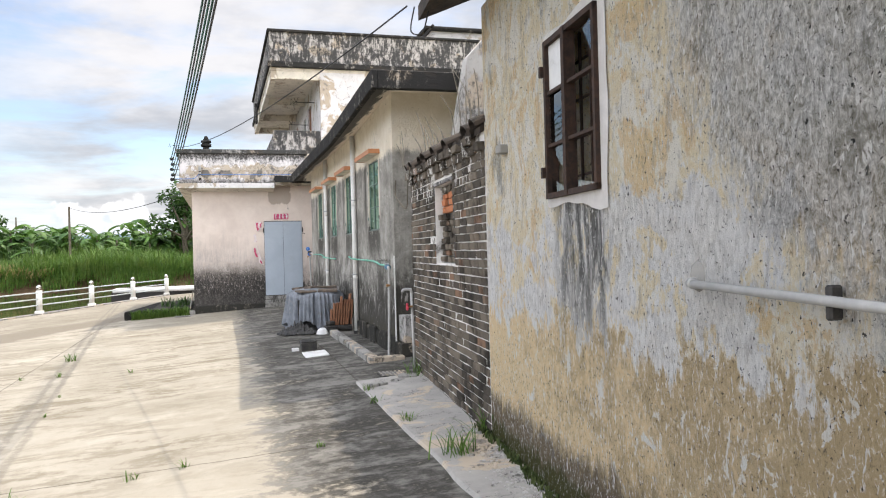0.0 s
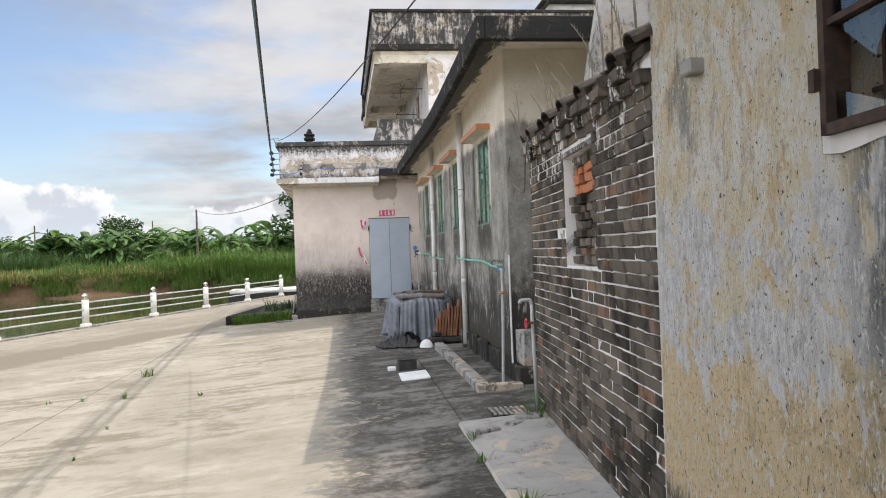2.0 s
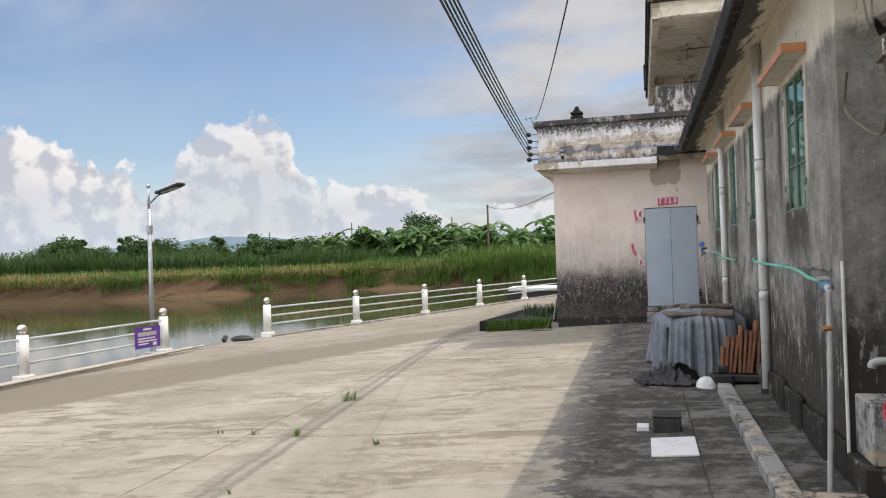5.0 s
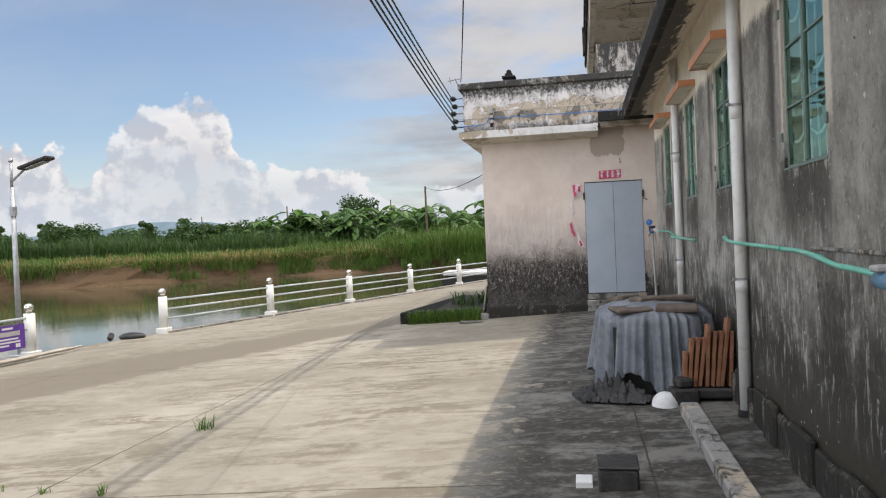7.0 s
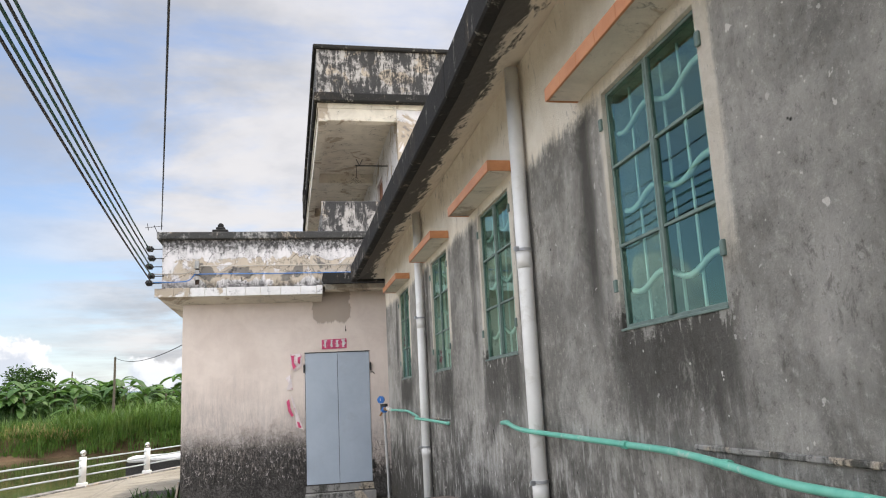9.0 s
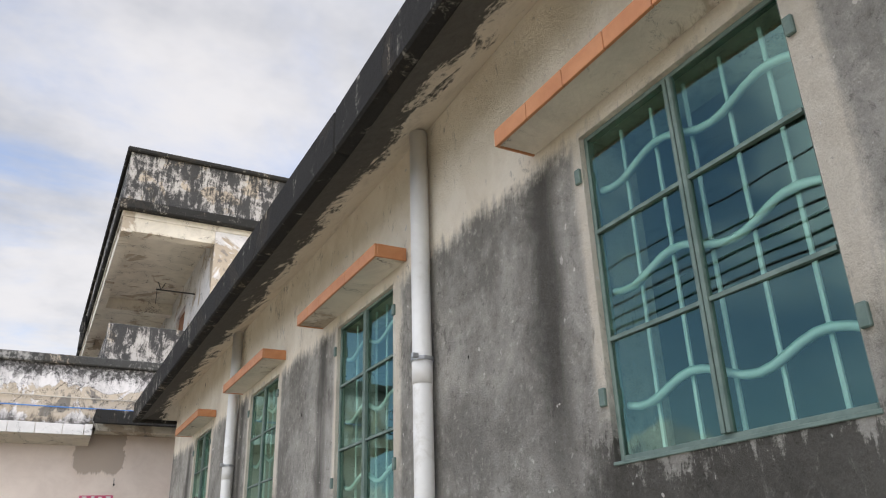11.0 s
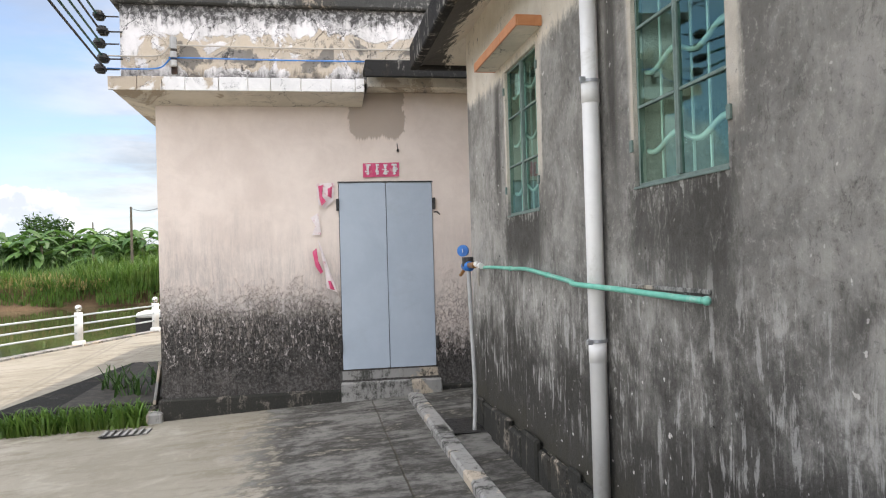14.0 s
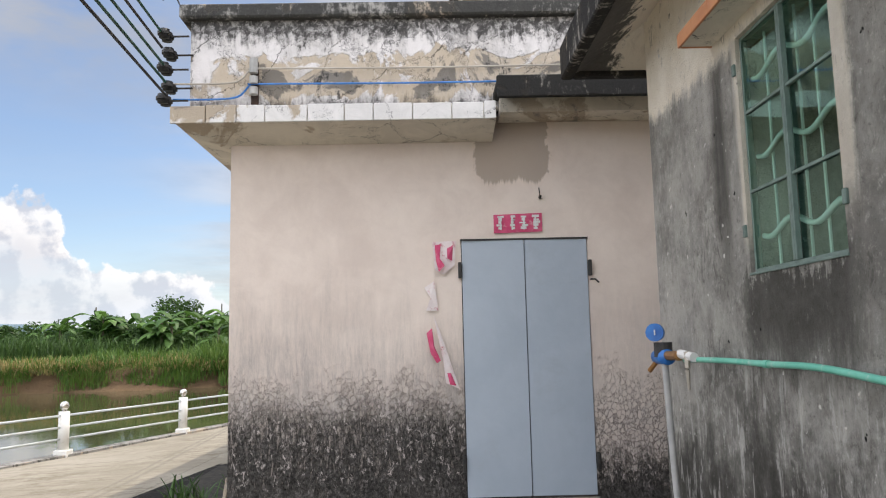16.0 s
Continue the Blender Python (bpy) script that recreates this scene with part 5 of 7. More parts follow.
def build_shed():
    bm = pierced(0.0, SHED_L, -0.15, SHED_H, 0.24, [SHED_WIN], lambda u, v, d: shed(u, v, -d))
    wall = solid("wall_brick_shed", bm, MORTAR, "old grey brick shed wall with white lime joints", "wall")
    solid("wall_brick_shed_end", box(2.66, 6.0, 8.36, 8.52, -0.15, SHED_H), BRICK, "old grey brick end wall of the shed", "wall")
    solid("wall_brick_infill", pierced(SHED_WIN[0], SHED_WIN[1], SHED_WIN[2], SHED_WIN[3], 0.06, [], lambda u, v, d: shed(u, v, -0.14 - d)), MORTAR, "rubble infill of the blocked window", "wall")
    random.seed(11)
    kinds = []
    for k in range(5):
        bm = box(-0.5, 0.5, -0.5, 0.5, -0.5, 0.5)
        for v in bm.verts:
            v.co += Vector((random.uniform(-0.02, 0.02), random.uniform(-0.08, 0.08), random.uniform(-0.06, 0.06)))
        bmesh.ops.bevel(bm, geom=bm.edges[:], offset=0.05, segments=1, affect="EDGES")
        me = bpy.data.meshes.new("brick")
        bm.to_mesh(me)
        bm.free()
        me.materials.append(BRICK)
        kinds.append(me)
    red = []
    for me in kinds[:3]:
        c = me.copy()
        c.materials.clear()
        c.materials.append(RED_BRICK)
        red.append(c)

    def lay(u0, u1, v0, v1, d, meshes, parent, name="brick"):
        ob = new(name, random.choice(meshes))
        m = SHED_TURN.to_4x4() @ Matrix.Rotation(random.gauss(0, 0.012), 4, "Y")
        ob.matrix_world = Matrix.Translation(shed((u0 + u1) / 2, (v0 + v1) / 2, d - 0.045)) @ m @ Matrix.Diagonal((u1 - u0, 0.1, v1 - v0, 1))
        ob.parent = parent
        return ob

    ch = 0.0705
    laid = []
    v = -0.06
    row = 0
    while v + ch < SHED_H - 0.08:
        u = -0.01 - (0.13 if row % 2 else 0.0)
        while u < SHED_L:
            l = random.choice((0.25, 0.25, 0.24, 0.26, 0.125))
            a, b = max(u, 0.005), min(u + l - 0.011, SHED_L - 0.002)
            if b - a > 0.04:
                w = SHED_WIN
                if v + ch > w[2] and v < w[3] + 0.03 and b > w[0] - 0.006 and a < w[1] + 0.006:
                    for p, q in ((a, min(b, w[0] - 0.008)), (max(a, w[1] + 0.008), b)):
                        if q - p > 0.03:
                            laid.append((p, q, v, v + ch - 0.010))
                else:
                    laid.append((a, b, v, v + ch - 0.010))
            u += l
        v += ch
        row += 1
    near = sorted(laid, key=lambda q: q[0] * 0.6 + abs(q[2] - 1.2))
    for q in near[:300]:
        lay(*q, random.gauss(0.008, 0.004), kinds, wall)
    bm = bmesh.new()
    for a, b, c, d in near[300:]:
        o = random.gauss(0.008, 0.004)
        p = shed((a + b) / 2, (c + d) / 2, o - 0.045)
        bm2 = box(p.x - (b - a) / 2, p.x + (b - a) / 2, p.y - 0.05, p.y + 0.05, p.z - (d - c) / 2, p.z + (d - c) / 2, 0.006, bm, SHED_TURN)
    part("brickwork", bm, BRICK, wall)["kind"] = "stuff"
    # corbelled courses below the tiles
    for k, (out, zz) in enumerate(((0.04, SHED_H - 0.165), (0.075, SHED_H - 0.09))):
        u = 0.05 if k else 0.0
        while u < SHED_L - 0.05:
            l = 0.125 if k == 0 else 0.22
            if random.random() > 0.12:
                lay(u, u + l - 0.012, zz + random.uniform(-0.008, 0.008), zz + 0.068, out + random.uniform(-0.02, 0.02), kinds, wall)
            u += l
    # blocked window: rough bricks, the middle courses orange
    w = SHED_WIN
    v = w[2] + 0.012
    while v < w[3] - 0.06:
        u = w[0] + 0.01
        hh = random.uniform(0.055, 0.075)
        while u < w[1] - 0.05:
            l = min(random.uniform(0.09, 0.17), w[1] - 0.01 - u)
            orange = 0.62 < (v - w[2]) / (w[3] - w[2]) < 0.83 and random.random() < 0.8
            lay(u, u + l - 0.012, v, v + hh - 0.01, -0.06 + random.uniform(-0.03, 0.03), red if orange else kinds, wall)
            u += l
        v += hh
    bm = bmesh.new()
    for a in ((w[0] - 0.04, w[1] + 0.03, w[3] + 0.0, w[3] + 0.04), (w[0] - 0.03, w[0] - 0.006, w[2] + 0.05, w[3] - 0.001), (w[1] + 0.008, w[1] + 0.035, w[2] + 0.3, w[3] - 0.001)):
        p = shed((a[0] + a[1]) / 2, (a[2] + a[3]) / 2, 0.0)
        box(p.x - (a[1] - a[0]) / 2, p.x + (a[1] - a[0]) / 2, p.y - 0.012, p.y + 0.012, p.z - (a[3] - a[2]) / 2, p.z + (a[3] - a[2]) / 2, 0.008, bm, SHED_TURN)
    solid("trim_shed_window", bm, PARAPET, "flaking white plaster strips round the blocked window", "trim")
    # pantile roof
    slope = radians(24)
    bm = bmesh.new()
    for a in (shed(-0.05, SHED_H - 0.03, 0.02), ):
        q = [shed(0.0, SHED_H - 0.03, 0.03), shed(SHED_L, SHED_H - 0.03, 0.03), shed(SHED_L, SHED_H + 1.1, -2.5), shed(0.0, SHED_H + 1.1, -2.5)]
        lo = [bm.verts.new(p) for p in q]
        hi = [bm.verts.new(p + Vector((0, 0, 0.05))) for p in q]
        bm.faces.new(lo)
        bm.faces.new(hi[::-1])
        for k in range(4):
            bm.faces.new((lo[k], lo[(k + 1) % 4], hi[(k + 1) % 4], hi[k]))
    bmesh.ops.recalc_face_normals(bm, faces=bm.faces)
    roof = solid("roof_shed", bm, TILE, "dark broken clay pantile roof of the brick shed", "roof")
    bm = bmesh.new()
    n, rad, ln = 7, 0.095, 0.27
    rings = []
    for y in (0, ln):
        for r in (rad, rad - 0.014):
            rr = r * (1.0 if y == 0 else 0.88)
            rings.append([bm.verts.new((rr * math.cos(math.pi * k / n), y, rr * 0.75 * math.sin(math.pi * k / n))) for k in range(n + 1)])
    o0, i0, o1, i1 = rings
    for k in range(n):
        bm.faces.new((o0[k], o0[k + 1], o1[k + 1], o1[k]))
        bm.faces.new((i0[k + 1], i0[k], i1[k], i1[k + 1]))
        bm.faces.new((o0[k + 1], o0[k], i0[k], i0[k + 1]))
        bm.faces.new((o1[k], o1[k + 1], i1[k + 1], i1[k]))
    bmesh.ops.recalc_face_normals(bm, faces=bm.faces)
    tile = bpy.data.meshes.new("pantile")
    bm.to_mesh(tile)
    bm.free()
    tile.materials.append(TILE)
    up = Matrix.Rotation(slope, 4, "X")
    for c in range(17):
        for r in range(7):
            if random.random() < (0.12 if r < 2 else 0.03):
                continue
            u = 0.06 + c * 0.197
            out = 0.075 - r * 0.235 + random.uniform(-0.04, 0.03)
            ob = new("pantile", tile)
            p = shed(u + random.uniform(-0.015, 0.015), SHED_H + 0.02 + (0.03 - out) * 0.44 + 0.015, out)
            m = Matrix(((SU.x, -SN.x, 0, 0), (SU.y, -SN.y, 0, 0), (0, 0, 1, 0), (0, 0, 0, 1)))
            ob.matrix_world = Matrix.Translation(p) @ m @ up @ Matrix.Rotation(random.gauss(0, 0.08), 4, "Z") @ Matrix.Rotation(math.pi if c % 2 else 0, 4, "Y")
            ob.parent = roof
    # back wall closing the shed, rising to its ridge
    bm = bmesh.new()
    prof = [(2.9, 2.3), (6.0, 2.3), (6.0, 4.05), (3.55, 4.25), (3.2, 3.87)]
    f = [bm.verts.new((x, 8.6, z)) for x, z in prof]
    b = [bm.verts.new((x, 8.8, z)) for x, z in prof]
    bm.faces.new(f)
    bm.faces.new(b[::-1])
    for k in range(5):
        bm.faces.new((f[k], f[(k + 1) % 5], b[(k + 1) % 5], b[k]))
    bmesh.ops.recalc_face_normals(bm, faces=bm.faces)
    solid("wall_shed_gable", bm, PALEBLOCK, "grey gable wall rising behind the shed", "wall")


build_shed()

# ---- things on the grey wall ----


def downpipe(y):
    p = thing("downpipe", (2.46, y, 0.05), "white plastic downpipe fixed to the grey wall", "downpipe", "downpipes")
    part("pipe", tube([(2.476, y, 0.05), (2.476, y, 3.52)], 0.043, 20), PVC, p, smooth=True)
    for z in (0.98, 2.28):
        part("socket", tube([(2.476, y, z), (2.476, y, z + 0.11)], 0.0455, 20), PVC, p, smooth=True)
    for z in (1.08, 2.38):
        part("strap", tube([(2.476, y, z), (2.476, y, z + 0.016)], 0.05, 20), GALV, p)
        part("bolt", box(2.40, 2.43, y - 0.062, y - 0.044, z - 0.004, z + 0.02, 0.003), GALV, p)
    part("foot", tube([(2.476, y, 0.05), (2.476, y, 0.10)], 0.06, 16), BLACKBAG, p)


downpipe(12.93)
downpipe(16.52)


def smooth_line(points, n=8):
    pts = [Vector(p) for p in points]
    out = []
    for i in range(len(pts) - 1):
        p0, p1, p2, p3 = pts[max(i - 1, 0)], pts[i], pts[i + 1], pts[min(i + 2, len(pts) - 1)]
        for k in range(n):
            t = k / n
            out.append(0.5 * ((2 * p1) + (p2 - p0) * t + (2 * p0 - 5 * p1 + 4 * p2 - p3) * t * t + (3 * p1 - p0 - 3 * p2 + p3) * t ** 3))
    return out + [pts[-1]]


def hose_south():
    h = thing("water_pipe", (2.48, 11.5, 1.3), "green plastic water pipe sagging along the grey wall", "pipe")
    line = [(2.5, 13.72, 1.385), (2.47, 13.5, 1.39), (2.43, 13.06, 1.365), (2.47, 12.5, 1.35), (2.49, 11.8, 1.34), (2.49, 11.4, 1.335), (2.48, 11.05, 1.315), (2.47, 10.75, 1.29), (2.46, 10.45, 1.285), (2.44, 10.14, 1.28)]
    part("pipe", tube(smooth_line(line), 0.0138, 10), GREEN_PIPE, h, smooth=True)
    for y, z in ((13.55, 1.39), (11.8, 1.34), (11.05, 1.315)):
        part("coupling", tube([(2.485, y - 0.02, z), (2.485, y + 0.02, z)], 0.0175, 10), GREEN_PIPE, h)
    part("mortar_chase", box(2.518, GX - 0.001, 10.3, 11.3, 1.345, 1.365, 0.004), KERB, h, "pale mortar fillet above the pipe")
    m = thing("water_meter", (2.40, 10.05, 1.25), "grey-blue water meter on a standpipe", "water meter")
    part("body", tube([(2.43, 9.98, 1.265), (2.43, 10.1, 1.265)], 0.036, 12), METER, m, smooth=True)
    part("cover", box(2.38, 2.45, 10.0, 10.08, 1.298, 1.325, 0.008), PVC_GREY, m)
    part("nipple", tube([(2.43, 9.98, 1.265), (2.40, 9.86, 1.265), (2.40, 9.82, 1.25)], 0.018, 10), PVC_GREY, m)
    part("riser", tube(smooth_line([(2.40, 9.82, 1.26), (2.395, 9.82, 0.9), (2.38, 9.80, 0.5), (2.35, 9.74, 0.02)]), 0.017, 10), PVC_GREY, m, smooth=True)
    part("valve", tube([(2.36, 9.82, 1.02), (2.41, 9.82, 1.02)], 0.02, 8), BRASS, m)
    c = thing("corner_conduit", (2.5, 9.985, 0.05), "thin white conduit at the corner of the grey wall", "conduit")
    part("pipe", tube([(2.515, 9.975, 0.05), (2.515, 9.975, 1.42)], 0.011, 8), PVC, c)


def hose_north():
    h = thing("water_pipe", (2.48, 17.4, 1.38), "green plastic water pipe along the grey wall", "pipe")
    line = [(2.44, 19.05, 1.43), (2.47, 18.6, 1.435), (2.49, 18.2, 1.43), (2.49, 17.8, 1.43), (2.49, 17.35, 1.40), (2.46, 16.85, 1.375), (2.40, 16.62, 1.37), (2.47, 16.2, 1.355), (2.49, 15.8, 1.345), (2.50, 15.52, 1.34)]
    part("pipe", tube(smooth_line(line), 0.0138, 10), GREEN_PIPE, h, smooth=True)
    for y, z in ((18.2, 1.43), (17.35, 1.40)):
        part("coupling", tube([(2.49, y - 0.02, z), (2.49, y + 0.02, z)], 0.0175, 10), GREEN_PIPE, h)
    part("plug", ball((2.505, 15.5, 1.34), 0.019), GREEN_PIPE, h, smooth=True)
    part("mortar_chase", box(2.518, GX - 0.001, 15.5, 16.2, 1.36, 1.38, 0.004), KERB, h, "pale mortar fillet above the pipe")
    m = thing("water_meter", (2.38, 19.3, 1.45), "blue water meter with a raised lid", "water meter")
    part("body", tube([(2.4, 19.2, 1.44), (2.4, 19.38, 1.44)], 0.042, 12), BLUE, m, smooth=True)
    part("dial_ring", tube([(2.4, 19.28, 1.44), (2.4, 19.28, 1.52)], 0.05, 14), BLACKIRON, m)
    part("lid", tube([(2.37, 19.30, 1.575), (2.355, 19.275, 1.575)], 0.05, 18), BLUE, m, "open blue lid")
    part("lid_label", box(2.352, 2.354, 19.255, 19.275, 1.56, 1.59), WHITE_SHEET, m)
    part("union", tube([(2.4, 19.2, 1.45), (2.41, 19.05, 1.45)], 0.026, 10), BRASS, m)
    part("tee", tube([(2.42, 19.06, 1.46), (2.43, 18.88, 1.445)], 0.024, 10), PVC, m)
    part("rag", tube(smooth_line([(2.42, 18.95, 1.47), (2.41, 18.93, 1.38), (2.42, 18.95, 1.28)]), 0.018, 6, None, 0.006), ROPE, m, "knotted pale rag")
    part("tap", tube([(2.39, 19.36, 1.42), (2.36, 19.42, 1.36)], 0.014, 8), BRASS, m)
    part("riser", tube(smooth_line([(2.4, 19.26, 1.41), (2.41, 19.24, 0.9), (2.42, 19.22, 0.4), (2.40, 19.2, 0.03)]), 0.018, 10), PVC_GREY, m, smooth=True)


hose_south()
hose_north()


def standpipe():
    s = thing("standpipe_tap", (2.33, 8.3, 0.05), "grey plastic standpipe tap with a red wheel", "tap")
    part("pipe", tube([(2.345, 8.28, 0.04), (2.33, 8.30, 1.0)], 0.016, 10), PVC_GREY, s, smooth=True)
    part("spout", tube(smooth_line([(2.33, 8.30, 1.0), (2.318, 8.302, 1.035), (2.27, 8.31, 1.04), (2.235, 8.315, 1.03), (2.228, 8.316, 1.01)]), 0.017, 10), PVC_GREY, s, smooth=True)
    part("stem", tube([(2.335, 8.29, 0.84), (2.27, 8.25, 0.84)], 0.012, 8), BRASS, s)
    bm = bmesh.new()
    n = 10
    ring = [(2.265 + 0.0 * k, 8.25 + 0.038 * math.cos(k * math.tau / n), 0.84 + 0.038 * math.sin(k * math.tau / n)) for k in range(n + 1)]
    tube(ring, 0.009, 6, bm)
    tube([(2.265, 8.212, 0.84), (2.265, 8.288, 0.84)], 0.006, 5, bm)
    tube([(2.265, 8.25, 0.802), (2.265, 8.25, 0.878)], 0.006, 5, bm)
    part("hand_wheel", bm, RED_IRON, s, "red iron hand wheel")


standpipe()


def wall_pipe():
    p = thing("wall_pipe", yellow_place(1.7, 1.34, -0.06), "grey horizontal pipe bracketed to the yellow wall", "pipe")
    part("pipe", tube([yellow_place(2.1, 1.36, -0.05), yellow_place(1.0, 1.335, -0.06), yellow_place(-1.0, 1.32, -0.06)], 0.015, 12), PVC_GREY, p, smooth=True)
    part("elbow", tube([yellow_place(2.07, 1.36, -0.05), yellow_place(2.12, 1.36, -0.03), yellow_place(2.13, 1.36, 0.02)], 0.02, 12), PVC_GREY, p, smooth=True)
    part("bracket", box(1.755, 1.80, 1.37, 1.395, 1.29, 1.385, 0.006), BLACKIRON, p)
    bm = ball(yellow_place(2.12, 1.385, 0.0), 0.05, None, (0.25, 1, 1.2))
    part("mortar_collar", bm, KERB, p, smooth=True)
    b = thing("wall_bracket", yellow_place(4.62, 2.17, 0), "small grey timber stub set in the wall", "bracket")
    part("stub", box(2.05, 2.13, 4.57, 4.66, 2.15, 2.21, 0.008), KERB, b)


wall_pipe()

# ---- things on the end house ----


def papers():
    s = thing("door_sign", (1.86, EY - 0.01, 2.42), "faded red paper couplet strip with white characters above the door", "paper sign")
    bm = bmesh.new()
    bmesh.ops.create_grid(bm, x_segments=12, y_segments=3, size=0.5)
    for v in bm.verts:
        u, t = v.co.x, v.co.y
        v.co = Vector((1.86 + u * 0.40, EY - 0.012 - 0.008 * abs(noise.noise((u * 6, t * 3, 1))), 2.505 + t * 0.155 + 0.01 * u))
    part("sheet", bm, REDPAPER, s)
    random.seed(3)
    for k in range(4):
        cx = 1.715 + k * 0.096
        for j in range(5):
            w, h = random.uniform(0.02, 0.06), random.uniform(0.010, 0.022)
            x, z = cx + random.uniform(-0.012, 0.012), 2.455 + j * 0.024
            part("brush_stroke", box(x - w / 2, x + w / 2, EY - 0.024, EY - 0.0225, z, z + h), WHITE_SHEET, s)
        part("brush_stroke", box(cx - 0.006, cx + 0.008, EY - 0.0268, EY - 0.0245, 2.45, 2.565), WHITE_SHEET, s)
    p = thing("torn_paper", (1.22, EY - 0.01, 1.3), "torn strips of a faded red couplet beside the door", "paper")
    for pts, mt, seed in (([(1.15, 2.36), (1.345, 2.37), (1.33, 2.17), (1.24, 2.09), (1.17, 2.13)], PALEPAPER, 1), ([(1.08, 1.99), (1.16, 2.04), (1.19, 1.80), (1.09, 1.80), (1.13, 1.9)], PALEPAPER, 2),
                          ([(1.09, 1.62), (1.135, 1.66), (1.15, 1.52), (1.20, 1.40), (1.17, 1.38), (1.12, 1.46)], REDPAPER, 3), ([(1.17, 2.33), (1.22, 2.34), (1.21, 2.22), (1.25, 2.16), (1.20, 2.11), (1.18, 2.2)], REDPAPER, 5), ([(1.27, 2.30), (1.32, 2.33), (1.31, 2.20), (1.27, 2.22)], REDPAPER, 6), ([(1.25, 1.30), (1.28, 1.30), (1.32, 1.20), (1.27, 1.21)], REDPAPER, 7), ([(1.15, 1.76), (1.19, 1.66), (1.35, 1.17), (1.24, 1.22), (1.22, 1.4)], PALEPAPER, 4)):
        bm = bmesh.new()
        c = Vector((sum(a for a, b in pts) / len(pts), 0, sum(b for a, b in pts) / len(pts)))
        out = 0.034 if mt is REDPAPER else 0.0
        vc = bm.verts.new((c.x, EY - 0.03 - out, c.z))
        ring = [bm.verts.new((a, EY - 0.008 - out - 0.05 * abs(noise.noise((a * 9, b * 9, seed))), b)) for a, b in pts]
        for k in range(len(ring)):
            bm.faces.new((vc, ring[k], ring[(k + 1) % len(ring)]))
        part("strip", bm, mt, p)
    n = thing("wall_nail", (2.05, EY, 2.72), "black iron hook in the plaster above the door", "hook")
    part("shank", tube([(2.05, EY + 0.01, 2.72), (2.05, EY - 0.05, 2.72), (2.05, EY - 0.05, 2.70)], 0.012, 6), BLACKIRON, n)
    part("wire", tube([(2.05, EY - 0.03, 2.72), (2.045, EY - 0.006, 2.80)], 0.004, 5), BLACKIRON, n)


papers()


def insulator(at):
    """A line insulator bracket: three black discs on an iron pin."""
    x, y, z = at
    i = thing("insulator", at, "black spool insulators on an iron bracket at the parapet corner", "insulator", "insulators")
    part("arm", tube([(x + 0.16, y, z), (x, y, z)], 0.008, 6), BLACKIRON, i)
    for k in range(2):
        part("spool", tube([(x - 0.02, y - 0.06 + k * 0.07, z - 0.035), (x - 0.02, y - 0.06 + k * 0.07, z + 0.035)], 0.042, 10), WIRE_BLACK, i, smooth=True)
        part("spool_rim", tube([(x - 0.02, y - 0.06 + k * 0.07, z - 0.012), (x - 0.02, y - 0.06 + k * 0.07, z + 0.012)], 0.055, 10), BLACKIRON, i)


HEIGHTS = (4.06, 3.92, 3.78, 3.64, 3.52)
for k, z in enumerate(HEIGHTS[:5]):
    insulator((-0.95 + 0.02 * (k % 2), 21.02 + 0.05 * (k % 2), z))


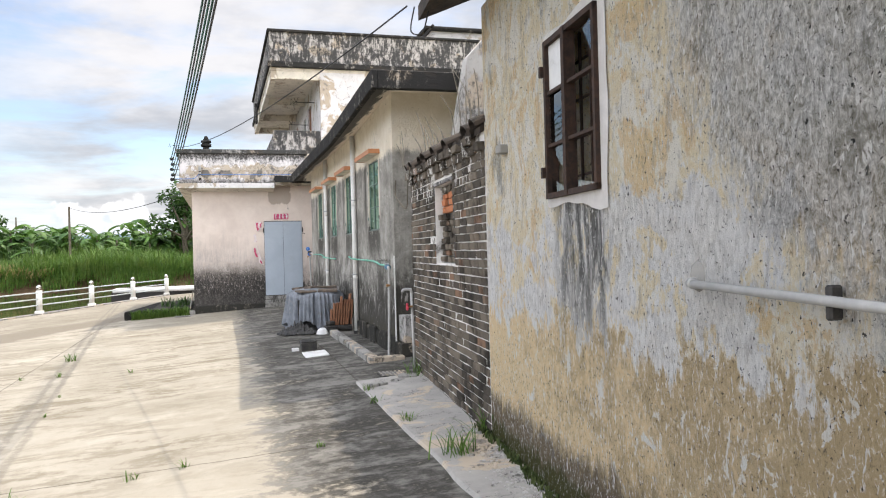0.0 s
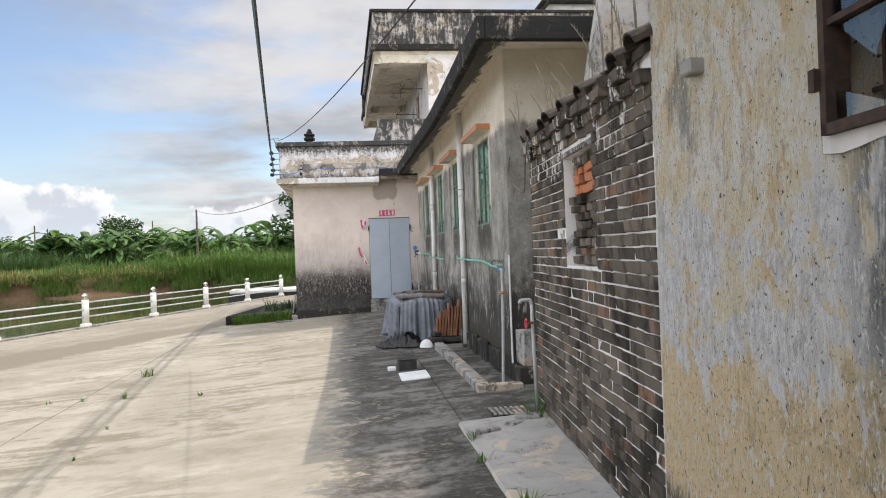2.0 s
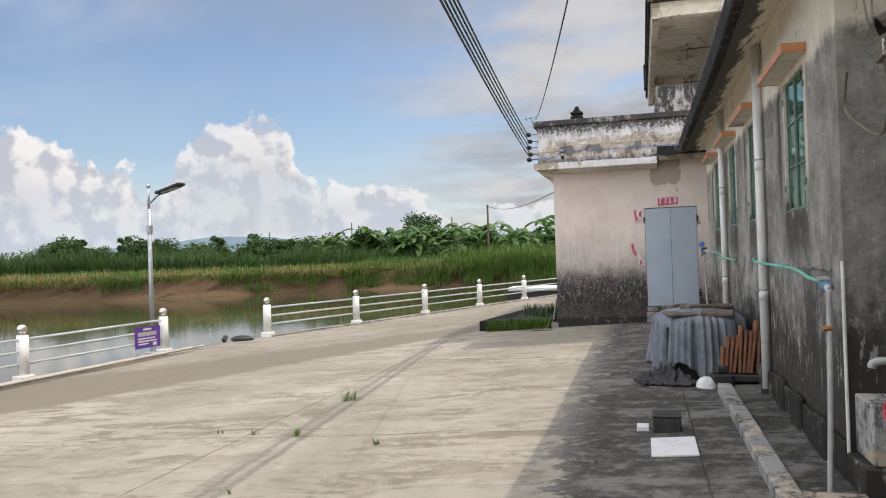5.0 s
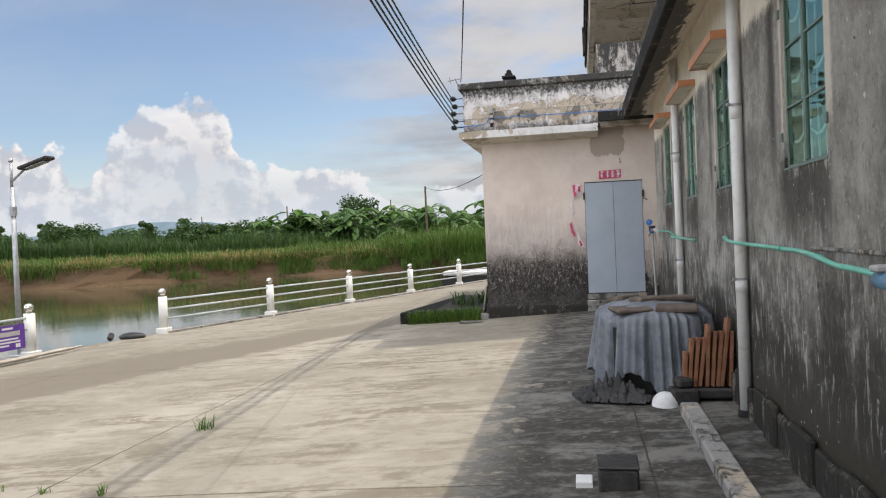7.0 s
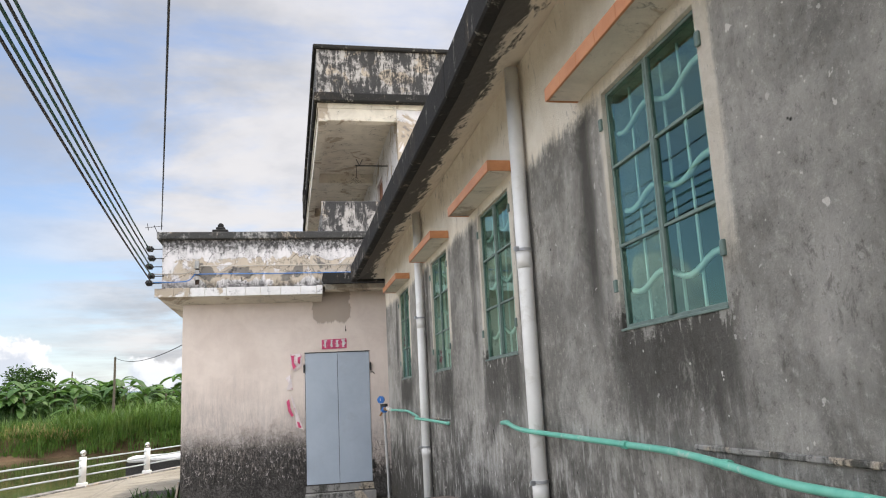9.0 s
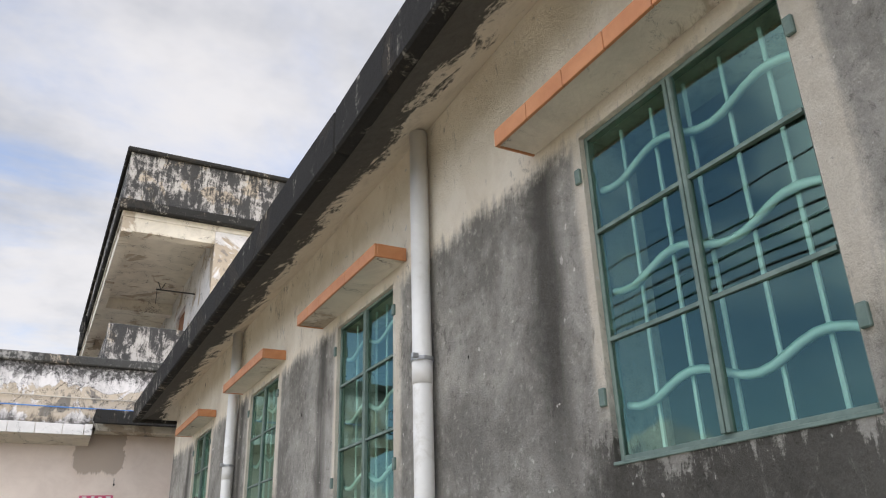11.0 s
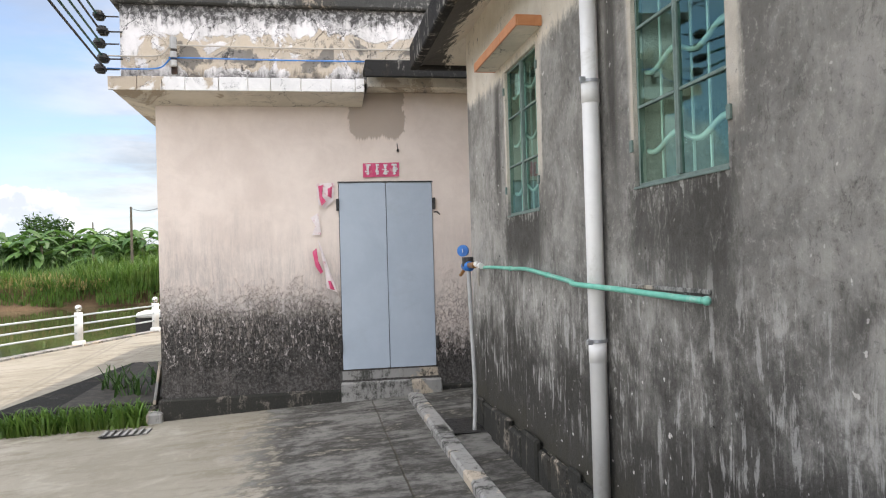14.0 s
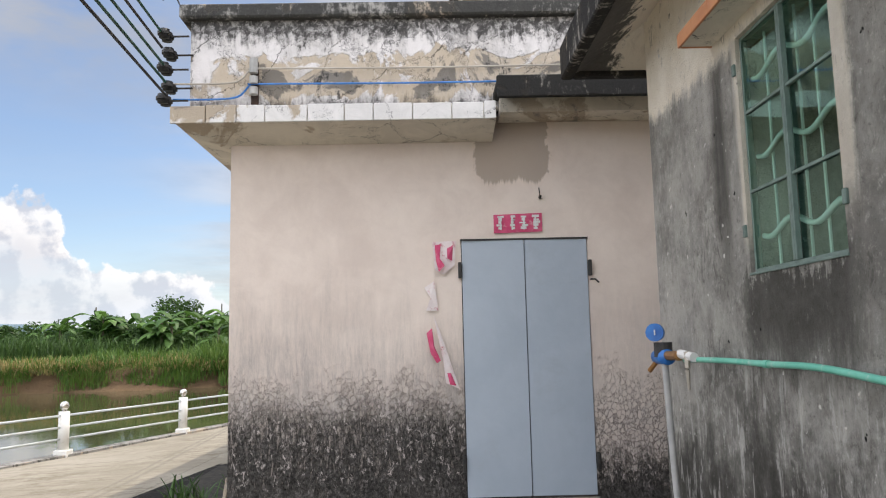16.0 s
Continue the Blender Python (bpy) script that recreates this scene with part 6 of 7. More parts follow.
def cables():
    c = thing("overhead_cables", (-0.95, 21.0, 3.6), "five green and black overhead cables", "cables")
    for k, z in enumerate(HEIGHTS):
        pts = []
        for j in range(25):
            s = j / 24
            y = 20.9 - 46 * s
            x = -0.98 + 46 * s * 0.079 + 0.015 * k * (1 - s)
            zz = 3.8 + (z - 3.8) * (1 - 0.75 * min(1, 1.6 * s)) - 0.033 * 46 * s + 4.3 * s * s
            pts.append((x, y, zz))
        part("cable", tube(pts, 0.011, 6), WIRE_GREEN if k in (0, 2, 3) else WIRE_BLACK, c)
    w = thing("service_cable", (-0.3, 21.0, 4.3), "single black cable slung to the old house", "cable")
    pts = [Vector((-0.80, 20.95, 4.36)).lerp(Vector((1.66, 5.5, 3.42)), t / 16) - Vector((0, 0, 0.25 * 4 * (t / 16) * (1 - t / 16))) for t in range(17)]
    part("cable", tube(pts, 0.007, 6), WIRE_BLACK, w)
    part("loop", tube(smooth_line([(1.72, 5.5, 3.42), (1.70, 5.55, 3.24), (1.78, 5.5, 3.22), (1.82, 5.45, 3.38)]), 0.006, 6), WIRE_BLACK, w)
    f = thing("wall_cables", (0.8, EY - 0.2, 3.7), "pale and blue cables stretched along the parapet", "cables")
    for z, mt in ((3.79, ROPE), (3.66, BLUE)):
        a = [(-0.92, EY - 0.2, z - 0.12), (-0.6, EY - 0.19, z - 0.12), (-0.4, EY - 0.19, z - 0.10), (-0.3, EY - 0.2, z - 0.01), (-0.2, EY - 0.2, z), (1.0, EY - 0.19, z - 0.006), (2.5, EY - 0.19, z)]
        part("cable", tube(smooth_line(a, 5), 0.008, 6), mt, f)
    r = thing("cable_rack", (-0.27, EY - 0.15, 3.5), "rusty cable rack with porcelain spools on the parapet", "bracket")
    part("plate", box(-0.30, -0.24, EY - 0.175, EY - 0.151, 3.50, 3.86, 0.004), RUST, r)
    for z in (3.60, 3.69, 3.78, 3.84):
        part("spool", tube([(-0.27, EY - 0.21, z - 0.03), (-0.27, EY - 0.21, z + 0.03)], 0.035, 10), PVC_GREY, r)
    o = thing("roof_finial", (-0.12, 23.5, 3.62), "dark stepped finial on a post of the flat roof", "finial")
    for k, (r, z0, z1) in enumerate(((0.09, 3.621, 4.74), (0.15, 4.7405, 4.80), (0.11, 4.8005, 4.86), (0.145, 4.8605, 4.91), (0.085, 4.9105, 4.97))):
        part(("post", "base", "neck", "roof_step", "upper_step")[k], box(-0.12 - r, -0.12 + r, 23.5 - r, 23.5 + r, z0, z1, 0.012), FASCIA, o)
    part("cap", ball((-0.12, 23.5, 5.0), 0.06, None, (1, 1, 1.1)), FASCIA, o)
    a = thing("aerial", (-0.9, 21.0, 4.3), "thin bent wire aerial on the parapet corner", "aerial")
    part("rod", tube([(-0.86, 21.05, 4.3), (-0.92, 21.0, 4.44)], 0.006, 5), BLACKIRON, a)
    part("rod", tube([(-1.05, 21.0, 4.40), (-0.78, 21.0, 4.43)], 0.005, 5), BLACKIRON, a)
    part("rod", tube([(-1.0, 21.0, 4.36), (-1.02, 21.0, 4.47)], 0.005, 5), BLACKIRON, a)


cables()

# ---- the planter and drains ----


def planter():
    p = thing("planter", (-1.4, 21.9, -0.3), "low black concrete bed wall with weeds at its foot", "planter")
    bm = bmesh.new()
    q = [(-2.3, 21.46), (-0.55, 21.22), (-0.53, 25.2), (-1.7, 25.4)]
    lo = [bm.verts.new((x, y, -0.75)) for x, y in q]
    hi = [bm.verts.new((x, y, 0.02)) for x, y in q]
    bm.faces.new(hi)
    bm.faces.new(lo[::-1])
    for k in range(4):
        bm.faces.new((lo[k], lo[(k + 1) % 4], hi[(k + 1) % 4], hi[k]))
    bmesh.ops.recalc_face_normals(bm, faces=bm.faces)
    bmesh.ops.bevel(bm, geom=bm.edges[:], offset=0.025, segments=1, affect="EDGES")
    part("bed", bm, BED, p)
    part("soil", box(-1.6, -0.62, 21.5, 25.0, 0.021, 0.05, 0.01), BLACKSOIL, p)
    part("corner_block", box(-0.66, -0.48, 21.10, 21.45, -0.5, 0.0, 0.02), KERB, p)
    l = thing("leaning_board", (-0.6, 21.55, 0.05), "narrow grey board leaning on the wall corner", "board")
    part("board", box(-0.595, -0.565, 21.42, 21.6, 0.03, 0.5, 0.004, None, Matrix.Rotation(radians(9), 3, "Y")), KERB, l)
    for n, (gx, gy, w, d) in enumerate(((-0.75, 20.75, 0.46, 0.24), (2.12, 8.42, 0.34, 0.30))):
        g = thing("drain_grate", (gx, gy, yard_z(gx, gy)), "flat slotted drain grate in the concrete", "grate", "drain grates")
        z = yard_z(gx, gy)
        # flat black sheet stands in for the dark between the slats
        part("pit", box(gx - w / 2, gx + w / 2, gy - d / 2, gy + d / 2, z + 0.006, z + 0.014), BLACKBAG, g)
        k = 7
        for i in range(k):
            x = gx - w / 2 + w * (i + 0.5) / k
            part("slat", box(x - w / k * 0.27, x + w / k * 0.27, gy - d / 2, gy + d / 2, z + 0.0145, z + 0.026, 0.002), KERB, g)
    s = thing("sump", (2.3, 19.5, 0.02), "drain sump beside the wall, its dark opening a flat black sheet", "drain")
    # no hollow here: a thin black sheet gives the sump's dark
    part("pit", box(2.2, 2.5, 19.1, 19.7, 0.05, 0.058), BLACKBAG, s)
    part("rim", box(2.05, 2.2, 19.0, 20.9, 0.0, 0.10, 0.02), KERB, s)


planter()

# ---- clutter in the yard ----


def tarp_pile():
    t = thing("tarp_pile", (1.95, 14.45, 0.0), "heap under a draped grey tarpaulin, weighted with slabs", "tarpaulin")
    cx, cy = 1.95, 14.5
    bm = bmesh.new()
    n, levels = 220, 18
    rings = []
    for j in range(levels):
        f = j / (levels - 1)
        ring = []
        for k in range(n):
            a = k * math.tau / n
            c, s = math.cos(a), math.sin(a)
            sq = (abs(c) ** 3.2 + abs(s) ** 3.2) ** (-1 / 3.2)
            fold = (0.6 * math.sin(a * 17 + 2 * math.sin(a * 3)) + 0.7 * math.sin(a * 29 + 3 * math.sin(a * 5) + 1.3) + 0.5 * math.sin(a * 47)) * 0.036 * (1.0 + 0.9 * noise.noise((c * 2.5, s * 2.5, 8.0)))
            if f < 0.35:
                g = f / 0.35
                r = g ** 0.8
                z = 0.80 - 0.10 * g ** 3 + 0.03 * noise.noise((c * g * 3, s * g * 3, 2))
                r *= 0.93
                fo = fold * g * g * 0.6
            else:
                g = (f - 0.35) / 0.65
                r = 0.93 + 0.10 * g
                hem = 0.10 + 0.13 * math.sin(a * 6.0 + 1.1) + 0.09 * noise.noise((c * 3, s * 3, 6))
                hem = max(-0.01, hem)
                z = 0.70 + (hem - 0.70) * g
                fo = fold * (0.6 + g)
            rx, ry = 0.53 * r * sq + fo, 0.78 * r * sq + fo
            ring.append(bm.verts.new((cx + rx * c, cy + ry * s, z)))
        rings.append(ring)
    for a, b in zip(rings, rings[1:]):
        for k in range(n):
            bm.faces.new((a[k], b[k], b[(k + 1) % n], a[(k + 1) % n]))
    bmesh.ops.remove_doubles(bm, verts=bm.verts, dist=0.0005)
    bmesh.ops.recalc_face_normals(bm, faces=bm.faces)
    part("sheet", bm, TARP, t, smooth=True)
    part("core", box(1.55, 2.38, 13.85, 15.1, 0.01, 0.62), BLACKBAG, t)
    random.seed(6)
    for x, y, z, w, d, h, r in ((1.72, 14.0, 0.765, 0.34, 0.26, 0.035, 20), (2.12, 13.97, 0.77, 0.36, 0.24, 0.05, -8), (1.9, 14.4, 0.815, 0.30, 0.2, 0.05, 35), (2.2, 14.6, 0.805, 0.3, 0.3, 0.05, 5), (1.7, 14.9, 0.785, 0.3, 0.2, 0.05, 50)):
        s = thing("weight_slab", (x, y, z - h), "broken brown slab lying on the tarpaulin", "slab", "slabs on the tarpaulin")
        bm = box(x - w / 2, x + w / 2, y - d / 2, y + d / 2, z - h / 2, z + h / 2, 0.012, None, Matrix.Rotation(radians(r), 3, "Z") @ Matrix.Rotation(radians(random.uniform(-6, 6)), 3, "X"))
        part("slab", bm, RUBBLE, s)
    b = thing("black_bag", (1.48, 13.72, 0.0), "crumpled black plastic sheet on the ground", "plastic")
    bm = bmesh.new()
    bmesh.ops.create_grid(bm, x_segments=60, y_segments=40, size=0.5)
    for v in bm.verts:
        u, w = v.co.x, v.co.y
        e = max(0, 1 - (2 * abs(u)) ** 2.2) * max(0, 1 - (2 * abs(w)) ** 2.2)
        x, y = 1.52 + u * 0.62 - w * 0.1, 13.68 + w * 0.34 - u * 0.22
        h = 0.15 * e * (0.5 + 1.6 * abs(noise.noise((u * 9, w * 9, 3)))) + 0.07 * abs(noise.noise((u * 24, w * 24, 1)))
        v.co = Vector((x, y, yard_z(x, y) + 0.008 + max(0, h)))
    part("sheet", bm, BLACKBAG, b, smooth=True)
    h = thing("white_helmet", (1.94, 13.38, 0.0), "upturned white plastic bowl on the ground", "bowl")
    bm = ball((1.94, 13.42, 0.02), 0.115, None, (1.0, 1.1, 1.0), 3)
    bmesh.ops.bisect_plane(bm, geom=bm.verts[:] + bm.edges[:] + bm.faces[:], plane_co=(1.94, 13.42, 0.02), plane_no=(0, 0, -1), clear_outer=True)
    part("shell", bm, WHITE_SHEET, h, smooth=True)
    l = thing("charred_block", (2.12, 13.42, 0.0), "dark charred timber blocks", "timber")
    for a in ((1.98, 2.2, 13.36, 13.56, 0.02, 0.16, 8), (2.2, 2.5, 13.45, 13.68, 0.06, 0.15, -4), (2.02, 2.16, 13.4, 13.55, 0.161, 0.24, 15)):
        part("block", box(*a[:6], 0.02, None, Matrix.Rotation(radians(a[6]), 3, "Z")), BLACKIRON, l)
    for k in range(9):
        x = 2.12 + k * 0.046
        top = 0.40 + 0.11 * (k % 3 == 1) + 0.05 * (k > 4) - (0.12 if k < 2 else 0)
        p = thing("timber_offcut", (x, 13.6, 0.15), "reddish old timber offcut leaning on the pile", "plank", "planks against the wall")
        part("plank", box(x - 0.015, x + 0.015, 13.5, 13.64, 0.152, 0.16 + top, 0.004, None, Matrix.Rotation(radians(4 + (k % 4) * 1.5), 3, "Y") @ Matrix.Rotation(radians(-5), 3, "X")), WOOD, p)
    q = thing("white_board", (1.5, 10.85, 0.0), "flat white board lying on the concrete", "board")
    part("board", box(1.33, 1.67, 10.58, 11.12, 0.004, 0.022, 0.004, None, Matrix.Rotation(radians(4), 3, "Y").inverted()), WHITE_SHEET, q)
    k = thing("black_crate", (1.46, 11.5, 0.0), "small black box on the concrete", "box")
    part("body", box(1.35, 1.58, 11.34, 11.6, -0.005, 0.125, 0.012), BLACKIRON, k)
    part("lid", box(1.345, 1.585, 11.335, 11.605, 0.126, 0.142, 0.006), BLACKBAG, k)
    c = thing("white_tile", (1.29, 11.5, 0.0), "small white tile scrap on the concrete", "tile")
    part("scrap", box(1.22, 1.32, 11.42, 11.56, -0.015, 0.03, 0.005), WHITE_SHEET, c)
    for n, (x, y, w, d, h, r) in enumerate(((1.78, 7.75, 0.24, 0.11, 0.06, 20), (2.2, 8.05, 0.22, 0.14, 0.06, -15), (2.05, 7.9, 0.16, 0.10, 0.045, 40))):
        s = thing("loose_brick", (x, y, yard_z(x, y)), "mossy loose brick on the concrete", "brick", "loose bricks")
        z = yard_z(x, y)
        part("brick", box(x - w / 2, x + w / 2, y - d / 2, y + d / 2, z - 0.005, z + h, 0.012, None, Matrix.Rotation(radians(r), 3, "Z")), KERB, s)


tarp_pile()


def apron():
    """The newer cement strip along the old walls, with gravel at the yellow wall's foot."""
    bm = bmesh.new()
    rows = []
    for k in range(26):
        y = 3.2 + k * 0.2
        edge = 1.62 + 0.03 * noise.noise((0, y * 1.5, 0))
        far = (2.165 + 0.08 * (y - 5.2)) - 0.012
        rows.append([bm.verts.new((x, y, yard_z(x, y) + 0.028 + 0.008 * noise.noise((x * 4, y * 4, 1)))) for x in (edge, edge + 0.02, (edge + far) / 2, far)])
        rows[-1][0].co.z -= 0.035
    for a, b in zip(rows, rows[1:]):
        for j in range(3):
            bm.faces.new((a[j], a[j + 1], b[j + 1], b[j]))
    bmesh.ops.recalc_face_normals(bm, faces=bm.faces)
    solid("pavement_apron", bm, APRON, "pale worn cement strip along the brick wall", "pavement")
    bm = bmesh.new()
    random.seed(8)
    for k in range(900):
        y = random.uniform(2.2, 5.4)
        far = 2.165 + 0.095 * (y - 5.2)
        x = far - abs(random.gauss(0, 0.13)) - 0.01
        r = random.uniform(0.006, 0.018)
        z = yard_z(x, y) + 0.03
        vs = bmesh.ops.create_icosphere(bm, subdivisions=1, radius=r)["verts"]
        for v in vs:
            v.co = Vector((v.co.x * random.uniform(0.8, 1.3) + x, v.co.y + y, v.co.z * 0.7 + z))
    part_ob = solid("gravel", bm, PALEBLOCK, "loose grey gravel at the foot of the yellow wall", "gravel", "stuff")


apron()


def blades(bm, x, y, z, n, h, spread, rnd, wide=0.012):
    for k in range(n):
        a = rnd.uniform(0, math.tau)
        l = h * rnd.uniform(0.5, 1.1)
        r = rnd.uniform(0.2, 1.0) * spread
        bx, by = x + rnd.gauss(0, spread * 0.25), y + rnd.gauss(0, spread * 0.25)
        w = wide * rnd.uniform(0.6, 1.2)
        dx, dy = math.cos(a), math.sin(a)
        pts = [(0, 0, w), (0.35, 0.6, w * 0.9), (0.75, 0.92, w * 0.6), (1.05, 1.0, 0.0)]
        last = None
        for f, g, ww in pts:
            p = Vector((bx + dx * r * f, by + dy * r * f, z + l * g))
            s = Vector((-dy, dx, 0)) * ww
            cur = [bm.verts.new(p - s), bm.verts.new(p + s)] if ww else [bm.verts.new(p)]
            if last:
                bm.faces.new(last + cur[::-1] if len(cur) == 2 else last + cur)
            last = cur


def weeds():
    rnd = random.Random(5)
    spots = [(1.78, 4.85, 0.24, 46), (1.70, 6.05, 0.14, 24), (1.62, 7.0, 0.12, 20), (2.18, 5.32, 0.30, 40), (1.66, 7.6, 0.12, 22), (0.92, 5.70, 0.07, 12), (-0.1, 5.72, 0.09, 14), (-0.45, 5.6, 0.10, 12), (-1.15, 5.3, 0.16, 12), (-2.2, 13.4, 0.17, 34),
             (-2.05, 11.65, 0.10, 18), (-2.55, 11.72, 0.08, 12), (-1.05, 11.2, 0.08, 10), (-3.0, 11.8, 0.07, 8), (2.30, 8.0, 0.28, 26), (-1.7, 9.8, 0.06, 8), (-1.62, 8.6, 0.06, 8)]
    for x, y, h, n in spots:
        w = thing("weed", (x, y, yard_z(x, y)), "green weed tuft growing from a concrete joint", "weed", "weeds in the yard")
        bm = bmesh.new()
        blades(bm, x, y, yard_z(x, y) - 0.005, n, h * 0.8, h * 0.9, rnd, 0.005)
        part("tuft", bm, GRASS, w)
    for k in range(9):
        x, y = -2.0 + k * 0.16, 21.40 - k * 0.028
        w = thing("weed", (x, y, yard_z(x, y)), "bushy green weeds at the foot of the bed", "weed", "weeds at the bed")
        bm = bmesh.new()
        blades(bm, x, y - 0.06, yard_z(x, y) - 0.01, 70, 0.26, 0.20, rnd, 0.011)
        part("tuft", bm, GRASS, w)
    for x, y in ((-1.0, 22.1), (-1.3, 22.6), (-0.8, 22.8)):
        w = thing("weed", (x, y, 0.05), "leafy weed growing on the bed", "weed", "weeds on the bed")
        bm = bmesh.new()
        blades(bm, x, y, 0.04, 34, 0.30, 0.30, rnd, 0.012)
        part("tuft", bm, LEAF, w)
    # moss along the foot of the yellow wall
    bm = bmesh.new()
    for k in range(260):
        y = rnd.uniform(2.0, 5.5)
        x = 2.165 + 0.095 * (y - 5.2) - 0.012 - abs(rnd.gauss(0, 0.03))
        blades(bm, x, y, yard_z(x, y) + 0.03, 3, 0.05, 0.04, rnd, 0.007)
    solid("moss", bm, MOSS, "dark moss and grass along the wall foot", "moss", "stuff")


weeds()


def fern(base, h, lean, rnd):
    f = thing("dry_fern", base, "dry pale fern frond rooted in the shed roof", "fern", "ferns on the shed roof")
    b = Vector(base)
    tip = b + Vector((lean[0], lean[1], h))
    midp = (b + tip) / 2 + Vector((-lean[0] * 0.25, -lean[1] * 0.25, 0.02))
    line = smooth_line([b, midp, tip], 7)
    part("stem", tube(line, 0.006, 5, None, 0.002), FERN, f)
    bm = bmesh.new()
    n = 15
    for k in range(n):
        t = 0.18 + 0.8 * k / n
        p = line[min(int(t * (len(line) - 1)), len(line) - 1)]
        l = 0.10 * (1 - 0.75 * t) * h / 0.4 + 0.012
        for s in (-1, 1):
            d = Vector((0.25 * s, 0.8 * s, 0.45)).normalized()
            w = Vector((0, 0, 0.006))
            e = p + d * l
            bm.faces.new([bm.verts.new(q) for q in (p - w, p + d * l * 0.5 - w * 1.4 + Vector((0.004, 0, 0)), e, p + d * l * 0.5 + w * 1.4)])
    part("leaflets", bm, FERN, f)


rnd = random.Random(12)
for u, h in ((3.32, 0.30), (3.22, 0.42), (3.05, 0.36), (2.85, 0.62), (2.7, 0.40), (2.5, 0.34), (2.35, 0.46), (2.1, 0.34), (1.85, 0.38), (1.4, 0.40), (1.15, 0.62), (0.95, 0.55), (0.75, 0.5), (0.5, 0.42)):
    p = shed(u, SHED_H + 0.06 + (0.10 if u < 1.5 else 0), -0.1 if u < 3.1 else 0.1)
    fern(tuple(p), h, (rnd.uniform(-0.12, 0.02), rnd.uniform(-0.05, 0.16)), rnd)
r = thing("hanging_root", tuple(shed(3.2, 2.3, 0.1)), "thin bare root hanging from the shed roof", "root")
part("root", tube(smooth_line([shed(2.7, 2.42, 0.12), shed(2.75, 2.2, 0.14), shed(3.0, 1.98, 0.12), shed(3.4, 2.08, 0.14), shed(3.7, 2.2, 0.14), shed(3.62, 2.36, 0.14)]), 0.006, 5), BARK, r)

# ---- railing, lamp, sign ----


def rail_post(x, y):
    z = yard_z(x, y) + 0.05
    p = thing("rail_post", (x, y, z), "white painted concrete post with a steel ball", "post", "railing posts")
    part("foot", box(x - 0.14, x + 0.14, y - 0.14, y + 0.14, z - 0.06, z + 0.09, 0.015), WHITEPAINT, p)
    part("shaft", tube([(x, y, z + 0.09), (x, y, z + 0.84)], 0.105, 16), WHITEPAINT, p, smooth=True)
    part("neck", tube([(x, y, z + 0.84), (x, y, z + 0.875)], 0.05, 12), CHROME, p)
    part("ball", ball((x, y, z + 0.955), 0.09, None, (1, 1, 1), 3), CHROME, p, "tarnished steel ball", True)


for x, y in RAIL:
    rail_post(x, y)
for (xa, ya), (xb, yb) in zip(RAIL, RAIL[1:]):
    if abs(ya - 20.25) < 0.01:
        continue
    a, b = Vector((xa, ya, yard_z(xa, ya) + 0.05)), Vector((xb, yb, yard_z(xb, yb) + 0.05))
    d = (b - a).normalized() * 0.1
    bay = thing("rail_bay", tuple((a + b) / 2), "three pale steel rails between two posts", "railing", "railing bays")
    for h in (0.30, 0.53, 0.76):
        up = Vector((0, 0, h))
        part("rail", tube([a + d + up, b - d + up], 0.024, 8), RAILSTEEL, bay, smooth=True)


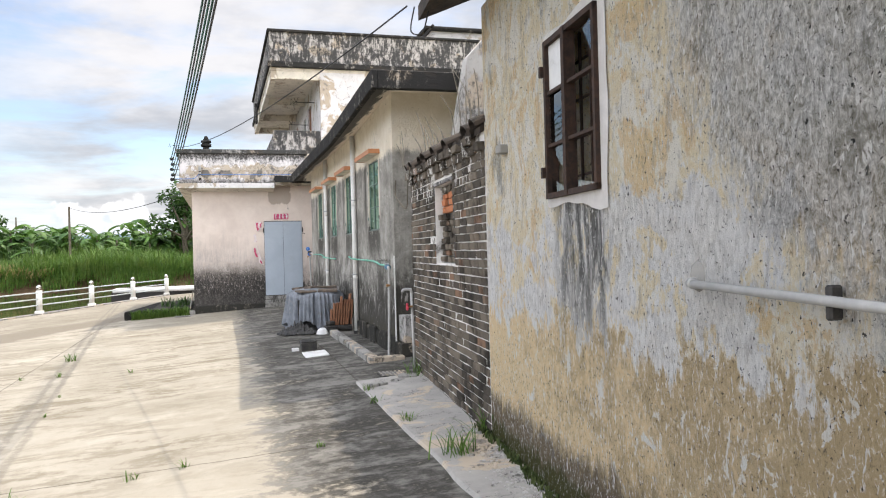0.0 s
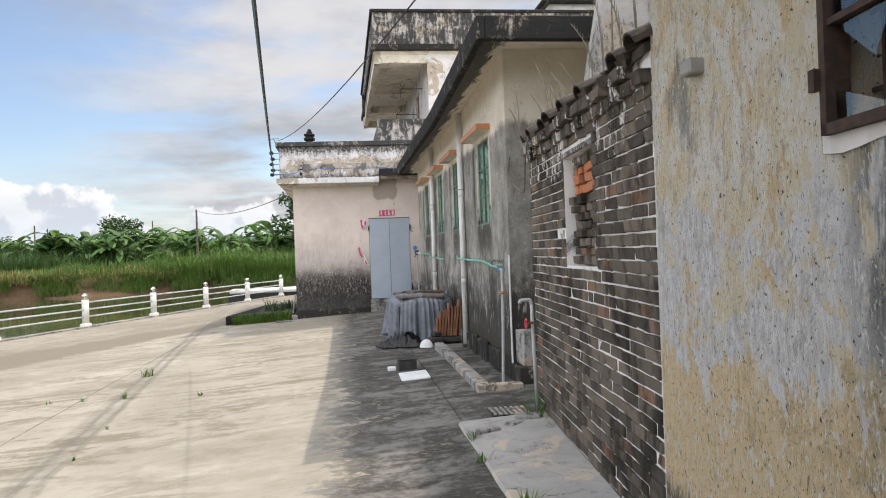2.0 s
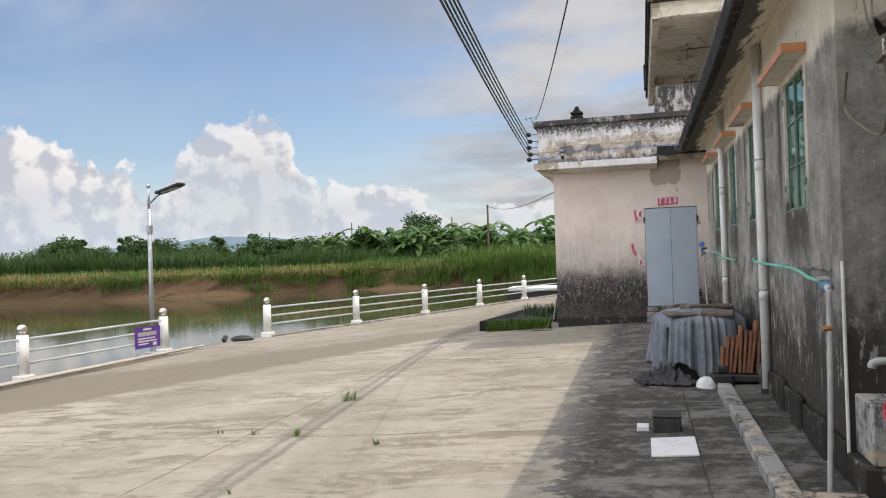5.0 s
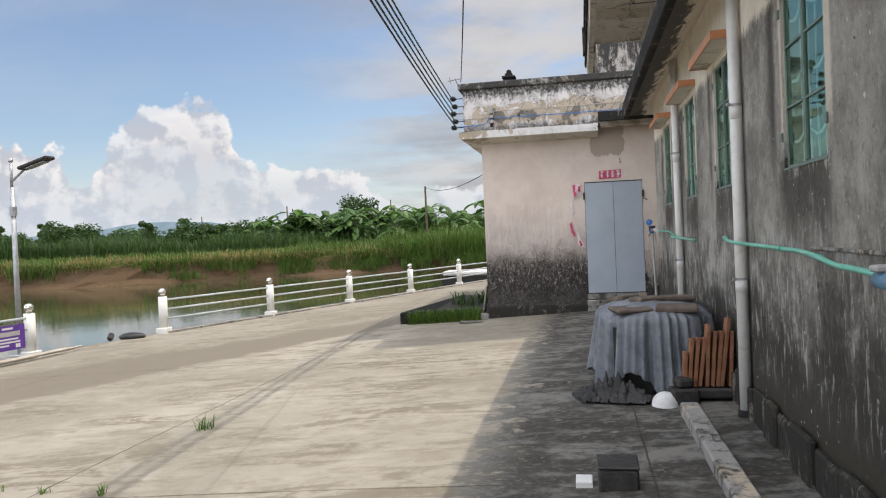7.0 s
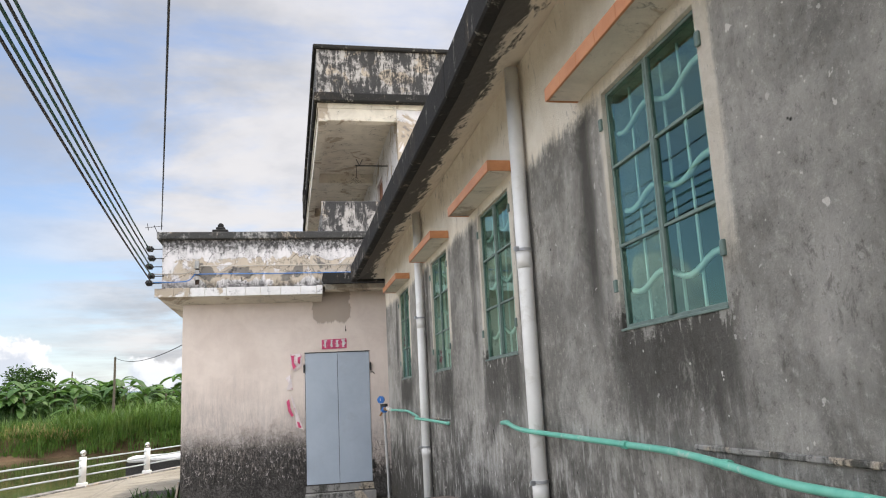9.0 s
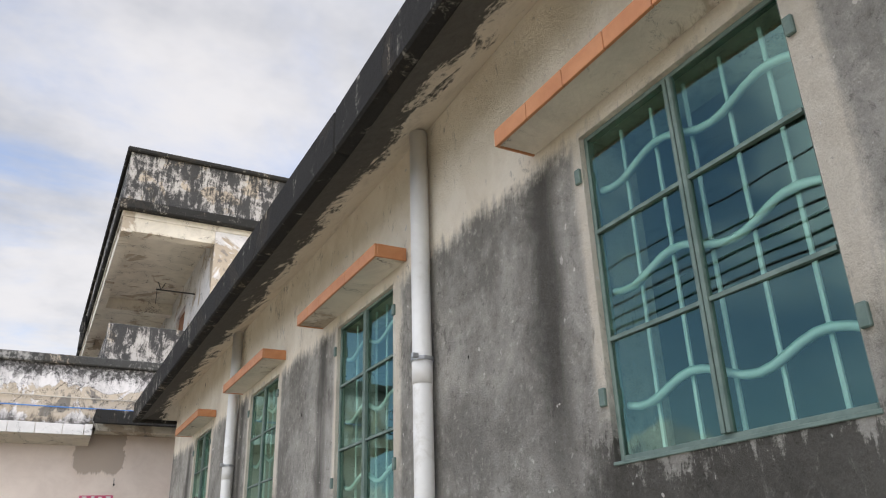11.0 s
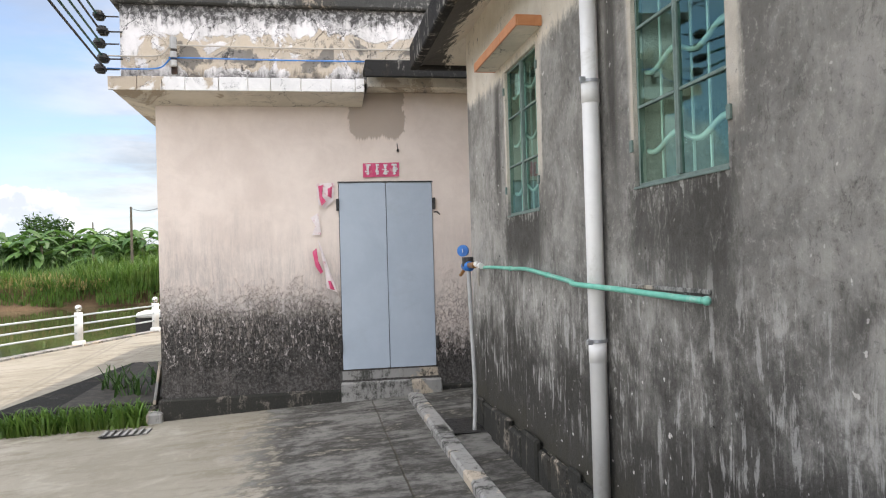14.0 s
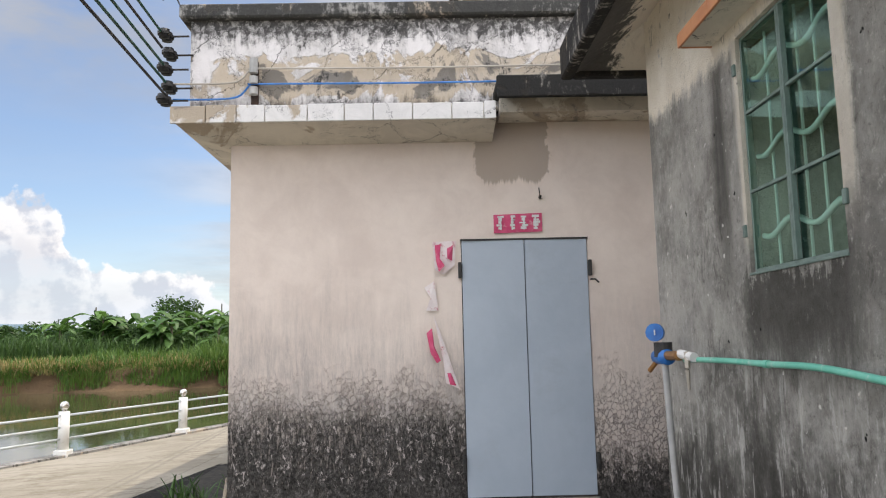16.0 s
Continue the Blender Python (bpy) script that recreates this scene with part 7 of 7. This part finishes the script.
def street_lamp():
    x, y, z = -10.3, 20.8, -0.62
    l = thing("street_lamp", (x, y, z), "grey steel solar street lamp behind the railing", "street lamp")
    part("footing", box(x - 0.3, x + 0.3, y - 0.3, y + 0.3, -2.8, z, 0.03), KERB, l)
    part("base_plate", box(x - 0.16, x + 0.16, y - 0.16, y + 0.16, z, z + 0.04, 0.01), GALV, l)
    part("pole", tube([(x, y, z), (x, y, 2.9)], 0.062, 12, None, 0.045), GALV, l, smooth=True)
    part("pole_top", tube([(x, y, 2.9), (x, y, 3.42)], 0.03, 10), GALV, l, smooth=True)
    part("cap", ball((x, y, 3.46), 0.05), GALV, l, smooth=True)
    part("collar", tube([(x, y, 2.3), (x, y, 2.5)], 0.075, 12), GALV, l)
    part("arm", tube([(x, y, 3.02), (x + 0.34, y - 0.05, 3.24)], 0.026, 8), GALV, l)
    bm = box(-0.36, 0.36, -0.14, 0.14, -0.035, 0.035, 0.02, None, Matrix.Rotation(radians(-16), 3, "Y"))
    bmesh.ops.translate(bm, verts=bm.verts, vec=(x + 0.66, y - 0.08, 3.36))
    head = part("head", bm, BLACKIRON, l, "black flat lamp head")
    bm = box(-0.2, 0.26, -0.1, 0.1, -0.045, -0.036, 0.0, None, Matrix.Rotation(radians(-16), 3, "Y"))
    bmesh.ops.translate(bm, verts=bm.verts, vec=(x + 0.66, y - 0.08, 3.36))
    part("lens", bm, GALV, head)
    s = thing("warning_sign", (-9.66, 19.7, -0.34), "purple warning board tied to the rails", "sign")
    a, b = Vector((-9.70, 19.3, -0.34)), Vector((-9.62, 20.08, -0.34))
    u = (b - a).normalized()
    n = Vector((u.y, -u.x, 0))

    def plate(u0, u1, z0, z1, d0, d1):
        bm = bmesh.new()
        q = [a + u * uu + n * d + Vector((0, 0, zz)) for d in (d0, d1) for uu, zz in ((u0, z0), (u1, z0), (u1, z1), (u0, z1))]
        vs = [bm.verts.new(p) for p in q]
        for f in ((0, 1, 2, 3), (7, 6, 5, 4), (0, 4, 5, 1), (1, 5, 6, 2), (2, 6, 7, 3), (3, 7, 4, 0)):
            bm.faces.new([vs[k] for k in f])
        bmesh.ops.recalc_face_normals(bm, faces=bm.faces)
        return bm

    L = (b - a).length
    part("board", plate(0, L, 0, 0.48, 0.03, 0.045), PURPLE, s)
    part("heading", plate(0.25, 0.5, 0.40, 0.44, 0.0455, 0.048), WHITE_SHEET, s)
    part("bar", plate(0.08, 0.66, 0.27, 0.36, 0.0455, 0.048), PVC_GREY, s)
    for k, (e, h) in enumerate(((0.62, 0.2), (0.66, 0.14), (0.4, 0.08))):
        part("text_bar", plate(0.08, e, h, h + 0.03, 0.0455, 0.048), WHITE_SHEET, s)
    part("emblem", plate(0.55, 0.66, 0.04, 0.11, 0.0455, 0.048), WHITE_SHEET, s)
    for k in range(4):
        p = thing("bamboo_pole", (-9.1 + 0.05 * k, 18.0, -0.66), "pale bamboo pole lying along the kerb", "pole", "poles along the kerb")
        z0 = yard_z(-9, 18) + 0.03 + 0.02 * (k % 2)
        part("pole", tube([(-9.95 + 0.07 * k, 14.9 - 0.2 * k, z0), (-9.25 + 0.06 * k, 20.6 + 0.15 * k, z0 + 0.03)], 0.022, 8), ROPE, p)
    t = thing("tyre_scrap", (-9.0, 22.9, -0.55), "black rubber lump at the pond's edge", "rubber")
    part("lump", ball((-9.05, 22.85, -0.52), 0.26, None, (1.3, 0.8, 0.4)), BLACKBAG, t, smooth=True)
    part("flap", tube([(-9.35, 22.45, -0.5), (-9.25, 22.35, -0.42)], 0.07, 8), BLACKBAG, t)


street_lamp()


def boat():
    b = thing("moored_boat", (-2.6, 41.6, -1.4), "dark moored boat with a pale cover beyond the railing", "boat")
    bm = bmesh.new()
    rings = []
    for k in range(9):
        s = k / 8
        w = 0.75 * math.sin(math.pi * (0.12 + 0.8 * s)) ** 0.6
        x = -5.2 + 4.6 * s
        rings.append([bm.verts.new((x, 42.0 + w * c, -1.62 + h)) for c, h in ((-1, 1.25), (-0.9, 0.5), (-0.4, 0.1), (0.4, 0.1), (0.9, 0.5), (1, 1.25))])
    for p, q in zip(rings, rings[1:]):
        for k in range(5):
            bm.faces.new((p[k], p[k + 1], q[k + 1], q[k]))
    bm.faces.new(rings[0])
    bm.faces.new(rings[-1][::-1])
    part("hull", bm, BLACKIRON, b)
    part("cover", box(-5.1, -0.8, 41.2, 42.8, -0.36, -0.16, 0.06), WHITE_SHEET, b)


boat()

# ---- far side: poles, grass, plants, trees, hills ----


def utility_pole(x, y, h):
    p = thing("utility_pole", (x, y, 0.6), "thin grey concrete utility pole among the plants", "pole", "utility poles")
    part("shaft", tube([(x, y, 0.3), (x, y, h)], 0.13, 8, None, 0.09), BARK, p)


utility_pole(1.06 - 0.193 * 76, 79.4, 6.4)
utility_pole(1.06 - 0.389 * 110, 113.4, 6.9)
utility_pole(1.06 - 0.517 * 130, 133.4, 6.8)
utility_pole(1.06 - 0.245 * 120, 123.4, 7.6)
w = thing("far_cable", (-13.6, 79.4, 6.3), "thin cable hanging to the far pole", "cable")
part("cable", tube([Vector((-13.6, 79.4, 6.3)).lerp(Vector((-0.7, 33.0, 4.3)), k / 14) - Vector((0, 0, 2.4 * 4 * (k / 14) * (1 - k / 14) * 0.3)) for k in range(15)], 0.02, 5), WIRE_BLACK, w)


def blade_field(name, spots, h, wide, material, label, seed, bend=0.5):
    """Many bent grass blades in one mesh; spots gives (x, y, z, scale)."""
    g = np.random.default_rng(seed)
    n = len(spots)
    s = np.array(spots)
    a = g.uniform(0, math.tau, n)
    d = np.stack([np.cos(a), np.sin(a)], 1)
    side = np.stack([-d[:, 1], d[:, 0]], 1)
    l = h * s[:, 3] * g.uniform(0.55, 1.15, n)
    out = []
    for f, up, w in ((0, 0, 1.0), (0.25, 0.6, 0.9), (1.0, 1.0, 0.0)):
        c = s[:, :2] + d * (l * bend * f * g.uniform(0.4, 1.1, n))[:, None]
        z = s[:, 2] + l * up
        for sg in (-1, 1):
            q = c + side * (wide * w * sg)
            out.append(np.column_stack([q, z]))
    v = np.stack(out, 1).reshape(-1, 3)
    b = np.arange(n) * 6
    faces = np.concatenate([np.stack([b, b + 1, b + 3, b + 2], 1), np.stack([b + 2, b + 3, b + 5, b + 4], 1)])
    mesh_from(name, v.tolist(), faces.tolist(), material, "stuff", label, "grass")


def far_grass():
    g = random.Random(21)
    tall, dry, low = [], [], []
    for k in range(26000):
        x = g.uniform(-26, 22)
        o = abs(g.gauss(0, 1)) * 4.2
        if x < -18 and g.random() < 0.5:
            continue
        low_edge = max(0.0, 1 - o / 2.2)
        tall.append((x, shore_y(x) + 0.6 + o, 0.42 - 1.7 * low_edge * g.random(), g.uniform(0.6, 1.35) * (0.7 + 0.5 * noise.noise((x * 0.15, o * 0.2, 0)))))
    for k in range(15000):
        x = g.uniform(-95, -16)
        o = g.random() ** 1.6 * 10
        clump = noise.noise((x * 0.22, 5.0, 0))
        if clump > 0.15 and g.random() < 0.75:
            tall.append((x, shore_y(x) + 0.3 + o * 0.2, -0.9 + 1.2 * g.random(), 0.5))
        else:
            (dry if o < 2.4 else low).append((x, shore_y(x) + 0.9 + o, 0.40 if o > 0.7 else 0.1, g.uniform(0.4, 1.0)))
    for k in range(16000):
        x = g.uniform(-95, 30)
        o = 2.5 + g.random() * 26
        low.append((x, shore_y(x) + o, 0.48 + 0.01 * o, g.uniform(0.4, 1.0)))
    for k in range(11000):
        x = g.uniform(-34, 22)
        d = g.random()
        if noise.noise((x * 0.35, d * 1.5, 9.0)) > -0.12:
            tall.append((x, shore_y(x) - 0.1 + 1.2 * d, -1.45 + 1.7 * d, g.uniform(0.3, 0.65)))
    for k in range(15000):
        x = g.uniform(-17, 12)
        o = g.random() * 9
        swell = 0.75 + 0.8 * noise.noise((x * 0.22, o * 0.3, 4.0))
        if swell > 0.35:
            tall.append((x, shore_y(x) + 0.8 + o, 0.42 + 0.05 * o, 1.25 * swell * g.uniform(0.6, 1.2)))
    reeds = []
    for k in range(24000):
        x = g.uniform(-75, -12)
        o = 13 + g.random() * 9
        patch = noise.noise((x * 0.11, o * 0.12, 7.0))
        if patch > -0.22:
            reeds.append((x, shore_y(x) + o, 0.6, (0.8 + 0.6 * patch) * g.uniform(0.6, 1.1)))
    blade_field("reed_bed", reeds, 2.7, 0.045, REED, "dark green reeds standing behind the meadow", 6, 0.35)
    hang = []
    for k in range(9000):
        x = g.uniform(-95, -14)
        hang.append((x, shore_y(x) + 0.5 + g.random() * 0.8, -0.3 + g.random() * 0.7, g.uniform(0.3, 0.7)))
    blade_field("bank_grass", tall, 1.5, 0.028, GRASS, "tall green grass crowding the pond bank", 1)
    blade_field("dry_grass", dry, 0.9, 0.03, DRYGRASS, "dry straw-coloured grass on the bank edge", 2)
    blade_field("dry_hanging_grass", hang[::2], 0.8, 0.03, DRYGRASS, "dry grass hanging over the earth bank", 3, 1.1)
    blade_field("hanging_grass", hang[1::2], 0.9, 0.03, GRASS, "green grass hanging over the earth bank", 5, 1.0)
    blade_field("meadow_grass", low, 0.75, 0.035, GRASS, "short green meadow grass behind the bank", 4)


far_grass()


def leaf_cloud(centres, per, size, seed, flat=0.5):
    """Leaf-shaped quads scattered over the shells of several clumps."""
    g = np.random.default_rng(seed)
    vs, fs = [], []
    for cx, cy, cz, rx, ry, rz in centres:
        u = g.normal(size=(per, 3))
        u /= np.linalg.norm(u, axis=1)[:, None]
        r = g.uniform(0.55, 1.12, per) ** 0.7
        p = np.array([cx, cy, cz]) + u * r[:, None] * np.array([rx, ry, rz])
        t = g.normal(size=(per, 3))
        t[:, 2] *= flat
        t /= np.linalg.norm(t, axis=1)[:, None]
        b = np.cross(t, u + g.normal(size=(per, 3)) * 0.4)
        b /= np.linalg.norm(b, axis=1)[:, None] + 1e-6
        s = size * g.uniform(0.6, 1.4, per)[:, None]
        q = np.stack([p - t * s, p + b * s * 0.45, p + t * s, p - b * s * 0.45], 1)
        k = len(vs) * 4
        vs.append(q.reshape(-1, 3))
    v = np.concatenate(vs)
    n = len(v) // 4
    return v.tolist(), [(4 * i, 4 * i + 1, 4 * i + 2, 4 * i + 3) for i in range(n)]


def tree(name, at, h, w, seed, label, category, leaf=0.22):
    g = random.Random(seed)
    x, y, z = at
    t = thing(name, at, label, category, "trees beyond the pond")
    trunk = bmesh.new()
    tube([(x, y, z - 0.3), (x + 0.1 * w * g.uniform(-1, 1), y, z + h * 0.35), (x, y, z + h * 0.7)], 0.05 * h, 8, trunk, 0.02 * h)
    cl = []
    for k in range(15):
        a, r = g.uniform(0, math.tau), g.random() ** 0.6 * w * 0.42
        zz = z + h * g.uniform(0.32, 0.86)
        cut = 1 - abs((zz - z) / h - 0.55) * 1.1
        c = (x + r * cut * math.cos(a), y + r * cut * math.sin(a), zz)
        s = w * g.uniform(0.13, 0.24)
        cl.append((*c, s, s, s * 0.8))
        tube([(x, y, z + h * 0.3), c], 0.02 * h, 5, trunk, 0.005 * h)
    part("trunk", trunk, BARK, t)
    v, f = leaf_cloud([(a - x, b - y, c - z, d, e, q) for a, b, c, d, e, q in cl], 170, leaf, seed)
    me = bpy.data.meshes.new("crown")
    me.from_pydata(v, [], f)
    me.materials.append(LEAF)
    ob = new("crown", me)
    ob.parent = t
    return t


def banana(name, at, h, seed):
    g = random.Random(seed)
    x, y, z = at
    t = thing(name, at, "banana plant with broad ragged green leaves", "banana plant", "banana plants beyond the pond")
    part("trunk", tube([(x, y, z - 0.2), (x, y, z + h * 0.6)], 0.14, 8, None, 0.08), BARK, t)
    vs, fs = [], []
    for k in range(15):
        a = k * 2.4 + g.uniform(-0.3, 0.3)
        l = h * g.uniform(0.42, 0.68)
        rise = g.uniform(0.1, 1.15)
        d = (math.cos(a), math.sin(a))
        z0 = h * g.uniform(0.28, 0.62)
        n = 7
        base = len(vs)
        for i in range(n + 1):
            s = i / n
            rr = l * s * (1.0 - 0.25 * s)
            zz = z0 + l * (rise * s - (rise * 0.55 + 0.35) * s * s)
            w = 0.30 * math.sin(math.pi * min(0.98, 0.08 + s * 0.9)) ** 0.7 * h / 4.2
            tw = 0.25 * w
            for sg, dz in ((-1, -tw), (0, 0.0), (1, -tw)):
                vs.append((d[0] * rr - d[1] * w * sg, d[1] * rr + d[0] * w * sg, zz + dz + 0.03 * g.uniform(-1, 1)))
        for i in range(n):
            for c in (0, 1):
                if g.random() < 0.93:
                    q = base + i * 3 + c
                    fs.append((q, q + 1, q + 4, q + 3))
    me = bpy.data.meshes.new("leaves")
    me.from_pydata(vs, [], fs)
    me.materials.append(BANANA)
    ob = new("leaves", me)
    ob.parent = t
    return t


def planting():
    g = random.Random(31)
    protos = [banana("banana_plant", (-10 + 3 * k, 84 + 2 * k, 0.6), 4.3 + 0.35 * k, 40 + k) for k in range(4)]
    for k in range(74):
        x = -34 + k * 0.72 + g.uniform(-0.6, 0.6)
        y = shore_y(x) + 11 + g.uniform(0, 9) + max(0, -18 - x) * 0.5
        s = g.uniform(0.82, 1.3)
        copy_thing(g.choice(protos), Matrix.Translation((x, y, 0.5)) @ Matrix.Rotation(g.uniform(0, 6.28), 4, "Z") @ Matrix.Scale(s, 4))
    bushes = [tree("bush", (-30 + 5 * k, 90 + 3 * k, 0.4), 4.6, 6.0, 60 + k, "dense dark green bush beyond the pond", "bush") for k in range(3)]
    for k in range(40):
        x = -100 + k * 2.1 + g.uniform(-1, 1)
        y = shore_y(x) + 30 + g.uniform(0, 16)
        s = g.uniform(0.62, 1.1)
        copy_thing(g.choice(bushes), Matrix.Translation((x, y, 0.2)) @ Matrix.Rotation(g.uniform(0, 6.28), 4, "Z") @ Matrix.Scale(s, 4))
    for k in range(14):
        x = -30 + k * 3.6 + g.uniform(-1, 1)
        copy_thing(g.choice(bushes), Matrix.Translation((x, shore_y(x) + 17 + g.uniform(0, 6), 0.2)) @ Matrix.Rotation(g.uniform(0, 6.28), 4, "Z") @ Matrix.Scale(g.uniform(0.6, 0.95), 4))
    tree("tree", (-3.2, 86, 0.5), 9.0, 9.0, 71, "large dark round tree behind the end house", "tree", 0.26)
    tree("tree", (-25, 95, 0.5), 6.2, 7.5, 72, "round green tree above the banana plants", "tree")
    for k, (x, y, h) in enumerate(((-86, 118, 6.5), (-70, 122, 6.0), (-62, 120, 6.2), (-97, 120, 7))):
        tree("tree", (x, y, 0.5), h, h * 0.45, 80 + k, "slender tree standing above the far bushes", "tree")
    cl = []
    for k in range(150):
        x = -190 + k * 1.9
        cl.append((x, 165 + g.uniform(-10, 14) - 0.25 * x * 0.2, 2.6 + g.uniform(-0.5, 1.6), 3.2, 3.0, g.uniform(2.0, 3.6)))
    v, f = leaf_cloud(cl, 150, 0.5, 90)
    mesh_from("far_woods", v, f, LEAF, "stuff", "far line of dark green woods", "woods")
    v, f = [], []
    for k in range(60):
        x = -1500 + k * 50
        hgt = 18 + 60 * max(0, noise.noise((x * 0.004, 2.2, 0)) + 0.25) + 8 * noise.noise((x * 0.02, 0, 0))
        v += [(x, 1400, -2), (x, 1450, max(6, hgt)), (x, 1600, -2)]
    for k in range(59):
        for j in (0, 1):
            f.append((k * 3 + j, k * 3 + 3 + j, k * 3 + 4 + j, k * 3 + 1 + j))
    # ridge line; its haze is only the blue tint of the material
    mesh_from("backdrop_hills", v, f, HILL, "structure", "far hills on the horizon, blue haze put into their colour", "hills")


planting()
